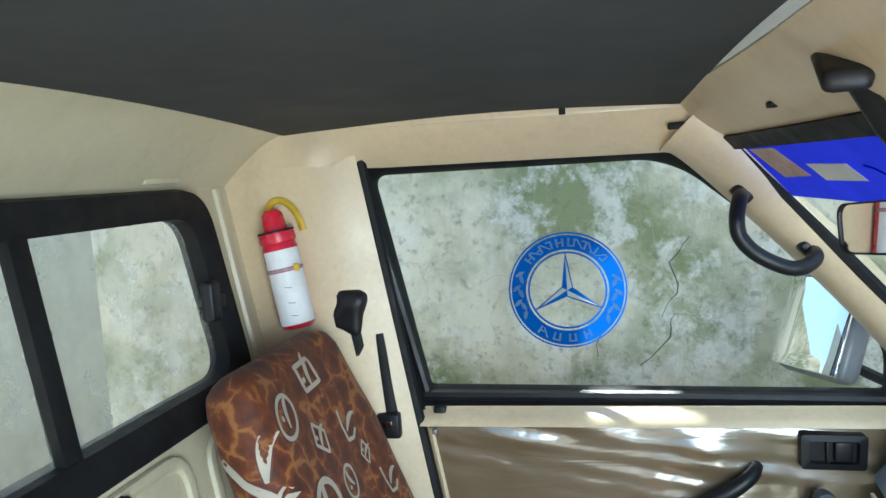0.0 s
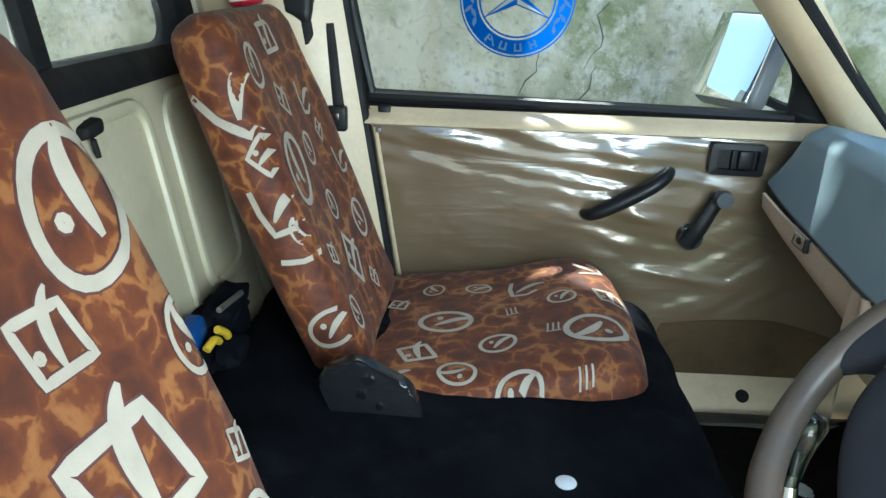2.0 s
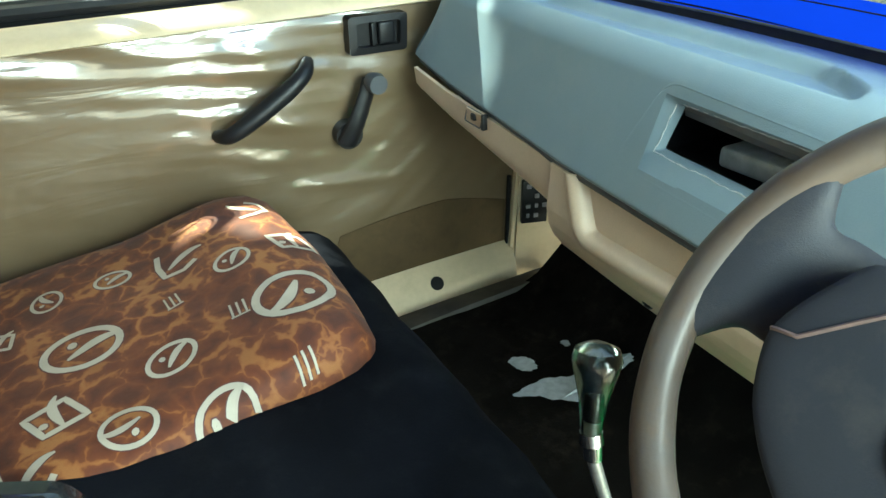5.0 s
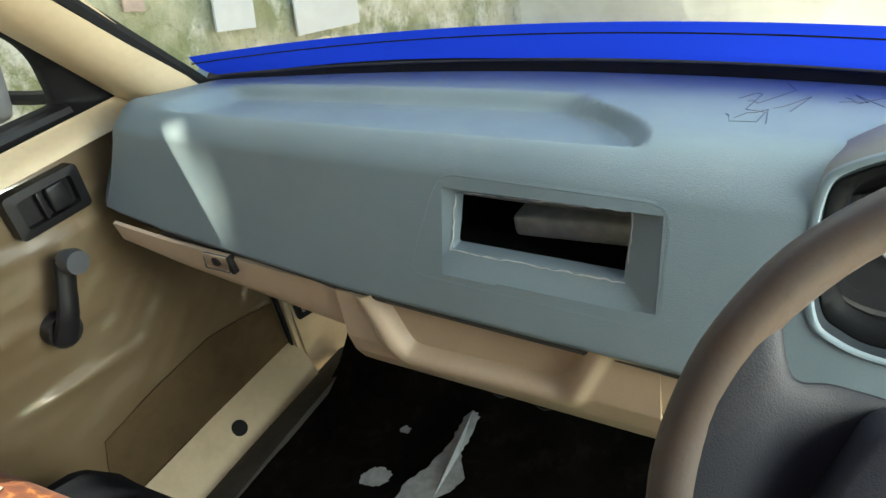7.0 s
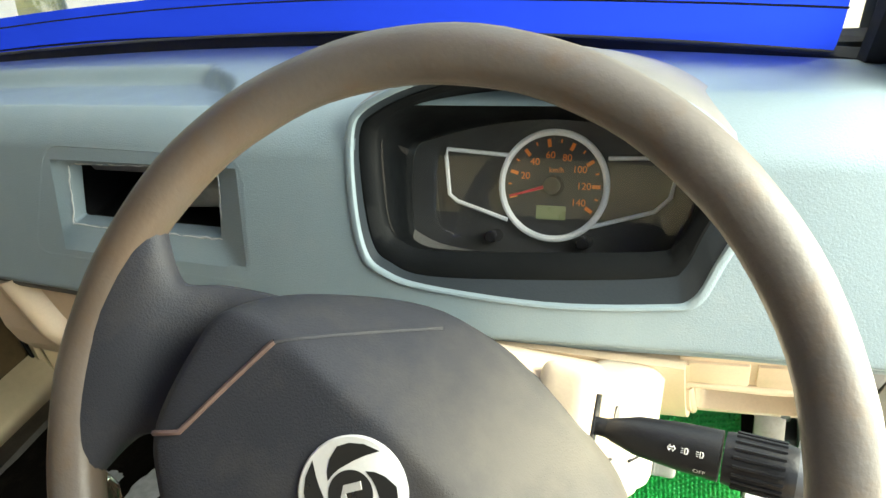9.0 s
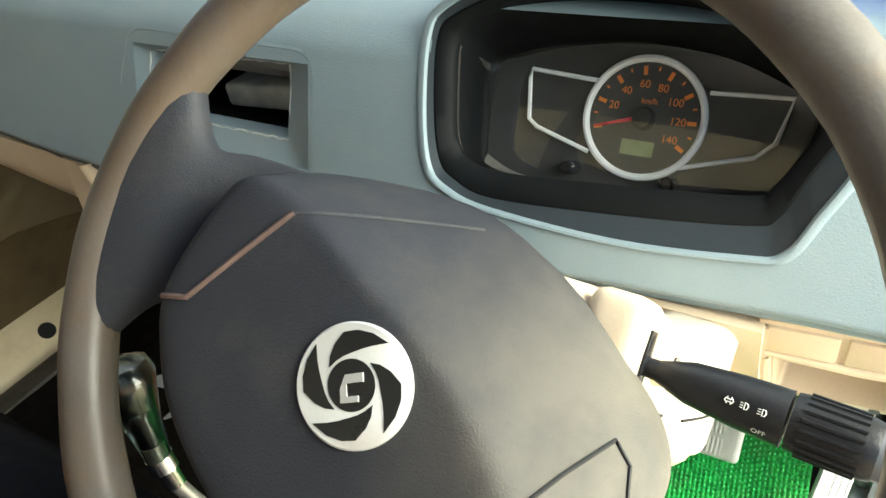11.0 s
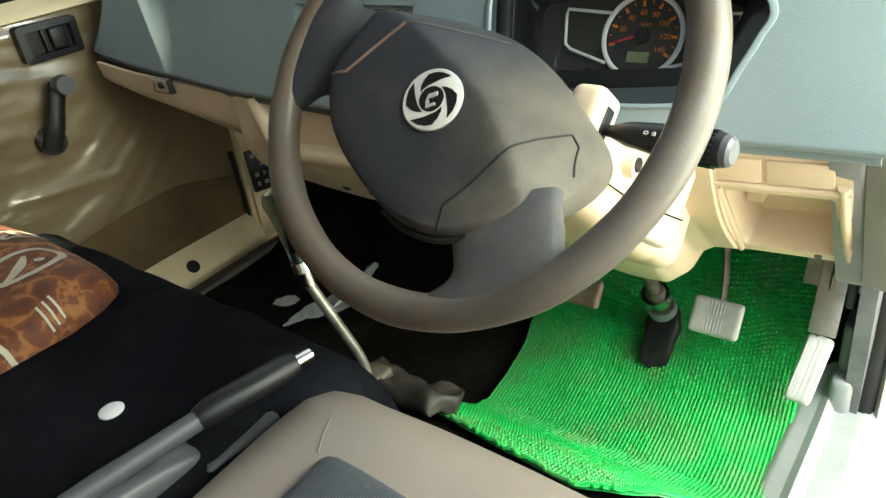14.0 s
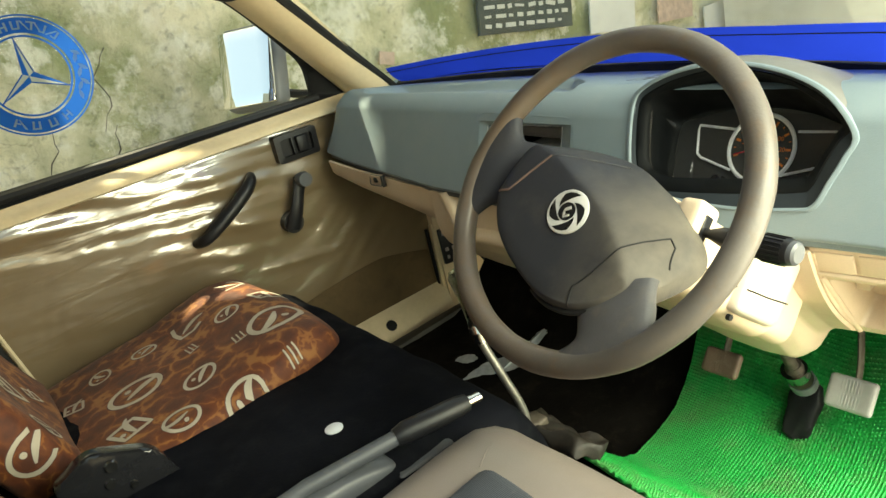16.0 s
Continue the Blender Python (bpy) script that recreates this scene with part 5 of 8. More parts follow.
bm = loops([[on_face(y, z, 0.0003) for y, z in vo], [on_face(a * .88 + c * .12, b * .88 + d * .12, -0.0005) for (a, b), (c, d) in zip(vo, vi)],
            [on_face(a * .70 + c * .30, b * .70 + d * .30, 0.0022) for (a, b), (c, d) in zip(vo, vi)], [on_face(y, z, 0.014) for y, z in vi], [on_face(y, z, 0.030) for y, z in vi]])
part("radio_surround", bm, DASH, dash, "moulded surround of the radio opening")
bm = loops([[on_face(y, z, 0.033) for y, z in rounded([(0.50, 0.50), (0.77, 0.50), (0.77, 0.584), (0.50, 0.584)], 0.004, 3)], [Vector((0.74, y, z)) for y, z in rounded([(0.50, 0.50), (0.77, 0.50), (0.77, 0.584), (0.50, 0.584)], 0.004, 3)]], cap_last=True)
part("radio_cavity", bm, BLACK_PLASTIC, dash, "dark hollow behind the opening")
bm = tube([(0.63, 0.52, 0.558), (0.635, 0.62, 0.556), (0.63, 0.75, 0.560)], 0.012, 8)
part("inner_duct", bm, GREY_PLASTIC, dash)
rnd = random.Random(3)
torn = [(0.541, 0.5235), (0.729, 0.5255), (0.7225, 0.5855), (0.541, 0.5875), (0.541, 0.5235)]
for (ya, za), (yb, zb) in zip(torn, torn[1:]):
    n_ = 10 if abs(ya - yb) < 0.05 else 26
    bm = tube([on_face(ya + (yb - ya) * i / n_ + rnd.uniform(-0.0009, 0.0009), za + (zb - za) * i / n_ + rnd.uniform(-0.0010, 0.0012), 0.0135) for i in range(n_ + 1)], [rnd.uniform(0.0004, 0.0012) for i in range(n_ + 1)], 5)
    part("torn_edge", bm, TORN, dash, "rough cut edge of the plastic")
part("duct", rbox((0.648, 0.618, 0.524), (0.028, 0.072, 0.013), 0.006, (10, 12, 6), Matrix.Rotation(radians(-3), 3, "X")), TORN, dash, "pale air duct inside the opening")

# instrument binnacle: surround, hood and cluster


def face_clu(y, z, d):
    zz = min(z, 0.64)
    return Vector((dash_face(y, zz) + 0.006 + 0.16 * max(0, z - 0.64) + d, y, z))


def shrink(p, f, c=(0.250, 0.580)):
    return (c[0] + (p[0] - c[0]) * f, c[1] + (p[1] - c[1]) * f)


CT = Vector((0.655, 0.252, 0.545))      # middle of the cluster
CN = Vector((-0.87, 0.0, 0.49)).normalized()
CUP = Vector((0.49, 0.0, 0.87)).normalized()
CRT = Vector((0, -1, 0))


def cl(a, b, d=0.0):
    """A point of the cluster: a to the driver's right, b up, d towards the driver."""
    return CT + CRT * a + CUP * b + CN * d


def smooth_loop(pts):
    return [(p.x, p.y) for p in spline([(a, b, 0) for a, b in pts], 5, True)]


ring_, pocket_ = smooth_loop(RING), smooth_loop(POCKET)
plate_ = [cl(a, b, -0.002) for a, b in smooth_loop(PLATE)]
# the skin's cut edge is covered by a flange that follows the outline
bm = loops([[face_clu(*shrink(p, 1.034), -0.0045) for p in clu], [face_clu(*shrink(p, 1.030), -0.0074) for p in clu], [face_clu(*shrink(p, 1.012), -0.0086) for p in clu], [face_clu(*shrink(p, 0.992), -0.0082) for p in clu], [face_clu(*shrink(p, 0.984), -0.0066) for p in clu], [face_clu(*shrink(p, 0.982), -0.0030) for p in clu]])
part("skin_edge", bm, DASH, dash, "grey-blue rim of the dash round the instruments")
bm = loops([[face_clu(*shrink(p, 0.990), -0.0048) for p in clu], [face_clu(*shrink(p, 0.983), -0.0050) for p in clu], [face_clu(y, z, 0.004) for y, z in ring_]])
part("instrument_bezel", bm, BEZEL, dash, "grey bevelled bezel round the instruments")
bm = loops([[face_clu(y, z, 0.0035) for y, z in ring_], [face_clu(a * .85 + c * .15, b * .85 + d * .15, 0.0030) for (a, b), (c, d) in zip(ring_, pocket_)], [face_clu(a * .2 + c * .8, b * .2 + d * .8, 0.008) for (a, b), (c, d) in zip(ring_, pocket_)], [face_clu(y, z, 0.014) for y, z in pocket_],
            [face_clu(y, z, 0.022) * 0.62 + q * 0.38 for (y, z), q in zip(pocket_, plate_)], [face_clu(y, z, 0.022) * 0.1 + q * 0.9 for (y, z), q in zip(pocket_, plate_)], plate_])
part("instrument_surround", bm, BINNACLE, dash, "black instrument binnacle")
bm = loops([[face_clu(*shrink(p, 1.002), -0.0055) for p in clu], [face_clu(*shrink(p, 1.035), 0.004) for p in clu], [face_clu(*shrink(p, 1.045), 0.05) - Vector((0, 0, 0.008)) for p in clu], [face_clu(*shrink(p, 1.02), 0.15) - Vector((0, 0, 0.045)) for p in clu]])
part("instrument_hood", bm, HOOD, dash, "grey-brown hood over the instruments")
bm = bmesh.new()
bm.faces.new([bm.verts.new(p + CN * -0.001) for p in plate_])
part("cluster_plate", bm, DIAL_BLACK, dash)
edge_ = smooth_loop(PLATE)
bm = bmesh.new()
bm.faces.new([bm.verts.new(cl(a * 0.985, b * 0.98, 0.0145 + 0.010 * b - 0.030 * a)) for a, b in edge_])
lens = part("cluster_lens", bm, LENS, dash, "clear instrument lens")
lens.visible_shadow = False
# the lens turns back to the bezel at the passenger end, where it is scratched
side_ = [i for i, (a, b) in enumerate(edge_) if a < -0.104 and b < 0.026]
bm = sheet(lambda u, v: (lambda i, q: q.lerp(cl(edge_[i][0] * 0.985, edge_[i][1] * 0.98, 0.018), v) + CN * 0.003 * math.sin(math.pi * v))(side_[round(u * (len(side_) - 1))], face_clu(*pocket_[side_[round(u * (len(side_) - 1))]], 0.016)), len(side_) - 1, 6)
rim = part("lens_edge", bm, LENS_EDGE, lens, "scratched clear edge of the lens")
rim.visible_shadow = False
GC = (0.000, -0.006)
GR = 0.0462


def dial(a, b, d=0.0):
    return cl(GC[0] + a, GC[1] + b, d)


bm = bmesh.new()
bm.faces.new([bm.verts.new(dial(GR * math.cos(2 * math.pi * i / 48), GR * math.sin(2 * math.pi * i / 48), 0.002)) for i in range(48)])
speedo = part("speed_dial", bm, DIAL_BLACK, dash, "round black speedometer dial")
part("dial_ring", tube([dial(GR * math.cos(2 * math.pi * i / 56), GR * math.sin(2 * math.pi * i / 56), 0.004) for i in range(56)], 0.0029, 8, True), DIAL_WHITE, speedo)


def polyline(pts, r, closed=False):
    return tube([cl(a, b, 0.003) for a, b in pts], r, 6, closed)


part("side_outline", polyline([(-0.041, 0.019), (-0.100, 0.023), (-0.101, 0.016), (-0.096, -0.018), (-0.088, -0.024), (-0.040, -0.038)], 0.0019), DIAL_WHITE, dash, "white outline of a blank gauge")
part("side_outline", polyline([(0.046, 0.019), (0.104, 0.021), (0.098, -0.012), (0.086, -0.024), (0.034, -0.040)], 0.0019), DIAL_WHITE, dash, "white outline of a blank gauge")
bm = bmesh.new()
# scale: eight long marks, with short ones between
for k in range(15):
    a = math.radians(196 - k * (196 + 32) / 14)
    long_ = k % 2 == 0
    r0, r1, w = (0.0335, 0.0405, 0.0016) if long_ else (0.0375, 0.0405, 0.0007)
    t = Vector((-math.sin(a), math.cos(a)))
    for_ = [(r0, -w), (r1, -w), (r1, w), (r0, w)]
    bm.faces.new([bm.verts.new(dial(r * math.cos(a) + t.x * o, r * math.sin(a) + t.y * o, 0.0026)) for r, o in for_])
part("scale_marks", bm, ORANGE_PRINT, speedo, smooth=0)


def text(name, body, size, at, right, up, material, parent, squeeze=1.0):
    """A line of writing with the built-in font, turned into a mesh, centred at a point."""
    cu = bpy.data.curves.new(name, "FONT")
    cu.body, cu.size, cu.align_x, cu.align_y = body, size, "CENTER", "CENTER"
    ob = bpy.data.objects.new(name, cu)
    me = bpy.data.meshes.new_from_object(ob)
    bpy.data.objects.remove(ob)
    n = right.cross(up)
    m = Matrix((right * squeeze, up, n)).transposed().to_4x4()
    m.translation = at
    me.transform(m)
    me.materials.append(material)
    o = new(name, me)
    o.parent = parent
    root = parent
    while root.parent is not None:
        root = root.parent
    if root.type == "EMPTY" and parent is root:
        o.matrix_parent_inverse = root.matrix_basis.inverted()
    return o


for k, s_ in enumerate(("0", "20", "40", "60", "80", "100", "120", "140")):
    a = math.radians(196 - k * (196 + 32) / 7)
    if k:
        text("dial_number", s_, 0.0085, dial(0.0265 * math.cos(a), 0.0265 * math.sin(a), 0.0027), CRT, CUP, ORANGE_PRINT, speedo)
text("dial_unit", "km/h", 0.0065, dial(0.002, 0.0135, 0.0027), CRT, CUP, ORANGE_PRINT, speedo)
part("needle", tube([dial(-0.0375, -0.0105, 0.006), dial(-0.006, -0.001, 0.007)], [0.0008, 0.0016], 6), RED, speedo, "red needle")
part("needle_hub", tube([dial(0, 0, 0.003), dial(0, 0, 0.010)], [0.0095, 0.0075], 18), GLOSS_BLACK, speedo)
part("display", box(dial(-0.001, -0.0235, 0.003), (0.026, 0.0005, 0.012), 0.0, Matrix((CRT, CN, CUP)).transposed()), LCD, speedo, "small grey digital display")
for a in (-0.050, 0.031):
    part("trip_knob", tube([cl(a, -0.053, 0.0), cl(a, -0.053, 0.020), cl(a, -0.053, 0.022)], [0.0060, 0.0056, 0.0040], 14), GLOSS_BLACK, dash)
# scratches in the grained top
rnd = random.Random(11)
for k in range(7):
    y, s = 0.50 - rnd.uniform(0, 0.10), 1.25 + rnd.uniform(0, 0.45)
    part("scratch", tube([dash_pt(y - i * rnd.uniform(0.003, 0.012), s + i * rnd.uniform(-0.05, 0.09)) + Vector((0, 0, 0.0001)) for i in range(5)], 0.0004, 5), SLATE, dash)

# ---- beige lower panels ----
lowp = thing("lower_dash_panel", (0.60, 1.05, 0.40), "beige moulded panel with a switch under the dashboard", "panel")
bm = sheet(lambda u, v: Vector((0.528 + 0.01 * v + 0.16 * max(0, v - 0.45) ** 1.2 + 0.012 * u, 1.285 - 0.43 * u, dash_low(1.285 - 0.43 * u) - 0.006 - (0.070 + 0.075 * u) * v)), 20, 10, 0.006)
part("panel", bm, BEIGE_PLASTIC, lowp)
part("switch_plate", box((0.530, 1.085, 0.462), (0.010, 0.050, 0.024), 0.002, Matrix.Rotation(radians(-12), 3, "Y")), BEIGE_PLASTIC, lowp)
part("switch", rbox((0.524, 1.086, 0.463), (0.004, 0.006, 0.006), 0.003), BLACK_PLASTIC, lowp)
part("switch_rim", tube([(0.5235 + 0.0025 * (z - 0.462) / 0.012, y, z) for y, z in rounded([(1.062, 0.451), (1.109, 0.451), (1.109, 0.473), (1.062, 0.473)], 0.004, 3)], 0.0012, 5, True), DASH_DARK, lowp)
part("switch_end", box((0.526, 1.058, 0.462), (0.010, 0.007, 0.026), 0.002), BLACK_PLASTIC, lowp)

tray = thing("lower_tray_panel", (0.58, 0.72, 0.26), "beige moulded knee panel with a dished front under the radio opening", "panel")
# front of the panel: upright round the dish, then rolling forward below it
TRAY_X = [(0.283, 0.598), (0.30, 0.583), (0.32, 0.566), (0.345, 0.546), (0.365, 0.536), (0.39, 0.531), (0.46, 0.534)]


def tr(y, z, d):
    return Vector((lerp(z, TRAY_X) + d, y, z))


def tray_sd(y, z):
    """Signed distance to the dish's rounded outline: negative inside."""
    sides = (((0.842, 0.47), (0.810, 0.392)), ((0.800, 0.380), (0.612, 0.388)), ((0.601, 0.396), (0.566, 0.47)))
    total = 0.0
    for (ya, za), (yb, zb) in sides:
        ty, tz = yb - ya, zb - za
        total += math.exp((ty * (z - za) - tz * (y - ya)) / math.hypot(ty, tz) / 0.007)
    return 0.007 * math.log(total)



def tray_pt(u, v):
    y = 0.888 - 0.383 * u
    foot = lerp(y, [(0.505, 0.288), (0.62, 0.285), (0.70, 0.286), (0.78, 0.296), (0.87, 0.317), (0.89, 0.322)])
    z = 0.458 + (foot - 0.458) * v
    d = tray_sd(y, z)
    k = min(1.0, max(0.0, 0.5 - d / 0.010))
    k = k * k * (3 - 2 * k)
    ridge = math.exp(-((d - 0.011) / 0.008) ** 2)
    return tr(y, z, 0.017 * k - 0.005 * ridge)


part("panel", sheet(tray_pt, 200, 100, 0.006), BEIGE_PLASTIC, tray)
for y in (0.655, 0.712):
    hole = part("knob_hole", tube([tr(y, 0.316, -0.0045), tr(y, 0.316, 0.004)], 0.0085, 14), RUBBER, tray)
    part("hole_rim", tube([tr(y, 0.316, -0.001) + Vector((-0.002, 0.0098 * math.cos(2 * math.pi * i / 16), 0.0098 * math.sin(2 * math.pi * i / 16))) for i in range(16)], 0.0016, 5, True), DASH_DARK, hole)

col = thing("steering_column_cover", (0.55, 0.22, 0.30), "beige plastic steering column shroud and knee panel", "shroud")
AX = Vector((0.705, -0.056, -0.707)).normalized()
WC = Vector((0.309, 0.254, 0.610))
WN = -AX
WU = Vector((0, 0, 1)).cross(WN).normalized()     # to the driver's right
WV = WN.cross(WU)                                 # up and forward


def cp(d, a, b):
    """A point d along the column from the wheel, a to the right, b up."""
    return WC + AX * d + WU * a + WV * b


def shroud_row(d, w, up, dn):
    pts = rounded([(-w, -dn), (w, -dn), (w * 0.92, up), (-w * 0.92, up)], min(w, up) * 0.7, 5)
    return [cp(d, a, b) for a, b in pts]


bm = loops([shroud_row(0.075, 0.046, 0.034, 0.038), shroud_row(0.085, 0.054, 0.042, 0.044), shroud_row(0.15, 0.062, 0.046, 0.050), shroud_row(0.24, 0.075, 0.048, 0.055), shroud_row(0.293, 0.087, 0.050, 0.057), shroud_row(0.298, 0.085, 0.049, 0.055), shroud_row(0.300, 0.078, 0.044, 0.050), shroud_row(0.36, 0.076, 0.042, 0.048)], cap_first=True, cap_last=True)
shroud = part("shroud", bm, BEIGE_PLASTIC, col)
CM = Matrix((WU, AX, WV)).transposed()
cheek = part("shroud_cheek", rbox(cp(0.258, 0.062, 0.004), (0.026, 0.041, 0.046), 0.013, (10, 12, 12), CM, lambda p: p + Vector((0.12 * p.y, 0, 0.32 * p.y * (1 if p.z > 0 else 0.2)))), SHROUD_GREYED, col, "rounded cheek of the shroud, greyed as if lit from outside")
part("cheek_seam", tube([cp(0.220, 0.0838, -0.014), cp(0.258, 0.0884, -0.010), cp(0.294, 0.0925, -0.004)], 0.0010, 5), RUBBER, cheek)
part("split_line", tube([cp(0.135, 0.0625, -0.016), cp(0.18, 0.0680, -0.016), cp(0.216, 0.0722, -0.015)], 0.0011, 5), RUBBER, shroud)
lock = part("ignition_lock", tube([cp(0.198, 0.058, 0.014), cp(0.199, 0.0735, 0.015)], [0.0135, 0.0125], 18), BEIGE_PLASTIC, col)
part("key_slot", tube([cp(0.199, 0.0725, 0.015), cp(0.199, 0.0748, 0.015)], 0.0075, 14), GLOSS_BLACK, lock)
bm = rbox(cp(0.112, 0.062, 0.012), (0.016, 0.019, 0.033), 0.008, (10, 10, 10), CM)
collar = part("stalk_collar", bm, BEIGE_PLASTIC, col, "raised beige collar of the stalk slot")
part("stalk_slot", box(cp(0.112, 0.0776, 0.010), (0.0035, 0.013, 0.042), 0.001, CM), GLOSS_BLACK, collar)
part("screw", tube([cp(0.231, 0.066, -0.050), cp(0.231, 0.0715, -0.050)], 0.004, 8), RUBBER, col)
# knee panel under the column, down to a lip
# foot of the panel, from the tray to the fuse panel: y, then x and z
KNEE_X = [(0.13, 0.645), (0.184, 0.652), (0.195, 0.646), (0.215, 0.640), (0.25, 0.637), (0.30, 0.627), (0.38, 0.605), (0.45, 0.585), (0.505, 0.575)]
KNEE_Z = [(0.13, 0.296), (0.160, 0.290), (0.184, 0.272), (0.198, 0.240), (0.215, 0.226), (0.25, 0.226), (0.30, 0.238), (0.38, 0.272), (0.45, 0.299), (0.505, 0.309)]


def kn(u, v):
    y = 0.505 - 0.375 * u
    fx, fz = lerp(y, KNEE_X), lerp(y, KNEE_Z)
    bulge = 0.014 + 0.010 * math.exp(-((y - 0.26) / 0.07) ** 2)
    x = 0.534 + (fx - 0.534) * v - bulge * math.sin(math.pi * v)
    z = 0.462 + (fz - 0.462) * v - 0.4 * bulge * math.sin(math.pi * v)
    if v > 0.93:
        x += 0.020 * ((v - 0.93) / 0.07) ** 2
    return Vector((x, y, z))


part("top_flange", sheet(lambda u, v: kn(u, 0.02) + Vector((0.002 + 0.07 * v, 0, 0.030 * v)), 30, 4, 0.003), BEIGE_PLASTIC, col)
part("knee_panel", sheet(kn, 80, 26, 0.006), BEIGE_PLASTIC, col)

fuse = thing("fuse_panel", (0.60, 0.10, 0.24), "beige fuse panel with an open pocket below the dashboard", "panel")


def fp(a, b, d=0.0):
    """A point of the panel: a towards the door, b down; upright above, leaning forward round the pocket below."""
    if b <= 0.36:
        k = b / 0.36
        x, z = 0.538 + 0.010 * k, 0.464 - 0.036 * k
    else:
        k = (b - 0.36) / 0.64
        x, z = 0.548 + 0.098 * k, 0.428 - 0.134 * k
    n = Vector((-0.88, -0.05, -0.44)).normalized()
    return Vector((x + 0.008 * a, 0.134 - 0.128 * a, z + 0.004 * a)) + n * d


def between(k, p, q):
    return [(a * (1 - k) + c * k, b * (1 - k) + d * k) for (a, b), (c, d) in zip(p, q)]


fi = rounded([(0.10, 0.44), (0.87, 0.44), (0.87, 0.93), (0.10, 0.93)], 0.05, 4)
fo = rounded([(0.0, 0.37), (1.0, 0.37), (1.0, 1.0), (0.0, 1.0)], 0.01, 4)
fb = rounded([(0.14, 0.50), (0.84, 0.50), (0.84, 0.88), (0.14, 0.88)], 0.05, 4)
bm = loops([[fp(a, b, -0.03) for a, b in fo], [fp(a, b, -0.003) for a, b in fo], [fp(a, b, 0) for a, b in between(0.06, fo, fi)], [fp(a, b, 0) for a, b in between(0.86, fo, fi)], [fp(a, b, -0.004) for a, b in fi], [fp(a, b, -0.046) for a, b in fb]], cap_last=True)
part("panel", bm, BEIGE_PLASTIC, fuse)
part("top_face", sheet(lambda u, v: fp(u, 0.005 + 0.365 * v, 0.0), 8, 8, -0.010), BEIGE_PLASTIC, fuse)
part("top_flange", sheet(lambda u, v: fp(u, 0.01, -0.004) + Vector((0.07 * v, 0, 0.030 * v)), 6, 4, 0.003), BEIGE_PLASTIC, fuse)
for a0, a1 in ((0.035, 0.385), (0.425, 0.885)):
    part("cover", slab(rounded([(a0, 0.05), (a1, 0.05), (a1, 0.325), (a0, 0.325)], 0.012, 3), lambda a, b, d: fp(a, b, d), 0.0022, 0.001), BEIGE_PLASTIC, fuse)
part("frame_bar", tube([fp(0.0, 0.372, -0.001), fp(0.5, 0.372, 0.0012), fp(1.0, 0.372, -0.001)], 0.0045, 10), BEIGE_PLASTIC, fuse)
part("frame_bar", tube([fp(0.045, 0.40, 0.001), fp(0.050, 0.70, 0.002), fp(0.055, 0.99, 0.0)], 0.0040, 10), BEIGE_PLASTIC, fuse)
part("frame_bar", tube([fp(0.945, 0.30, 0.001), fp(0.945, 0.60, 0.003), fp(0.950, 1.06, 0.002)], 0.0055, 10), BEIGE_PLASTIC, fuse)
def joint(u, v):
    q = fp(0.03, 0.06 + 0.86 * v)
    return kn(1, (0.462 - q.z) / 0.166).lerp(q, u)


part("joint_strip", sheet(joint, 4, 24, 0.003), BEIGE_PLASTIC, fuse)
part("pocket_step", rbox(fp(0.22, 0.62, -0.038), (0.010, 0.009, 0.016), 0.003, (8, 8, 8)), BEIGE_PLASTIC, fuse)
plate = part("pocket_plate", slab(rounded([(0.40, 0.52), (0.80, 0.52), (0.80, 0.76), (0.40, 0.76)], 0.02, 3), lambda a, b, d: fp(a, b, -0.046 + d), 0.004, 0.0015), BEIGE_PLASTIC, fuse)
for a0, b0, a1, b1 in ((0.47, 0.57, 0.47, 0.62), (0.48, 0.655, 0.52, 0.675), (0.54, 0.68, 0.58, 0.68), (0.60, 0.68, 0.65, 0.68), (0.68, 0.67, 0.71, 0.65), (0.73, 0.63, 0.73, 0.58), (0.69, 0.555, 0.64, 0.55), (0.58, 0.55, 0.52, 0.55)):
    part("printed_dash", tube([fp(a0, b0, -0.0418), fp(a1, b1, -0.0418)], 0.0008, 4), RUBBER, plate)
part("screw_hole", tube([fp(0.70, 0.965, 0.0012), fp(0.70, 0.966, -0.002)], 0.0042, 12), DASH_DARK, fuse)

# ---- steering wheel ----


def wp(a, b, d=0.0):
    return WC + WU * a + WV * b + WN * d


# the rim's own middle and axis: the padded hub sits a little off them
RC = Vector((0.3029, 0.2415, 0.6078))
RN = Vector((-0.743, -0.0306, 0.6686)).normalized()
RU = Vector((0, 0, 1)).cross(RN).normalized()
RV = RN.cross(RU)


def rp(a, b, d=0.0):
    return RC + RU * a + RV * b + RN * d


whl = thing("steering_wheel", WC, "worn grey steering wheel with a dark padded hub and silver badge", "steering wheel")
R_, r_ = 0.1823, 0.0142
bm = tube([rp(R_ * math.cos(2 * math.pi * i / 96), R_ * math.sin(2 * math.pi * i / 96)) for i in range(96)], [r_ + 0.0004 * math.sin(i * 0.9) * math.sin(i * 0.37) for i in range(96)], 16, True)
part("rim", bm, WHEEL_VINYL, whl, "worn grey-brown vinyl rim")


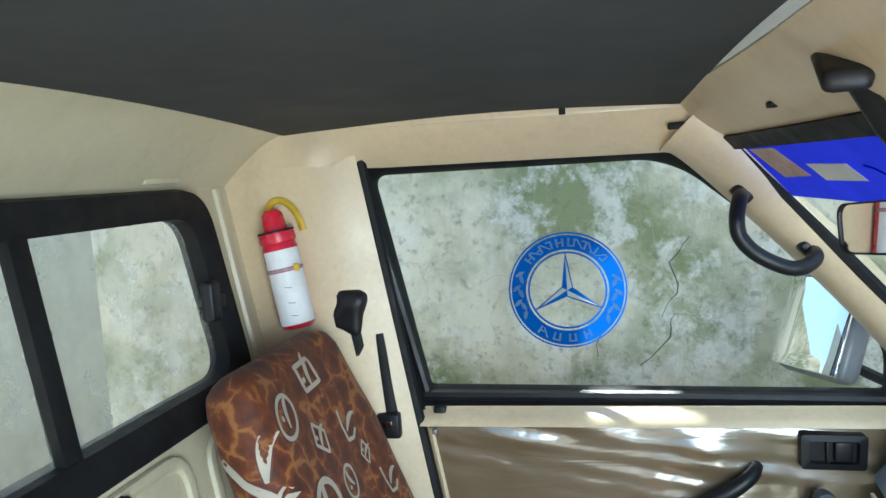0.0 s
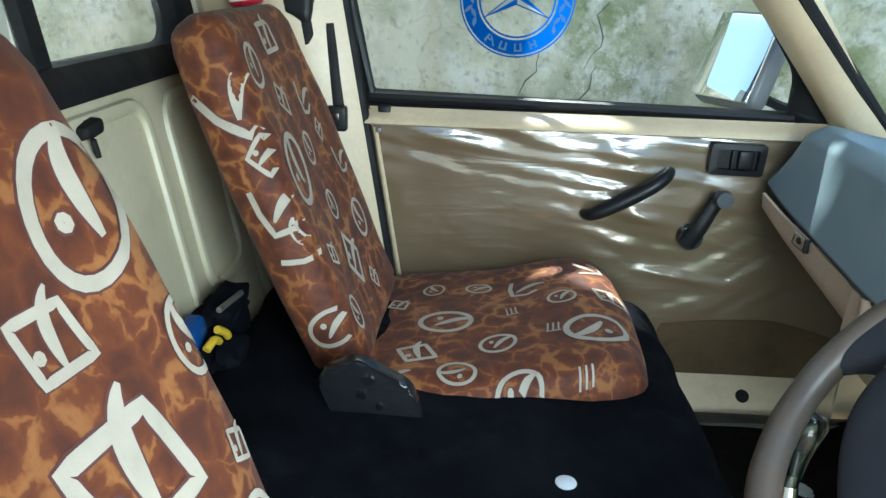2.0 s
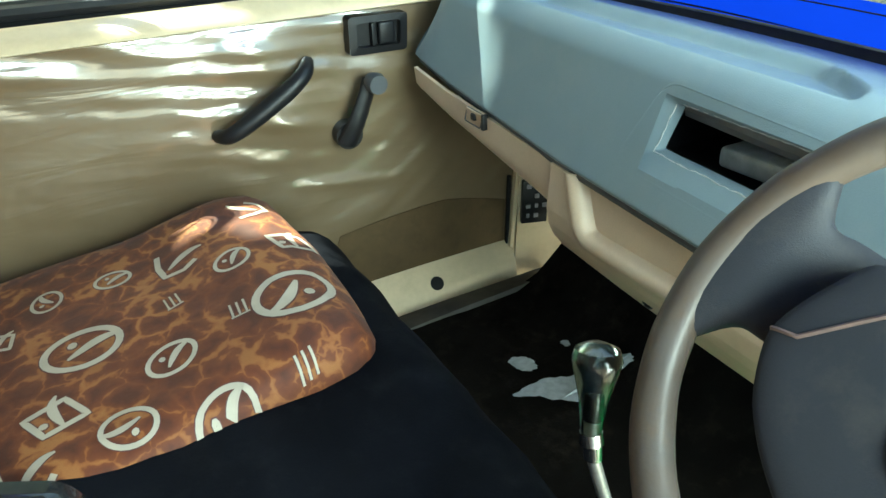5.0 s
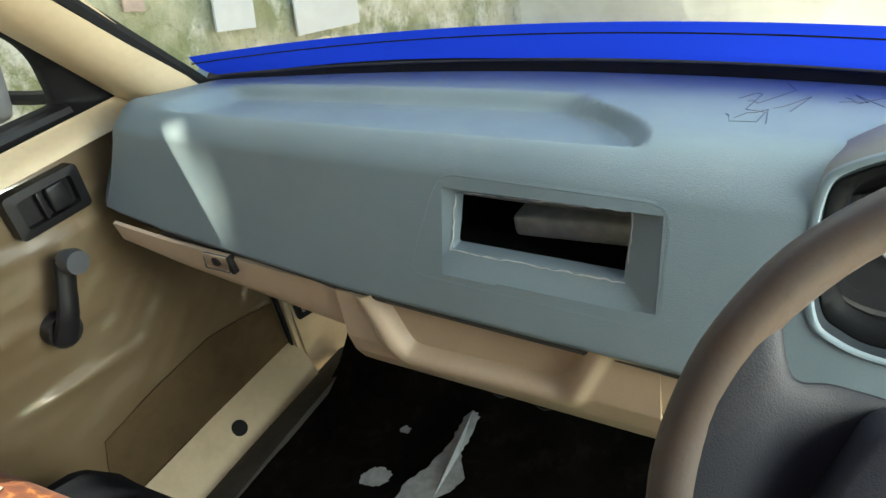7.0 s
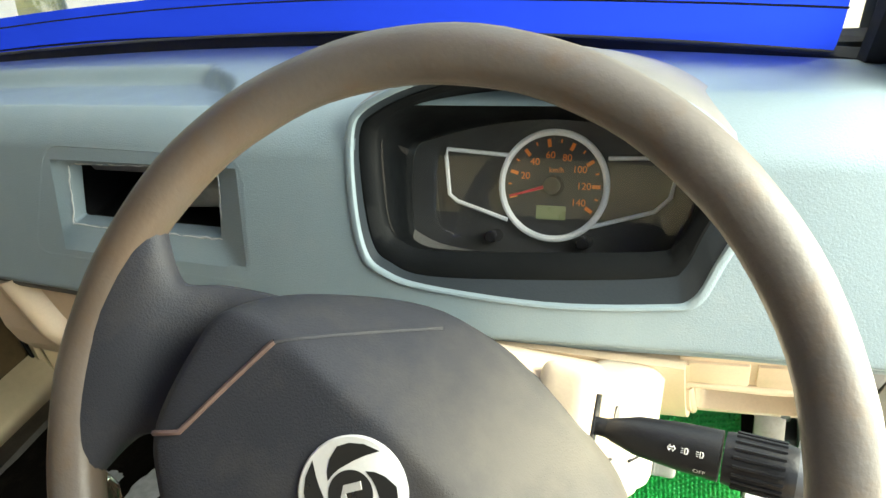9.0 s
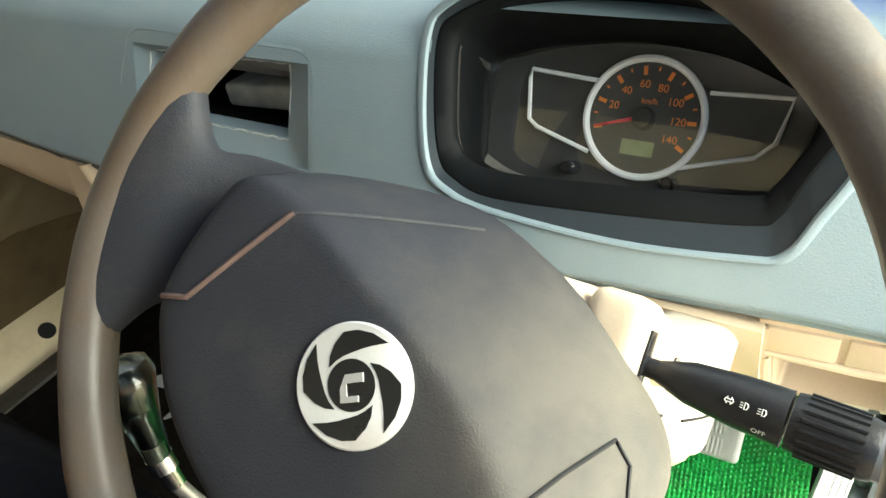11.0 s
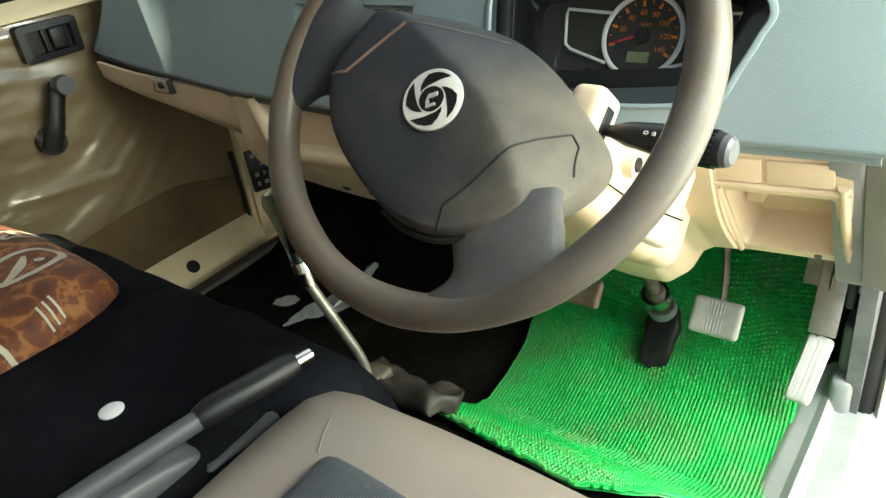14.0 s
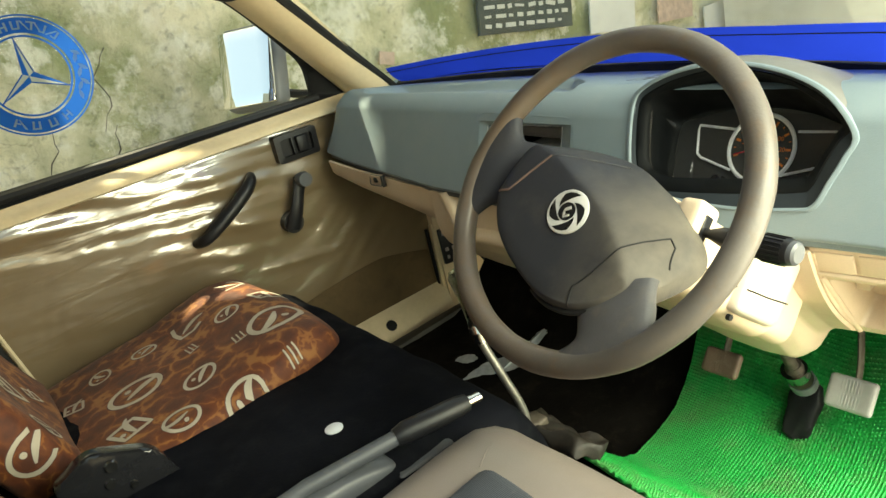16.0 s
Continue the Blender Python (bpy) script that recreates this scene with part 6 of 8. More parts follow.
def spoke(edge0, edge1, depth=0.012, lift=-0.004):
    """A spoke between two lines of points (hub side to rim)."""
    e0 = spline([(a, b, 0) for a, b in edge0], 6)
    e1 = spline([(a, b, 0) for a, b in edge1], 6)
    n = len(e0)
    rows = []
    for k in range(n):
        s = k / (n - 1)
        sec = []
        for j in range(20):
            q = 2 * math.pi * j / 20
            t = 0.5 - 0.5 * math.copysign(abs(math.cos(q)) ** 0.55, math.cos(q))
            p = e0[k].lerp(e1[k], t)
            p *= 1 + ((e0[k].length * (1 - t) + e1[k].length * t) / p.length - 1) * max(0.0, (s - 0.4) / 0.6)
            h = depth * math.copysign(abs(math.sin(q)) ** 0.7, math.sin(q)) + lift * (1 - s) - 0.020 * (1 - s) ** 2
            w = s * s * (3 - 2 * s)
            sec.append(wp(p.x, p.y, h).lerp(rp(p.x * 0.953, p.y * 0.953, h), w))
        rows.append(sec)
    return loops(rows, cap_first=True, cap_last=True)


part("spoke", spoke([(0.036, -0.104), (0.050, -0.132), (0.050, -0.158), (0.012, -0.188)], [(0.116, -0.066), (0.130, -0.096), (0.138, -0.122), (0.170, -0.092)], 0.0125, -0.008), SPOKE_VINYL, whl)
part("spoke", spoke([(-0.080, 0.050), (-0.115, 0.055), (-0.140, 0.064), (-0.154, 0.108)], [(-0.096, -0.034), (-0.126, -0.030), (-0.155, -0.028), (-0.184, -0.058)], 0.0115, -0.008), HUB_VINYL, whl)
# rim of the pad's foot and edge of its flat top: right, up, towards the driver
HUB = [(-0.104, -0.050, -0.012), (-0.112, -0.022, -0.010), (-0.101, 0.020, -0.010), (-0.088, 0.046, -0.012), (-0.045, 0.058, -0.032), (-0.002, 0.059, -0.060), (0.040, 0.040, -0.072), (0.075, 0.014, -0.076), (0.100, -0.008, -0.076), (0.112, -0.030, -0.072), (0.112, -0.056, -0.058), (0.106, -0.086, -0.030), (0.085, -0.110, -0.016), (0.047, -0.128, -0.012), (0.000, -0.126, -0.012), (-0.048, -0.105, -0.012), (-0.085, -0.078, -0.012)]
TOP = [(-0.096, -0.047), (-0.103, -0.022), (-0.093, 0.016), (-0.079, 0.037), (-0.044, 0.030), (-0.012, 0.014), (0.020, -0.002), (0.046, -0.019), (0.064, -0.036), (0.080, -0.054), (0.092, -0.073), (0.098, -0.086), (0.081, -0.102), (0.045, -0.120), (0.000, -0.118), (-0.045, -0.098), (-0.078, -0.073)]
foot = spline(HUB, 5, True)
top_ = [(p.x, p.y) for p in spline([(a, b, 0) for a, b in TOP], 5, True)]
TOPC = (0.003, -0.030)


def hub_top(a, b):
    """Height of the pad's flat top, which falls to the driver's right."""
    return 0.0105 - 0.17 * (a - 0.003)


def pad_row(t, lift):
    """t 0 at the foot, 1 at the edge of the top."""
    out = []
    for f, (a, b) in zip(foot, top_):
        x, y, d = f.x + (a - f.x) * t, f.y + (b - f.y) * t, f.z + (hub_top(a, b) - f.z) * t
        out.append(wp(x, y, d + lift))
    return out


rows = [[wp(f.x * 0.96, f.y * 0.96 - 0.001, f.z - 0.030) for f in foot], pad_row(0, 0), pad_row(0.06, 0.003), pad_row(0.35, 0.004), pad_row(0.65, 0.003), pad_row(0.88, 0.0005), pad_row(0.97, -0.0012)]
for f in (0.96, 0.88, 0.76, 0.6, 0.45, 0.3, 0.15):
    rows.append([wp(TOPC[0] + (a - TOPC[0]) * f, TOPC[1] + (b - TOPC[1]) * f, hub_top(TOPC[0] + (a - TOPC[0]) * f, 0) - (0.0012 if f > 0.95 else 0)) for a, b in top_])
bm = loops(rows, cap_first=True)
v0 = bm.verts.new(wp(*TOPC, hub_top(*TOPC)))
last = list(bm.verts)[-1 - len(top_):-1]
for i in range(len(top_)):
    bm.faces.new([last[i], last[(i + 1) % len(top_)], v0])
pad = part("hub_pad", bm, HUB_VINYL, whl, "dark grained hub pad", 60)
t_ = bmesh.new()
t_.from_mesh(pad.data)
pad_tree = BVHTree.FromBMesh(t_)
t_.free()


def on_pad(a, b, lift):
    hit = pad_tree.ray_cast(wp(a, b, 0.12), AX, 0.4)
    return (hit[0] if hit[0] is not None else wp(a, b, hub_top(a, b))) + WN * lift


def dense(pts, n=8):
    return [(a + (c - a) * i / n, b + (d - b) * i / n) for (a, b), (c, d) in zip(pts[:-1], pts[1:]) for i in range(n)] + [pts[-1]]


seam = [(-0.108, -0.028), (-0.088, -0.023), (-0.069, 0.003), (-0.050, 0.028)]
part("seam", tube([on_pad(a, b, 0.0003) for a, b in dense(seam)], 0.0015, 6), SEAM_BROWN, pad, "worn reddish seam of the pad")
seam = [(-0.050, 0.028), (-0.022, 0.040), (0.004, 0.050)]
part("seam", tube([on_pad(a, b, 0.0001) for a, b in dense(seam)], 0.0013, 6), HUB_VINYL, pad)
seam = [(0.047, -0.124), (0.046, -0.104), (0.060, -0.084), (0.074, -0.058), (0.084, -0.034), (0.092, -0.018), (0.100, -0.026), (0.108, -0.050)]
part("seam", tube([on_pad(a, b, 0.0002) for a, b in dense(seam)], 0.0010, 6), RUBBER, pad)

groove = spline([(0.108, -0.078, -0.030), (0.097, -0.099, -0.018), (0.075, -0.1165, -0.010), (0.047, -0.1295, -0.006), (0.010, -0.1295, -0.006), (-0.020, -0.120, -0.008)], 6)
part("groove", tube([wp(p.x, p.y, p.z) for p in groove], 0.0026, 8), RUBBER, pad, "dark groove between pad and spoke")

# badge: silver ring with curved blades round a dark middle
BC = (0.003, -0.030)
BR = 0.0255


def bd(a, b, d=0.0):
    return wp(BC[0] + a, BC[1] + b, hub_top(BC[0] + a, 0) + 0.0006 + d)


bm = loops([[bd(BR * k * math.cos(2 * math.pi * i / 48), BR * k * math.sin(2 * math.pi * i / 48), d) for i in range(48)] for k, d in ((1.0, -0.003), (1.0, 0.0008), (0.965, 0.0016))], cap_last=True)
badge = part("badge", bm, SILVER, whl, "round satin silver badge with dark openings")


def bpol(r, deg, d=0.0):
    return bd(BR * r * math.cos(radians(deg)), BR * r * math.sin(radians(deg)), d)


# four curved dark openings that sweep out from the middle to the ring
for turn in (26, 124, 212, 300):
    outer = [(0.47, 42), (0.58, 27), (0.70, 12), (0.84, -4), (0.865, -20), (0.88, -38), (0.90, -58)]
    inner = [(0.47, 42), (0.46, 22), (0.47, 4), (0.50, -14), (0.58, -30), (0.70, -44), (0.90, -58)]
    bm = bmesh.new()
    va = [bm.verts.new(bpol(r, a + turn, 0.0019)) for r, a in outer]
    vb = [va[0]] + [bm.verts.new(bpol(r, a + turn, 0.0019)) for r, a in inner[1:-1]] + [va[-1]]
    bm.faces.new([va[0], va[1], vb[1]])
    for k in range(1, 5):
        bm.faces.new([va[k], va[k + 1], vb[k + 1], vb[k]])
    bm.faces.new([va[5], va[6], vb[5]])
    part("opening", bm, BADGE_BLACK, badge, smooth=0)
bm = bmesh.new()
bm.faces.new([bm.verts.new(bpol(0.41, 9 * k, 0.0019)) for k in range(40)])
part("middle", bm, BADGE_BLACK, badge, smooth=0)
BM_ = Matrix((WU, WV, WN)).transposed() @ Matrix.Rotation(radians(26), 3, "Z")
ba, bb = BM_ @ Vector((1, 0, 0)), BM_ @ Vector((0, 1, 0))
bm = box(bd(0, 0, 0.0022) + bb * 0.0026, (0.0125, 0.0036, 0.0008), 0.0, BM_)
box(bd(0, 0, 0.0022) - ba * 0.0035 - bb * 0.0022, (0.0032, 0.0090, 0.0008), 0.0, BM_, bm=bm)
box(bd(0, 0, 0.0022) - bb * 0.0056, (0.0070, 0.0024, 0.0008), 0.0, BM_, bm=bm)
part("badge_bar", bm, SILVER, badge)

# light stalk
stk = thing("light_stalk", cp(0.085, 0.06, 0.012), "black light switch stalk with white symbols", "stalk")
S0, S1 = Vector((0.393, 0.170, 0.538)), Vector((0.383, 0.064, 0.537))
sdv = (S1 - S0).normalized()
K = 0.80
part("stem", tube([S0 - sdv * 0.012, S0, S0 + sdv * 0.010], [0.005, 0.005, 0.0055], 12), BLACK_PLASTIC, stk)
part("body", tube([S0 + sdv * h * K for h in (0.010, 0.03, 0.06, 0.085)], [0.0055, 0.0105, 0.0128, 0.0135], 20), BLACK_PLASTIC, stk)
kn_ = part("knurled_end", tube([S0 + sdv * h * K for h in (0.087, 0.092, 0.125, 0.130)], [0.0134, 0.0140, 0.0140, 0.0130], 20), BLACK_PLASTIC, stk)
s1 = sdv.cross(Vector((0, 0, 1))).normalized()
s2 = s1.cross(sdv)
for k in range(20):
    a = 2 * math.pi * k / 20
    d = s1 * math.cos(a) + s2 * math.sin(a)
    part("ridge", tube([S0 + sdv * 0.093 * K + d * 0.0142, S0 + sdv * 0.123 * K + d * 0.0142], 0.0009, 5), BLACK_PLASTIC, kn_)
part("end_cap", tube([S0 + sdv * h * K for h in (0.129, 0.136, 0.139)], [0.0126, 0.0118, 0.0090], 18), SLATE, stk)
fwd = (-s1 * 0.75 + s2 * 0.66).normalized() if (-s1).x < 0 else (s1 * 0.75 + s2 * 0.66).normalized()
side = sdv.cross(fwd)
up_ = -side if side.z < 0 else side
# pair of arrows, then two lamp signs
SIGNS = (((0.0530, 0.0), (0.0545, 0.0016), (0.0545, 0.0006), (0.0565, 0.0006), (0.0565, 0.0016), (0.0580, 0.0), (0.0565, -0.0016), (0.0565, -0.0006), (0.0545, -0.0006), (0.0545, -0.0016)),
         ((0.0640, 0.0016), (0.0655, 0.0013), (0.0660, 0.0), (0.0655, -0.0013), (0.0640, -0.0016)), ((0.0735, 0.0016), (0.0750, 0.0013), (0.0755, 0.0), (0.0750, -0.0013), (0.0735, -0.0016)))


def on_stalk(h, o):
    return S0 + sdv * h * K + fwd * 0.0131 + up_ * o


for outline in SIGNS:
    sign = part("symbol", tube([on_stalk(*q) for q in outline], 0.00026, 4, True), MARK_WHITE, stk)
    if len(outline) == 5:
        for o in (-0.0011, 0.0, 0.0011):
            part("ray", tube([on_stalk(outline[0][0] - 0.0008, o), on_stalk(outline[0][0] - 0.0026, o)], 0.00022, 4), MARK_WHITE, sign)
text("stalk_word", "OFF", 0.0036, S0 + sdv * 0.074 * K + (fwd * 0.75 - up_ * 0.66) * 0.0138, sdv, (up_ * 0.75 + fwd * 0.66).normalized(), MARK_WHITE, stk)

# ---- engine cover and seats ----


def cover_shape(p):
    q = p.copy()
    q.z += wob(p, 6.0, 0.008) + wob(p, 19.0, 0.004)
    q.x += wob(p + Vector((4, 2, 0)), 11.0, 0.008)
    q.y += wob(p + Vector((1, 5, 0)), 11.0, 0.008)
    if p.x > 0.25:
        q.x += (0.160 - p.z) * 0.42 * (p.x - 0.25) / 0.14
    return q


bm = rbox((-0.095, 0.830, 0.124), (0.390, 0.410, 0.160), 0.055, (26, 28, 14), None, cover_shape)
cover = single("engine_cover", bm, CARPET, "black rubber-carpeted engine cover between and under the seats", "engine cover", "structure")
bm = tube([(0.079, 0.602, 0.276), (0.079, 0.602, 0.2875), (0.079, 0.602, 0.2885)], [0.0138, 0.0138, 0.0125], 24)
single("cover_plug", bm, PAPER, "round pale plug in the black engine cover", "plug")
bm = rbox((0.0, 0.200, 0.075), (0.25, 0.205, 0.13), 0.03, (10, 10, 8))
single("seat_box", bm, BLACK_PLASTIC, "dark steel box under the driver's seat", "seat box", "structure")
# rise of the floor in front of the driver's seat
bm = sheet(lambda u, v: Vector((0.28 + 0.26 * u, -0.01 + 0.50 * v, lerp(0.28 + 0.26 * u, [(0.28, 0.140), (0.34, 0.104), (0.40, 0.086), (0.44, 0.054), (0.48, 0.008), (0.54, -0.052)]))), 16, 10, -0.012)
single("floor_step", bm, FLOOR_BLACK, "dark carpeted rise of the floor before the driver's seat", "floor", "structure")


def crown(hx, hy, up, front=0.0):
    def f(p):
        q = p.copy()
        k = (1 - (p.x / hx) ** 2) * (1 - (p.y / hy) ** 2)
        if p.z > 0:
            q.z += up * k
        if front and p.x > hx * 0.55:
            q.z -= front * ((p.x - hx * 0.55) / (hx * 0.45)) ** 2
        q.z += wob(p + Vector((3, 1, 0)), 9.0, 0.004)
        q.x += wob(p + Vector((0, 7, 2)), 8.0, 0.005)
        q.y += wob(p + Vector((5, 0, 4)), 8.0, 0.005)
        return q
    return f


LEAN_ = math.atan2(0.37, 0.93)


def back_rot():
    return Matrix.Rotation(-LEAN_, 3, "Y")


def back_shape(hy, hz, taper, bolster):
    def f(p):
        q = p.copy()
        h = (p.z + hz) / (2 * hz)
        t = max(0, h - 0.55) / 0.45
        q.y *= 1 - taper * t * t - 0.06 * max(0, 0.25 - h) / 0.25
        if p.x > 0:
            q.x += bolster * (abs(p.y) / hy) ** 3 - 0.012 * (1 - (p.y / hy) ** 2) * math.sin(math.pi * h)
        q.x += wob(p + Vector((1, 2, 9)), 9.0, 0.006)
        q.y += wob(p + Vector((6, 2, 3)), 9.0, 0.006)
        return q
    return f


pseat = thing("passenger_seat", (0.0, 1.03, 0.25), "passenger seat in an orange-brown printed cloth cover with cream motifs", "seat")
def cushion_shape(p):
    q = crown(0.264, 0.268, 0.010, 0.030)(p)
    if p.y < 0:
        q.y *= 1 - 0.20 * (p.x + 0.24) / 0.48
    if p.z > 0:
        q.z -= 0.020 * min(1.0, max(0.0, (0.15 - p.x) / 0.13)) * min(1.0, p.z / 0.03)
    q.z += 0.006 * math.sin(p.x * 23 + p.y * 9) * (1 if p.z < -0.02 else 0)
    if p.x > 0.124:
        q.x -= 1.2 * (abs(p.y) / 0.268) ** 4 * (p.x - 0.124) ** 2
    return q


bm = rbox((-0.014, 1.032, 0.268), (0.264, 0.268, 0.055), 0.050, (22, 24, 12), Matrix.Rotation(radians(-6), 3, "Y"), cushion_shape)
p_cush = part("cushion", bm, CLOTH, pseat)
pb_c = Vector((-0.330, 1.046, 0.552)) - Vector((0.93, 0, 0.37)).normalized() * 0.036
bm = rbox(pb_c, (0.048, 0.214, 0.308), 0.045, (12, 22, 26), back_rot(), back_shape(0.214, 0.308, 0.18, 0.006))
p_back = part("backrest", bm, CLOTH, pseat)
bm = slab(rounded([(-0.275, 0.345), (-0.215, 0.375), (-0.135, 0.335), (-0.105, 0.250), (-0.235, 0.238)], 0.02, 4), lambda a, b, d: Vector((a, 0.752 - d, b)), 0.022, 0.006)
hinge = part("recliner_cover", bm, GLOSS_BLACK, pseat, "black recliner cover")
for x, z, r in ((-0.205, 0.318, 0.008), (-0.195, 0.342, 0.010), (-0.178, 0.300, 0.006)):
    part("bolt", tube([(x, 0.731, z), (x, 0.725, z)], [r, r * 0.8], 10), CHROME, hinge)
part("seat_rail", box((-0.06, 0.765, 0.222), (0.42, 0.03, 0.03), 0.006), BLACK_PLASTIC, pseat)
# Black block put in for the shadow below the recliner.
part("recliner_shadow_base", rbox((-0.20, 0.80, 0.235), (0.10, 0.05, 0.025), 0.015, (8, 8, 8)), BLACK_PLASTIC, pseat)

dseat = thing("driver_seat", (0.0, 0.195, 0.2), "driver's seat with taupe vinyl cushion and printed cloth back cover", "seat")
bm = rbox((0.008, 0.199, 0.238), (0.242, 0.224, 0.070), 0.060, (24, 24, 14), Matrix.Rotation(radians(-4), 3, "Y"), crown(0.242, 0.224, 0.006, 0.020))
d_cush = part("cushion", bm, TAUPE, dseat, "taupe grained vinyl cushion")
bm = rbox((-0.058, 0.186, 0.296), (0.195, 0.124, 0.026), 0.016, (16, 14, 8), Matrix.Rotation(radians(-3), 3, "Y"), crown(0.195, 0.128, 0.006))
part("centre_panel", bm, KNIT, dseat, "dark blue-grey knitted centre panel")
db_c = Vector((-0.312, 0.200, 0.590)) - Vector((0.93, 0, 0.37)).normalized() * 0.062
bm = rbox(db_c, (0.066, 0.232, 0.300), 0.060, (12, 22, 26), back_rot(), back_shape(0.232, 0.300, 0.10, 0.012))
d_back = part("backrest", bm, CLOTH, dseat, "backrest in printed cloth cover")


def top_of(ob):
    me = ob.data
    t = bmesh.new()
    t.from_mesh(me)
    tree = BVHTree.FromBMesh(t)
    t.free()
    return tree


TREES = {"pc": top_of(p_cush), "pb": top_of(p_back), "db": top_of(d_back), "dc": top_of(d_cush)}


def project(tree, p, n, lift=0.0012):
    hit = tree.ray_cast(p + n * 0.12, -n, 0.30)
    if hit[0] is None:
        return None
    nn = hit[1] if hit[1].dot(n) > 0 else -hit[1]
    return hit[0] + nn * lift


def band(bm, tree, n, pts, w, closed, lift=0.0012):
    """A painted line of that width along pts, laid on the cloth."""
    m = len(pts)
    prev = None
    first = None
    for i in range(m):
        a = pts[i - 1] if closed or i > 0 else pts[i]
        b = pts[(i + 1) % m] if closed or i < m - 1 else pts[i]
        t = (b - a).normalized()
        s = t.cross(n).normalized()
        wi = w(i / (m - 1)) if callable(w) else w
        p0, p1 = project(tree, pts[i] + s * wi / 2, n, lift), project(tree, pts[i] - s * wi / 2, n, lift)
        if p0 is None or p1 is None:
            prev = None
            continue
        cur = (bm.verts.new(p0), bm.verts.new(p1))
        if prev:
            bm.faces.new([prev[0], cur[0], cur[1], prev[1]])
        prev = cur
        first = first or cur
    if closed and prev and first and prev is not first:
        bm.faces.new([prev[0], first[0], first[1], prev[1]])


def resample(pts, step, closed):
    out = []
    m = len(pts)
    for i in range(m if closed else m - 1):
        a, b = pts[i], pts[(i + 1) % m]
        k = max(1, int((b - a).length / step))
        out += [a.lerp(b, j / k) for j in range(k)]
    if not closed:
        out.append(pts[-1])
    return out


def motif(bms, tree, at, n, right, kind, size, turn):
    """One printed sign: ring, kite or bars, crossed by a leaf."""
    n = Vector(n).normalized()
    a = Vector(right)
    a = (a - n * a.dot(n)).normalized()
    b = n.cross(a)
    c, s = math.cos(radians(turn)), math.sin(radians(turn))
    ax, bx = a * c + b * s, b * c - a * s
    at = Vector(at)

    def P(x, y):
        return at + ax * x * size + bx * y * size

    light, dark = bms
    edge = max(0.0022, size * 0.075)

    def draw(pts, w, closed):
        band(light, tree, n, pts, w, closed, 0.0013)
        wide = (lambda t: w(t) + edge) if callable(w) else w + edge
        band(dark, tree, n, pts, wide, closed, 0.0006)

    wl = size * 0.21
    if kind == 0:
        draw([P(math.cos(q), 0.82 * math.sin(q)) for q in [2 * math.pi * i / 26 for i in range(26)]], wl, True)
    elif kind == 1:
        draw(resample([P(-0.72, 0.15), P(0.08, 1.0), P(0.78, -0.10), P(0.0, -1.0)], size * 0.16, True), wl, True)
    elif kind == 2:
        for k in (-0.45, 0.0, 0.45):
            draw(resample([P(k, -0.7), P(k + 0.1, 0.75)], size * 0.25, False), size * 0.15, False)
        draw(resample([P(-0.6, -0.75), P(0.65, -0.75)], size * 0.25, False), size * 0.15, False)
        return
    else:
        draw(resample([P(-0.55, 0.9), P(-0.65, 0.1), P(-0.55, -0.75), P(0.1, -0.85), P(0.6, -0.5)], size * 0.2, False), wl, False)
    leaf = [P(-0.35 + 1.35 * t, -0.35 + 0.62 * math.sin(t * math.pi * 0.62)) for t in [i / 11 for i in range(12)]]
    draw(leaf, lambda t: size * (0.02 + 0.30 * math.sin(math.pi * (0.06 + 0.90 * t)) ** 0.8), False)
    if kind in (0, 1):
        draw([P(-0.28 + 0.07 * math.cos(q), 0.28 + 0.09 * math.sin(q)) for q in [2 * math.pi * i / 8 for i in range(8)]], size * 0.13, True)


def print_on(ob_parent, tree, rows, n, right):
    for x, y, z, kind, size, turn in rows:
        light, dark = bmesh.new(), bmesh.new()
        motif((light, dark), tree, (x, y, z), n, right, kind, size, turn)
        if not light.faces:
            continue
        m = part("printed_motif", light, MOTIF, ob_parent, "cream printed motif")
        if dark.faces:
            part("printed_outline", dark, MOTIF_DARK, m, "dark printed outline")


UP = (0, 0, 1)
FR_ = (0.93, 0, 0.37)
SD = (0, -1, 0)
# passenger cushion
print_on(p_cush, TREES["pc"], [(-0.100, 1.006, 0.31, 0, 0.046, -10), (-0.142, 0.897, 0.31, 1, 0.036, 70), (-0.007, 0.916, 0.31, 0, 0.030, 20), (0.017, 1.026, 0.31, 2, 0.018, 10), (0.044, 1.123, 0.31, 3, 0.040, 0),
                              (0.110, 1.059, 0.31, 0, 0.026, 30), (0.157, 0.936, 0.31, 0, 0.052, 200), (0.201, 1.075, 0.31, 1, 0.036, 60), (0.085, 0.946, 0.31, 2, 0.020, 0)], UP, (1, 0, 0))
print_on(p_cush, TREES["pc"], [(-0.072, 0.837, 0.31, 0, 0.030, 160), (0.027, 0.800, 0.30, 0, 0.036, 30), (-0.177, 0.827, 0.30, 3, 0.035, 20), (-0.195, 1.094, 0.31, 1, 0.026, 30), (-0.043, 1.146, 0.31, 0, 0.024, 0),
                              (0.128, 0.812, 0.30, 2, 0.022, 10), (-0.131, 1.150, 0.31, 0, 0.024, 90), (0.17, 1.20, 0.31, 3, 0.034, 120)], UP, (1, 0, 0))
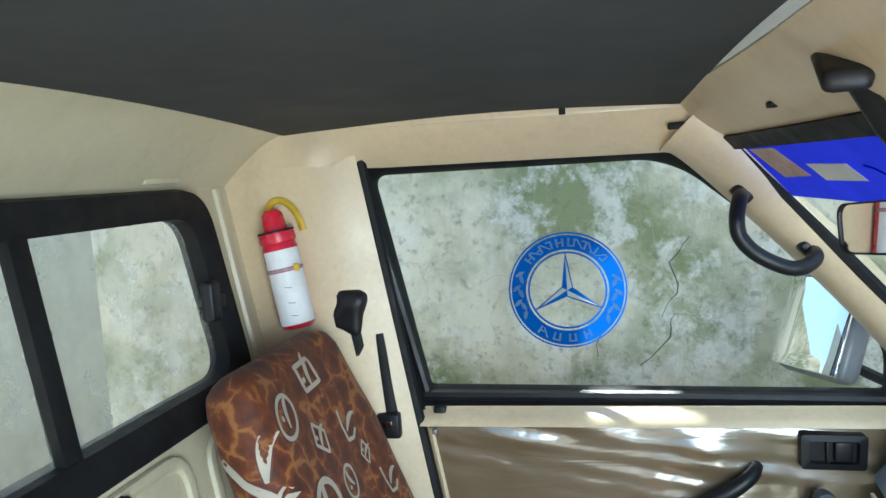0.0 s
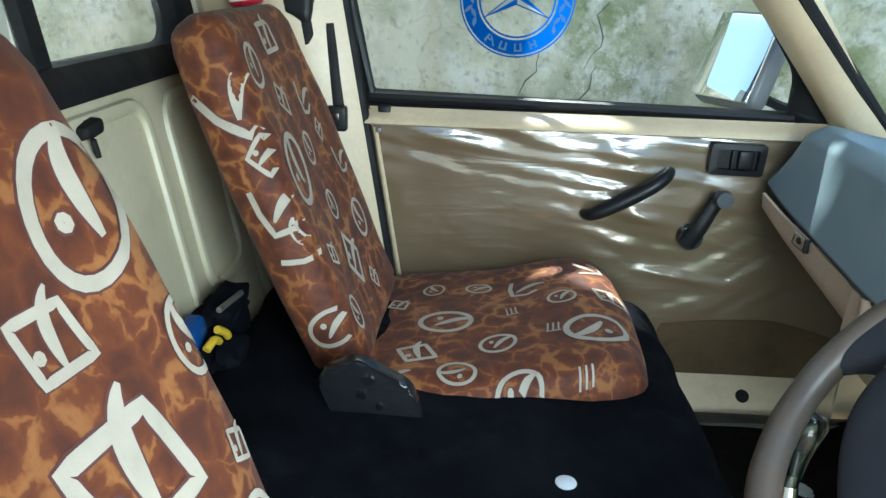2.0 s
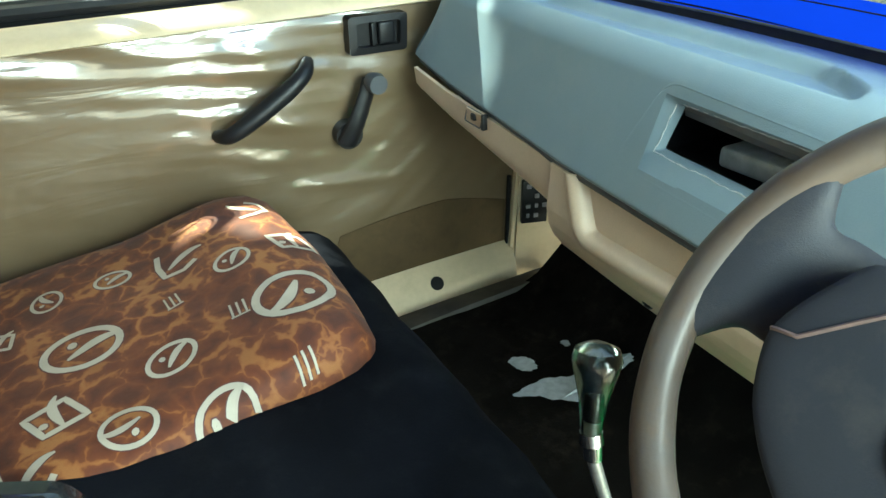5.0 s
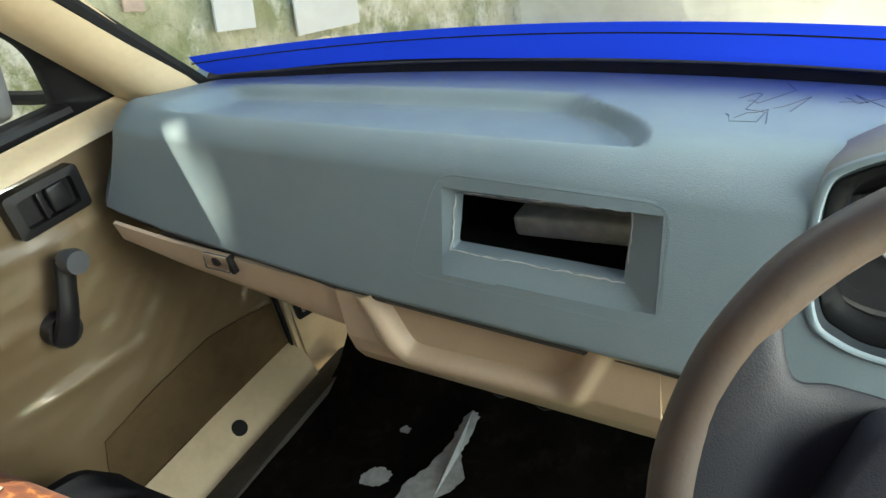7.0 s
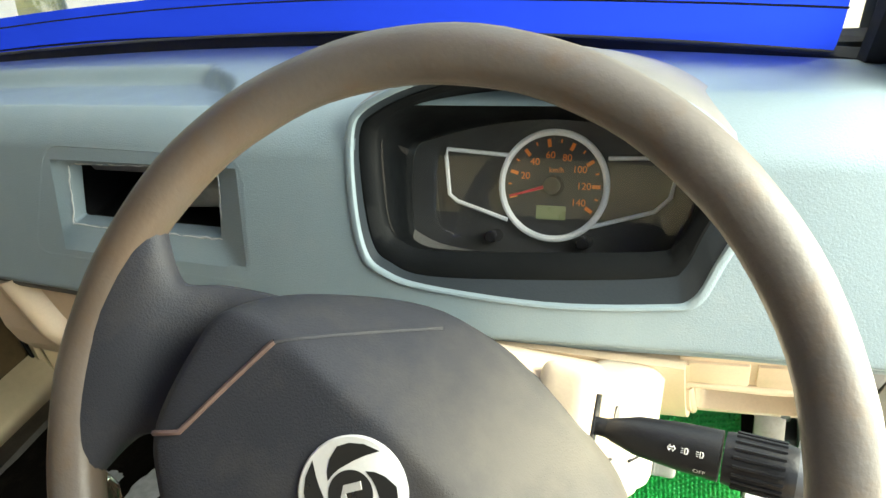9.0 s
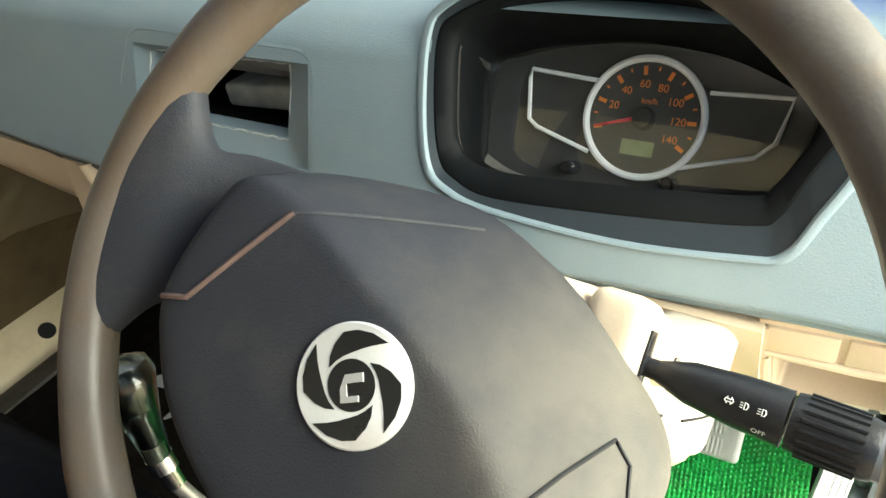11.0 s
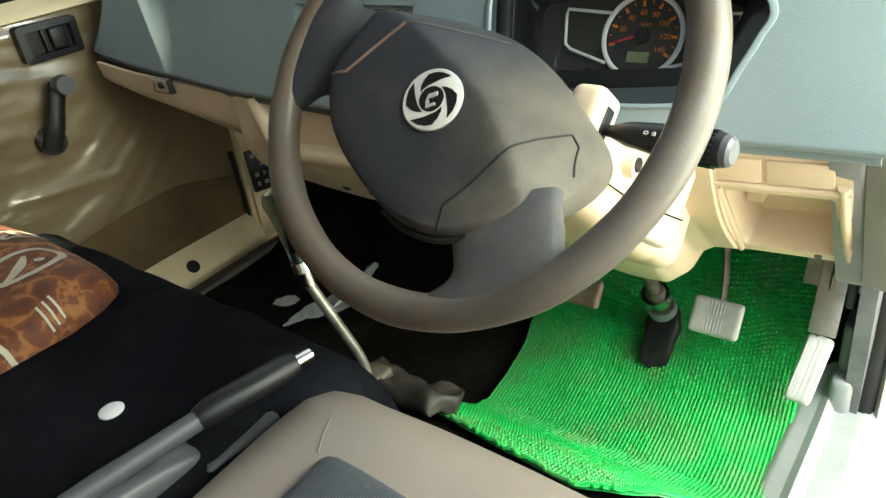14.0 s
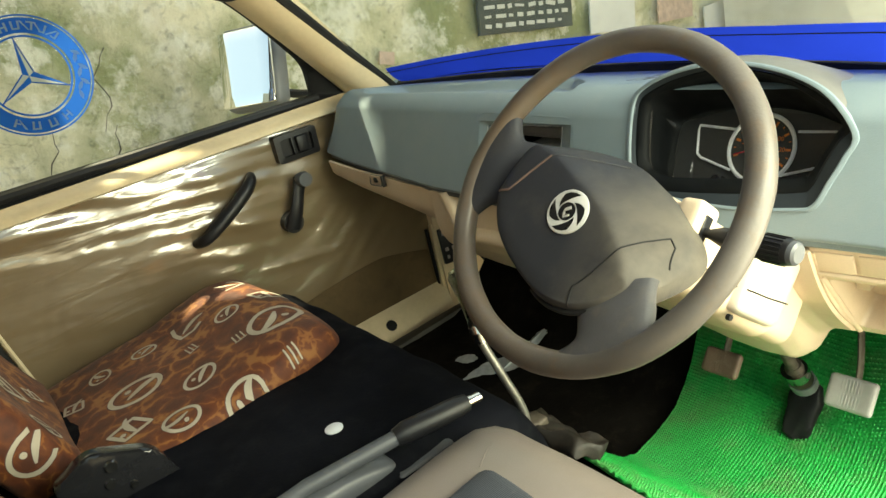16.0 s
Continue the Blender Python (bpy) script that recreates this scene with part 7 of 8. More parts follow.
# passenger back, front
print_on(p_back, TREES["pb"], [(-0.371, 1.115, 0.679, 3, 0.034, 0), (-0.376, 1.006, 0.692, 1, 0.030, 20), (-0.337, 0.941, 0.594, 0, 0.056, 70), (-0.341, 1.046, 0.605, 0, 0.028, 90), (-0.302, 1.042, 0.507, 0, 0.026, 60),
                              (-0.279, 1.149, 0.447, 0, 0.036, 80), (-0.265, 1.020, 0.414, 1, 0.050, 10), (-0.347, 1.140, 0.618, 1, 0.022, 0), (-0.283, 0.918, 0.458, 1, 0.024, 30)], FR_, (0, 1, 0))
print_on(p_back, TREES["pb"], [(-0.381, 0.930, 0.760, 0, 0.036, 40), (-0.240, 1.089, 0.350, 1, 0.022, 0), (-0.245, 0.905, 0.363, 0, 0.028, 90), (-0.395, 1.05, 0.79, 1, 0.040, 60), (-0.33, 1.18, 0.55, 3, 0.030, 0)], FR_, (0, 1, 0))
# passenger back, side towards the driver
print_on(p_back, TREES["pb"], [(-0.405, 0.80, 0.715, 3, 0.060, 60), (-0.345, 0.80, 0.560, 3, 0.045, 30), (-0.365, 0.80, 0.635, 1, 0.030, 20), (-0.310, 0.80, 0.505, 3, 0.042, 100), (-0.270, 0.80, 0.365, 0, 0.036, 30)], SD, (1, 0, 0))
# driver's back
print_on(d_back, TREES["db"], [(-0.307, 0.402, 0.580, 0, 0.036, 80), (-0.265, 0.387, 0.474, 1, 0.024, 30), (-0.333, 0.263, 0.645, 1, 0.042, 52), (-0.291, 0.264, 0.530, 1, 0.074, 52), (-0.360, 0.350, 0.715, 0, 0.062, 60),
                              (-0.275, 0.140, 0.500, 0, 0.060, 20), (-0.253, 0.275, 0.430, 0, 0.026, 60), (-0.229, 0.360, 0.395, 0, 0.042, 80), (-0.33, 0.12, 0.65, 3, 0.06, 40)], FR_, (0, 1, 0))
# vinyl seams of the driver's cushion
for pts in (((0.132, 0.318), (0.150, 0.330), (0.172, 0.342)), ((0.190, 0.088), (0.205, 0.089), (0.224, 0.090))):
    line = resample([Vector((x, y, 0.30)) for x, y in pts], 0.02, False)
    got = [project(TREES["dc"], p, Vector((0, 0, 1))) for p in line]
    got = [g_ for g_ in got if g_ is not None]
    if len(got) > 1:
        part("seam", tube(got, 0.0006, 5), TAUPE, d_cush)

# ---- lever, handbrake, buckle ----
gear = thing("gear_lever", (0.36, 0.50, 0.15), "bent steel gear lever with a smoky green knob", "gear lever")
gp = spline([(0.345, 0.497, 0.150), (0.346, 0.500, 0.200), (0.330, 0.512, 0.270), (0.316, 0.526, 0.335), (0.318, 0.534, 0.372)], 6)
part("shaft", tube(gp, 0.0068, 10), STEEL, gear)
part("collar", tube([(0.317, 0.526, 0.330), (0.317, 0.529, 0.350)], 0.0095, 12), CHROME, gear)
part("knob", tube([(0.318, 0.534, 0.356), (0.320, 0.537, 0.372), (0.322, 0.540, 0.395), (0.325, 0.544, 0.415), (0.328, 0.548, 0.432), (0.330, 0.551, 0.442), (0.331, 0.552, 0.447)], [0.0105, 0.0120, 0.0150, 0.0200, 0.0245, 0.0215, 0.010], 24), KNOB, gear, "smoky green see-through knob")
part("knob_core", tube([(0.318, 0.534, 0.358), (0.323, 0.541, 0.402)], [0.007, 0.006], 12), GLOSS_BLACK, gear)
part("ferrule", tube([(0.3175, 0.531, 0.346), (0.3182, 0.534, 0.358)], [0.0125, 0.0115], 14), CHROME, gear, "worn chrome ferrule")
bm = rbox((0.386, 0.474, 0.136), (0.032, 0.078, 0.012), 0.010, (16, 22, 8), Matrix.Rotation(radians(24), 3, "Y"), lambda p: p + Vector((wob(p + Vector((2, 0, 0)), 26, 0.014), wob(p + Vector((0, 3, 0)), 30, 0.014), wob(p, 34, 0.016))))
part("torn_boot", bm, BOOT, gear, "torn dark rubber boot")
part("boot_clip", rbox((0.366, 0.508, 0.152), (0.022, 0.016, 0.014), 0.006, (8, 8, 8), None, lambda p: p + Vector((wob(p, 60, 0.006), wob(p, 50, 0.006), 0))), RUSTY, gear, "rusted mount of the lever")

hb = thing("handbrake", (0.0, 0.45, 0.27), "handbrake lever with a black grip and steel tip beside the seat", "handbrake")
part("lever_arm", tube([(-0.13, 0.492, 0.300), (-0.02, 0.484, 0.312), (0.11, 0.462, 0.316)], 0.011, 10), SLATE, hb)
part("grip", tube([(0.105, 0.463, 0.316), (0.120, 0.460, 0.317), (0.200, 0.449, 0.313), (0.216, 0.447, 0.312)], [0.012, 0.0155, 0.0150, 0.012], 14), BLACK_PLASTIC, hb)
part("button", tube([(0.214, 0.447, 0.312), (0.236, 0.445, 0.310)], 0.008, 12), CHROME, hb)
bm = rbox((-0.03, 0.487, 0.284), (0.13, 0.032, 0.022), 0.016, (16, 10, 8), None, lambda p: p + Vector((0, 0, -0.02 * max(0, (p.x - 0.02) / 0.11) ** 2)))
part("console", bm, SLATE, hb, "grey plastic handbrake console")
part("console_tongue", rbox((0.130, 0.458, 0.268), (0.048, 0.020, 0.010), 0.008, (10, 8, 6)), SLATE, hb, "grey plastic tongue of the console")
part("console_slot", box((-0.02, 0.487, 0.306), (0.12, 0.014, 0.004), 0.001), BLACK_PLASTIC, hb)

bk = thing("belt_buckle", (-0.125, 0.470, 0.25), "grey seat belt buckle with a red release button", "buckle")
part("body", rbox((-0.125, 0.468, 0.297), (0.022, 0.016, 0.038), 0.007, (10, 8, 10), Matrix.Rotation(radians(-10), 3, "X")), SLATE, bk)
part("button", rbox((-0.125, 0.463, 0.3345), (0.017, 0.0095, 0.004), 0.002, (8, 8, 8), Matrix.Rotation(radians(-10), 3, "X")), RED, bk, "red release button")
part("strap", box((-0.125, 0.475, 0.255), (0.03, 0.008, 0.05), 0.002), BLACK_PLASTIC, bk)

# ---- pedals and column foot ----


def pedal(name, c, half, up, label, arm_to, ribs=13, tone=PEDAL):
    nrm = Vector((-0.80, -0.05, 0.0)) + Vector((0, 0, 0.6)) * 1.0
    u_ = Vector(up).normalized()
    nrm = (nrm - u_ * nrm.dot(u_)).normalized()
    rt = u_.cross(nrm)
    M_ = Matrix((rt, u_, nrm)).transposed()
    t = thing(name, c, label, "pedal")
    part("pad", rbox(c, (half[0], half[1], 0.008), 0.007, (14, 14, 8), M_, lambda p: p + Vector((0, 0, 0.10 * p.x * p.x / half[0]))), tone, t)
    for k in range(ribs):
        o = (k / (ribs - 1) * 2 - 1) * 0.8
        d = Vector(c) + nrm * 0.0068 + rt * o * half[0]
        size = (min(0.0026, half[0] * 0.07), half[1] * (1.72 - 0.25 * o * o), 0.004)
        if half[1] > half[0] * 1.4:
            part("tread_rib", box(d, size, 0.0008, M_), tone, t)
        else:
            for row in (-1, 1):
                part("tread_rib", box(d + u_ * half[1] * 0.46 * row, (size[0], size[1] * 0.43, 0.004), 0.0008, M_), tone, t)
    part("pedal_arm", tube(spline([Vector(c) - nrm * 0.006, Vector(c) + Vector((0.03, 0, 0.04)), Vector(arm_to)], 6), 0.0075, 8, flat=((0, 1, 0), 0.6)), RUSTY, t)
    return t


pedal("brake_pedal", (0.730, 0.180, 0.120), (0.035, 0.027), (0.62, 0.0, 0.78), "grey ribbed rubber brake pedal on a steel arm", (0.80, 0.195, 0.30))
pedal("clutch_pedal", (0.676, 0.364, 0.146), (0.032, 0.022), (0.62, 0.0, 0.78), "worn brown ribbed rubber clutch pedal on a steel arm", (0.80, 0.365, 0.30), 13, PEDAL_BROWN)
pedal("accelerator_pedal", (0.724, 0.052, 0.080), (0.0165, 0.048), (0.62, -0.12, 0.78), "long pale ribbed accelerator pedal", (0.79, 0.045, 0.23), 5, PEDAL_PALE)

acc = bpy.data.objects["accelerator_pedal"]
part("bolt", tube([(0.800, 0.047, 0.262), (0.790, 0.047, 0.268)], 0.007, 10), CHROME, acc)
part("side_plate", box((0.815, 0.072, 0.205), (0.004, 0.030, 0.085), 0.002, Matrix.Rotation(radians(28), 3, "Y")), STEEL, acc)
part("side_plate", box((0.822, 0.022, 0.205), (0.004, 0.034, 0.090), 0.002, Matrix.Rotation(radians(28), 3, "Y")), STEEL, acc)
part("arm_plate", box((0.772, 0.046, 0.185), (0.005, 0.034, 0.130), 0.002, Matrix.Rotation(radians(28), 3, "Y")), STEEL, bpy.data.objects["accelerator_pedal"])

cf = thing("steering_shaft", (0.76, 0.276, 0.0), "steel steering shaft joint at the floor", "shaft")
part("shaft", tube([(0.660, 0.270, 0.270), (0.735, 0.275, 0.135)], 0.010, 12), RUSTY, cf)
part("joint", tube([(0.735, 0.275, 0.140), (0.745, 0.2755, 0.118), (0.765, 0.276, 0.088), (0.771, 0.276, 0.074)], [0.013, 0.0185, 0.0205, 0.016], 16), RUSTY, cf)
part("collar", tube([(0.760, 0.276, 0.096), (0.769, 0.276, 0.080)], 0.0225, 18), GREY_PLASTIC, cf, "pale grey collar of the joint")
part("clamp", tube([(0.738, 0.2755, 0.130), (0.748, 0.2755, 0.112)], 0.0215, 16), CHROME, cf, "bright steel clamp of the joint")
part("pinch_bolt", tube([(0.742, 0.252, 0.122), (0.744, 0.298, 0.122)], 0.005, 8), STEEL, cf)
part("lower_shaft", tube([(0.771, 0.276, 0.080), (0.790, 0.276, 0.02)], 0.014, 10), STEEL, cf)
bm = rbox((0.758, 0.276, 0.034), (0.013, 0.026, 0.050), 0.010, (10, 12, 10), Matrix.Rotation(radians(34), 3, "Y"), lambda p: p + Vector((wob(p, 40, 0.008), wob(p, 35, 0.010), wob(p, 50, 0.006))))
part("rubber_boot", bm, RUBBER, cf, "torn black rubber boot")

# ---- green loop mat ----
MATS = [(0.375, 0.118), (0.405, 0.108), (0.44, 0.074), (0.49, 0.026), (0.54, -0.004), (0.60, -0.012), (0.70, -0.012), (0.76, 0.006), (0.80, 0.030), (0.88, 0.108), (1.0, 0.26), (1.06, 0.34)]


def mat_z(x):
    return lerp(x, MATS)


def mat_xy(u, v):
    """u from the seat to the toe board, v from the sill to the tunnel."""
    x0 = lerp(v, [(0, 0.455), (0.12, 0.430), (0.24, 0.380), (0.36, 0.357), (0.60, 0.366), (0.80, 0.380), (1.0, 0.386)])
    x = x0 + (1.05 - x0) * u
    y0 = 0.052 + 0.006 * math.sin(x * 9) + 0.010 * max(0.0, (x - 0.55) / 0.2)
    y1 = lerp(x, [(0.37, 0.474), (0.42, 0.464), (0.50, 0.456), (0.70, 0.496), (0.90, 0.550), (1.05, 0.580)])
    return x, y0 + (y1 - y0) * v


def mat_pt(u, v, d=0.0):
    x, y = mat_xy(u, v)
    z = mat_z(x) + wob((x * 9, y * 9, 4), 1.0, 0.006) + d
    if u < 0.04:
        z += 0.010 * (1 - u / 0.04)
    return Vector((x, y, z))


gm = thing("floor_mat", (0.65, 0.25, -0.03), "bright green looped plastic floor mat in the driver's footwell", "mat")
part("mat_base", sheet(mat_pt, 70, 44, -0.005), GREEN, gm)
NU, NV = 116, 78
verts, faces = [], []
rnd = random.Random(2)
for i in range(NU):
    for j in range(NV):
        u, v = (i + 0.5) / NU, (j + 0.5) / NV
        c = mat_pt(u, v, 0.0)
        e1 = (mat_pt(min(1, u + 0.004), v) - c).normalized()
        e2 = (mat_pt(u, min(1, v + 0.004)) - c).normalized()
        n = e1.cross(e2).normalized()
        if n.z < 0:
            n = -n
        w1, w2, h = 0.0024, 0.0020, 0.0032 + rnd.uniform(-0.001, 0.001)
        k = len(verts)
        for f, z in ((1.0, 0.0), (0.62, h)):
            verts += [c + e1 * w1 * f + e2 * w2 * f + n * z, c - e1 * w1 * f + e2 * w2 * f + n * z, c - e1 * w1 * f - e2 * w2 * f + n * z, c + e1 * w1 * f - e2 * w2 * f + n * z]
        faces += [(k + 4, k + 5, k + 6, k + 7)] + [(k + q, k + (q + 1) % 4, k + 4 + (q + 1) % 4, k + 4 + q) for q in range(4)]
me = bpy.data.meshes.new("raised_nap")
me.from_pydata([tuple(p) for p in verts], [], faces)
me.materials.append(GREEN)
me.polygons.foreach_set("use_smooth", [True] * len(me.polygons))
ml = tagged(new("raised_nap", me), "small raised green plastic loops", "", "", "stuff")
ml.parent = gm
ml.matrix_parent_inverse = gm.matrix_basis.inverted()
part("mat_border", tube([mat_pt(0, i / 90, 0.001) + Vector((rnd.uniform(-0.002, 0.002), 0, rnd.uniform(-0.0015, 0.0015))) for i in range(91)], 0.0030, 6), GREEN, gm)

# ---- driver's side: sill, jamb and open door ----
def sill_pt(u, v):
    """u along the door, v from the mat out to the body side."""
    x = 0.20 + 0.62 * u
    y = 0.066 - (0.100 + 0.018 * (1 - u)) * v
    rise = lerp(v, [(0, -0.004), (0.10, 0.006), (0.30, 0.011), (0.36, 0.016), (0.40, 0.004), (0.46, 0.001), (0.80, 0.000), (0.92, -0.004), (1.0, -0.016)])
    return Vector((x, y, max(-0.020, floor_z(x) * 0.6 - 0.008) + rise + wob((x * 14, y * 30, 2), 1.0, 0.0018)))


sill = single("door_sill_driver", sheet(sill_pt, 40, 40, 0.008), SILL_GREY, "scuffed grey plastic sill of the open driver's door", "sill", "structure")
for u in (0.30, 0.62):
    part("screw", tube([sill_pt(u, 0.62) - Vector((0, 0, 0.002)), sill_pt(u, 0.62) + Vector((0, 0, 0.0025))], 0.005, 10), STEEL, sill)
bm = sheet(lambda u, v: Vector((0.20 + 0.63 * u, -0.036 - 0.016 * (1 - u) - 0.030 * v, -0.030 - 0.010 * v + wob((u * 16, v * 3, 1), 1.0, 0.004))), 30, 6, 0.01)
single("sill_flange_driver", bm, WHITE_PAINT, "chipped white painted body flange outside the driver's sill", "flange", "structure")
bm = sheet(lambda u, v: Vector((0.76 + 0.17 * u, 0.012, -0.03 + 0.42 * v)), 6, 8, 0.02)
kpd = single("kick_panel_driver", bm, KICK_GREY, "grey painted kick panel beside the pedals", "panel", "structure")
part("bracket", rbox((0.812, 0.026, 0.172), (0.020, 0.006, 0.030), 0.004, (8, 6, 8)), SLATE, kpd, "grey bracket")
part("pressed_step", rbox((0.835, 0.018, 0.085), (0.055, 0.010, 0.040), 0.008, (10, 6, 10)), KICK_GREY, kpd)
part("foot", rbox((0.800, 0.016, 0.014), (0.046, 0.016, 0.034), 0.012, (10, 6, 10)), SILL_GREY, kpd, "pale grey trim foot")
part("bolt", tube([(0.812, 0.030, 0.186), (0.812, 0.037, 0.186)], 0.006, 8), STEEL, kpd)
part("cable", tube(spline([(0.79, 0.03, 0.36), (0.82, 0.035, 0.31), (0.86, 0.03, 0.27), (0.89, 0.03, 0.30)], 6), 0.005, 6), RUBBER, kpd)
bm = tube(spline([(0.772, -0.010, -0.015), (0.790, -0.010, 0.055), (0.806, -0.010, 0.110), (0.817, -0.010, 0.214), (0.824, -0.010, 0.305), (0.866, -0.010, 0.362), (0.900, -0.010, 0.41), (0.93, -0.012, 0.52), (0.88, -0.012, 0.64), (0.72, -0.014, 0.80)], 4), 0.0105, 10, flat=((0, 1, 0), 1.5))
single("door_seal_driver", bm, RUBBER, "black rubber seal round the driver's door opening", "seal", "structure")
JX = [(-0.12, 0.760), (0.0, 0.786), (0.110, 0.818), (0.214, 0.829), (0.305, 0.836), (0.362, 0.878), (0.41, 0.912), (0.66, 0.94)]
bm = sheet(lambda u, v: Vector((lerp(-0.03 + 0.69 * v, JX) + 0.05 * u, -0.022 - 0.085 * u, -0.03 + 0.69 * v)), 8, 30, 0.02)
jamb = single("door_jamb_driver", bm, WHITE_PAINT, "white painted door jamb with hinge bolts", "jamb", "structure")
for z in (0.13, 0.235, 0.30, 0.345, 0.40):
    x = lerp(z, JX) + 0.022
    part("bolt", tube([(x + 0.012, -0.056, z), (x - 0.008, -0.060, z)], 0.0085, 8), RUSTY, jamb)
part("hinge", rbox((0.862, -0.074, 0.190), (0.016, 0.030, 0.016), 0.006, (8, 8, 8)), WHITE_PAINT, jamb)
part("hinge_pin", tube([(0.842, -0.100, 0.168), (0.842, -0.100, 0.212)], 0.007, 10), STEEL, jamb)
part("check_arm", box((0.852, -0.125, 0.178), (0.012, 0.090, 0.010), 0.003, Matrix.Rotation(radians(-12), 3, "Z")), STEEL, jamb)
part("hinge", rbox((0.856, -0.074, 0.060), (0.016, 0.026, 0.018), 0.006, (8, 8, 8)), WHITE_PAINT, jamb, "lower door hinge")
part("hinge_bolt", tube([(0.842, -0.070, 0.060), (0.830, -0.072, 0.060)], 0.010, 12), RUSTY, jamb)
part("wiring_boot", tube(spline([(0.850, -0.075, 0.010), (0.842, -0.098, -0.030), (0.818, -0.116, -0.066), (0.786, -0.124, -0.100), (0.770, -0.126, -0.118)], 6), [0.008 + 0.013 * math.sin(math.pi * min(1.0, 0.15 + i / 26)) for i in range(25)], 12), RUBBER, jamb, "black rubber wiring boot")
bm = rbox((1.02, -0.50, 0.25), (0.34, 0.022, 0.42), 0.02, (14, 8, 14), Matrix.Rotation(radians(-72), 3, "Z"))
dd = single("door_2", bm, WHITE_PAINT, "open driver's door, white painted edge", "door", "structure")
part("wiring_gaiter", tube(spline([(0.92, -0.16, 0.20), (0.88, -0.20, 0.10), (0.88, -0.22, -0.05), (0.92, -0.20, -0.2)], 6), 0.006, 8), RUBBER, dd)
# body side under the sill
bm = sheet(lambda u, v: Vector((-0.70 + 1.75 * u, -0.045 - 0.01 * v, -0.50 + 0.48 * v)), 6, 6, 0.02)
single("body_side", bm, WHITE_PAINT, "white painted body side below the driver's sill", "body side", "structure")
# pillar behind the driver
bm = sheet(lambda u, v: Vector((wall_x(-0.06 + 1.28 * v) + (door_edge_x(-0.06 + 1.28 * v) - wall_x(-0.06 + 1.28 * v)) * u, -0.06, -0.06 + 1.28 * v)), 4, 8, 0.02)
single("pillar_driver", bm, BEIGE, "beige pillar behind the driver's door", "pillar", "structure")
bm = tube([(0.24, -0.03, 1.17), (0.50, -0.03, 0.90), (0.72, -0.03, 0.64)], 0.035, 10)
single("pillar_front_driver", bm, BEIGE, "beige windscreen pillar on the driver's side", "pillar", "structure")

# ---- behind the passenger seat ----
hk = thing("coat_hook", rear_pt(0.755, 0.66), "black hook with a knotted strap on the rear wall", "hook")
part("base", rbox(rear_pt(0.756, 0.683, 0.012), (0.012, 0.024, 0.012), 0.008, (8, 10, 8), None, lambda p: p + Vector((0, 0, wob(p, 60, 0.006)))), RUBBER, hk)
part("strap", tube([rear_pt(0.755, 0.67, 0.015), rear_pt(0.760, 0.645, 0.012)], 0.004, 6), RUBBER, hk)
tool = thing("tool_bag", (-0.47, 0.86, 0.28), "dark tool bag with blue and yellow tools behind the seat", "tools")
part("bag", rbox((-0.500, 0.905, 0.275), (0.034, 0.110, 0.075), 0.03, (8, 14, 12), None, lambda p: p + Vector((wob(p, 14, 0.02), wob(p, 17, 0.02), wob(p, 15, 0.02)))), CARPET, tool)
for x, y, z, r in ((-0.47, 0.90, 0.36, 0.030), (-0.48, 0.96, 0.34, 0.036), (-0.45, 0.87, 0.29, 0.030)):
    part("loose_wrap", rbox((x, y, z), (r * 0.8, r * 1.2, r * 0.7), r * 0.5, (8, 8, 8), None, lambda p: p + Vector((wob(p, 40, 0.010), wob(p, 45, 0.012), wob(p, 38, 0.012)))), CARPET, tool)
part("blue_box", rbox((-0.490, 0.825, 0.350), (0.016, 0.026, 0.020), 0.01, (8, 8, 8), Matrix.Rotation(radians(20), 3, "X")), BLUE_TOOL, tool, "blue plastic case")
part("yellow_grip", tube(spline([(-0.46, 0.80, 0.335), (-0.455, 0.82, 0.342), (-0.455, 0.84, 0.330)], 4), 0.007, 8), YELLOW, tool, "yellow tool grip")
part("yellow_grip", tube(spline([(-0.46, 0.85, 0.345), (-0.455, 0.87, 0.330), (-0.455, 0.88, 0.318)], 4), 0.007, 8), YELLOW, tool, "yellow tool grip")
part("tool_bar", tube([(-0.45, 0.84, 0.385), (-0.445, 0.93, 0.375)], 0.005, 8), STEEL, tool)

# ---- floor patch and added shade tree ----
rnd = random.Random(9)
bm = bmesh.new()
for line in ([(0.528, 0.948), (0.560, 0.958), (0.605, 0.957), (0.650, 0.940), (0.700, 0.932), (0.740, 0.930), (0.768, 0.918), (0.760, 0.900), (0.715, 0.902), (0.680, 0.896), (0.655, 0.872), (0.625, 0.876), (0.600, 0.892), (0.560, 0.930)],
             [(0.575, 1.036), (0.602, 1.034), (0.616, 1.014), (0.610, 0.992), (0.590, 0.990), (0.574, 1.010)], [(0.694, 1.030), (0.706, 1.028), (0.708, 1.014), (0.696, 1.012)]):
    ring = []
    for p in spline([(a, b, 0) for a, b in line], 5, True):
        x, y = p.x + rnd.uniform(-0.0025, 0.0025), p.y + rnd.uniform(-0.0025, 0.0025)
        ring.append(bm.verts.new((x, y, floor_z(x) + 0.008)))
    bm.faces.new(ring)
single("floor_patch", bm, TORN, "white irregular patch on the dark footwell floor", "patch", smooth=0)

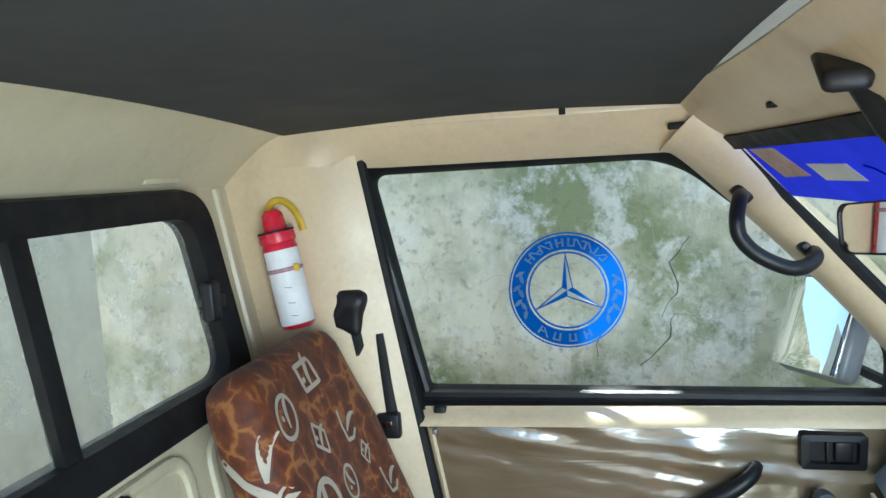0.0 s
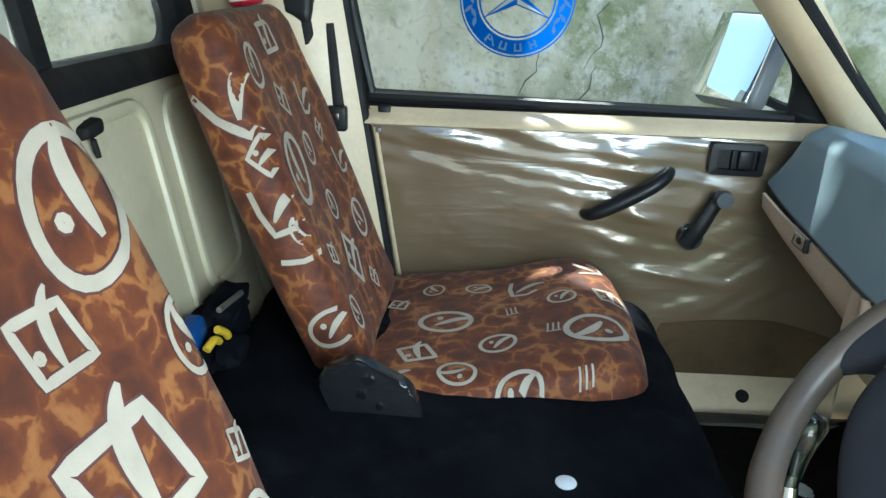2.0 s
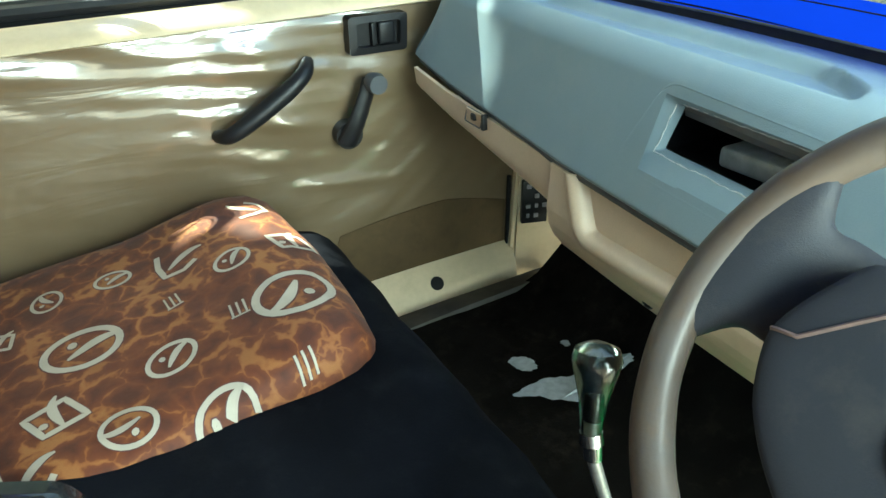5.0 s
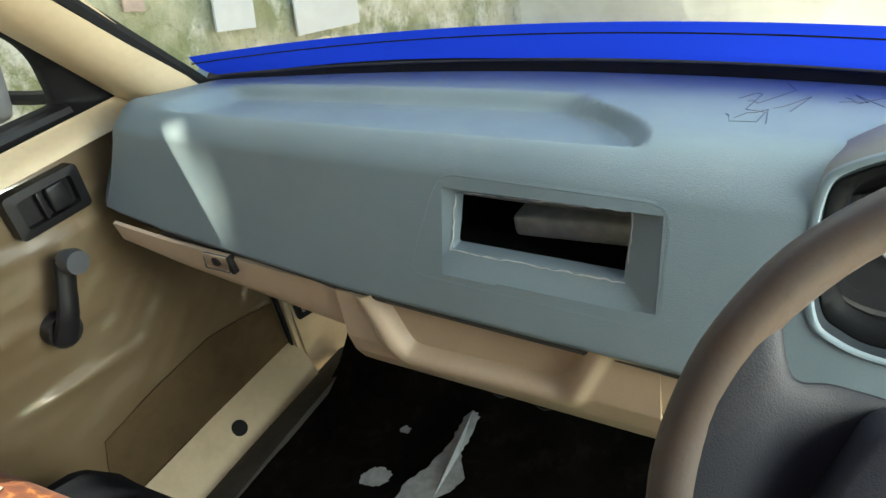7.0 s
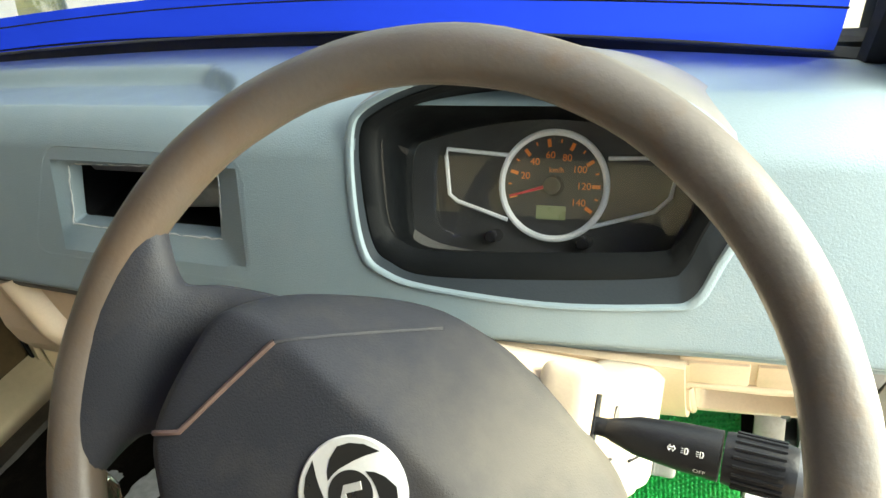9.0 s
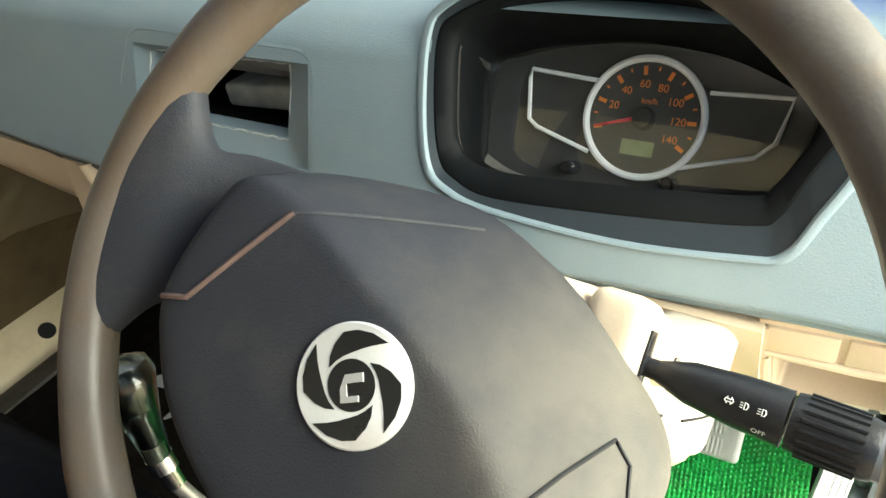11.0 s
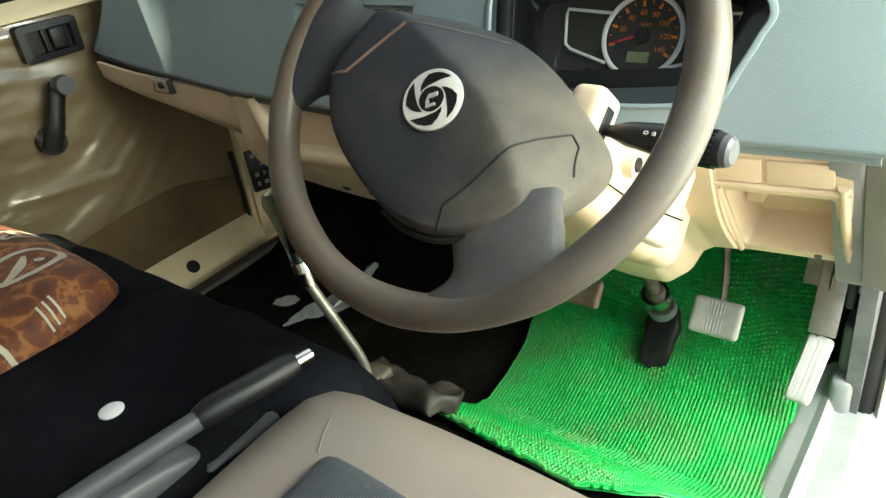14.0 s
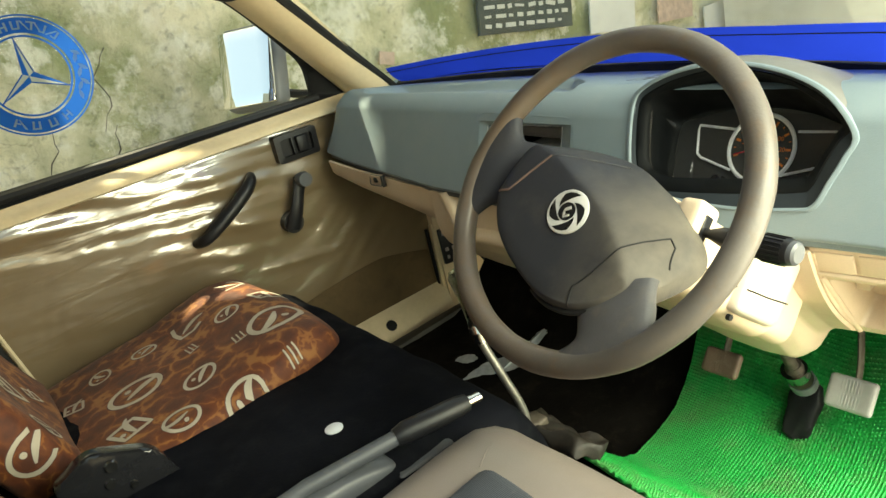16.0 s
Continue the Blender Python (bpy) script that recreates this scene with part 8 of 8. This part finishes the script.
LEAF = plain("dusty_tree_leaf", (0.07, 0.12, 0.035), 0.55, var=0.3, scale=9, grain=60, bump=0.1)
BARK = plain("grey_brown_bark", (0.16, 0.12, 0.085), 0.9, var=0.3, scale=8, grain=40, bump=0.6)
# Unseen tree, added to keep the sun off the cab.
tree = thing("shade_tree", (1.5, 3.6, -0.78), "unseen leafy tree added to shade the parked truck", "tree")
part("trunk", tube(spline([(1.5, 3.6, -0.8), (1.48, 3.55, 0.6), (1.4, 3.4, 1.9), (1.1, 3.0, 2.9), (0.8, 2.6, 3.4)], 6), [0.20 - 0.0058 * i for i in range(25)], 12), BARK, tree)
for tip in ((-0.3, 2.0, 3.9), (0.6, 1.7, 3.9), (0.1, 2.9, 3.8)):
    part("limb", tube(spline([(1.2, 3.1, 2.7), (0.8, 2.7, 3.3), tip], 6), [0.09 - 0.0065 * i for i in range(13)], 8), BARK, tree)
# Holes left in the crown so the sun reaches these points: place, radius.
GAPS = [((0.115, 1.215, 0.320), 0.042), ((0.155, 1.205, 0.325), 0.052), ((0.200, 1.185, 0.325), 0.052), ((0.222, 1.150, 0.325), 0.044), ((0.566, 1.182, 0.592), 0.002), ((0.562, 1.104, 0.582), 0.004), ((0.532, 1.180, 0.499), -0.004), ((0.520, 1.118, 0.467), 0.010)]
rnd = random.Random(21)
verts, faces = [], []
for layer in range(5):
    zl = 3.15 + 0.22 * layer
    off = sd * ((zl - 0.5) / sd.z)
    for i in range(46):
        for j in range(40):
            c = Vector((off.x - 0.75 + 0.052 * i + rnd.uniform(-0.03, 0.03), off.y - 0.35 + 0.052 * j + rnd.uniform(-0.03, 0.03), zl + rnd.uniform(-0.09, 0.09)))
            free = True
            for g, r in GAPS:
                v = c - Vector(g)
                if (v - sd * v.dot(sd)).length < r + 0.046:
                    free = False
                    break
            if not free:
                continue
            a = Vector((rnd.uniform(-1, 1), rnd.uniform(-1, 1), rnd.uniform(-0.35, 0.35))).normalized()
            b = a.cross(sd + Vector((rnd.uniform(-0.5, 0.5), rnd.uniform(-0.5, 0.5), 0))).normalized()
            k = len(verts)
            verts += [c - a * 0.065, c + b * 0.032, c + a * 0.065, c - b * 0.032]
            faces.append((k, k + 1, k + 2, k + 3))
me = bpy.data.meshes.new("crown")
me.from_pydata([tuple(p) for p in verts], [], faces)
me.materials.append(LEAF)
crown_ob = tagged(new("crown", me), "added crown of small leaves with gaps aimed at sunlit spots", "", "", "stuff")
crown_ob.parent = tree
crown_ob.matrix_parent_inverse = tree.matrix_basis.inverted()
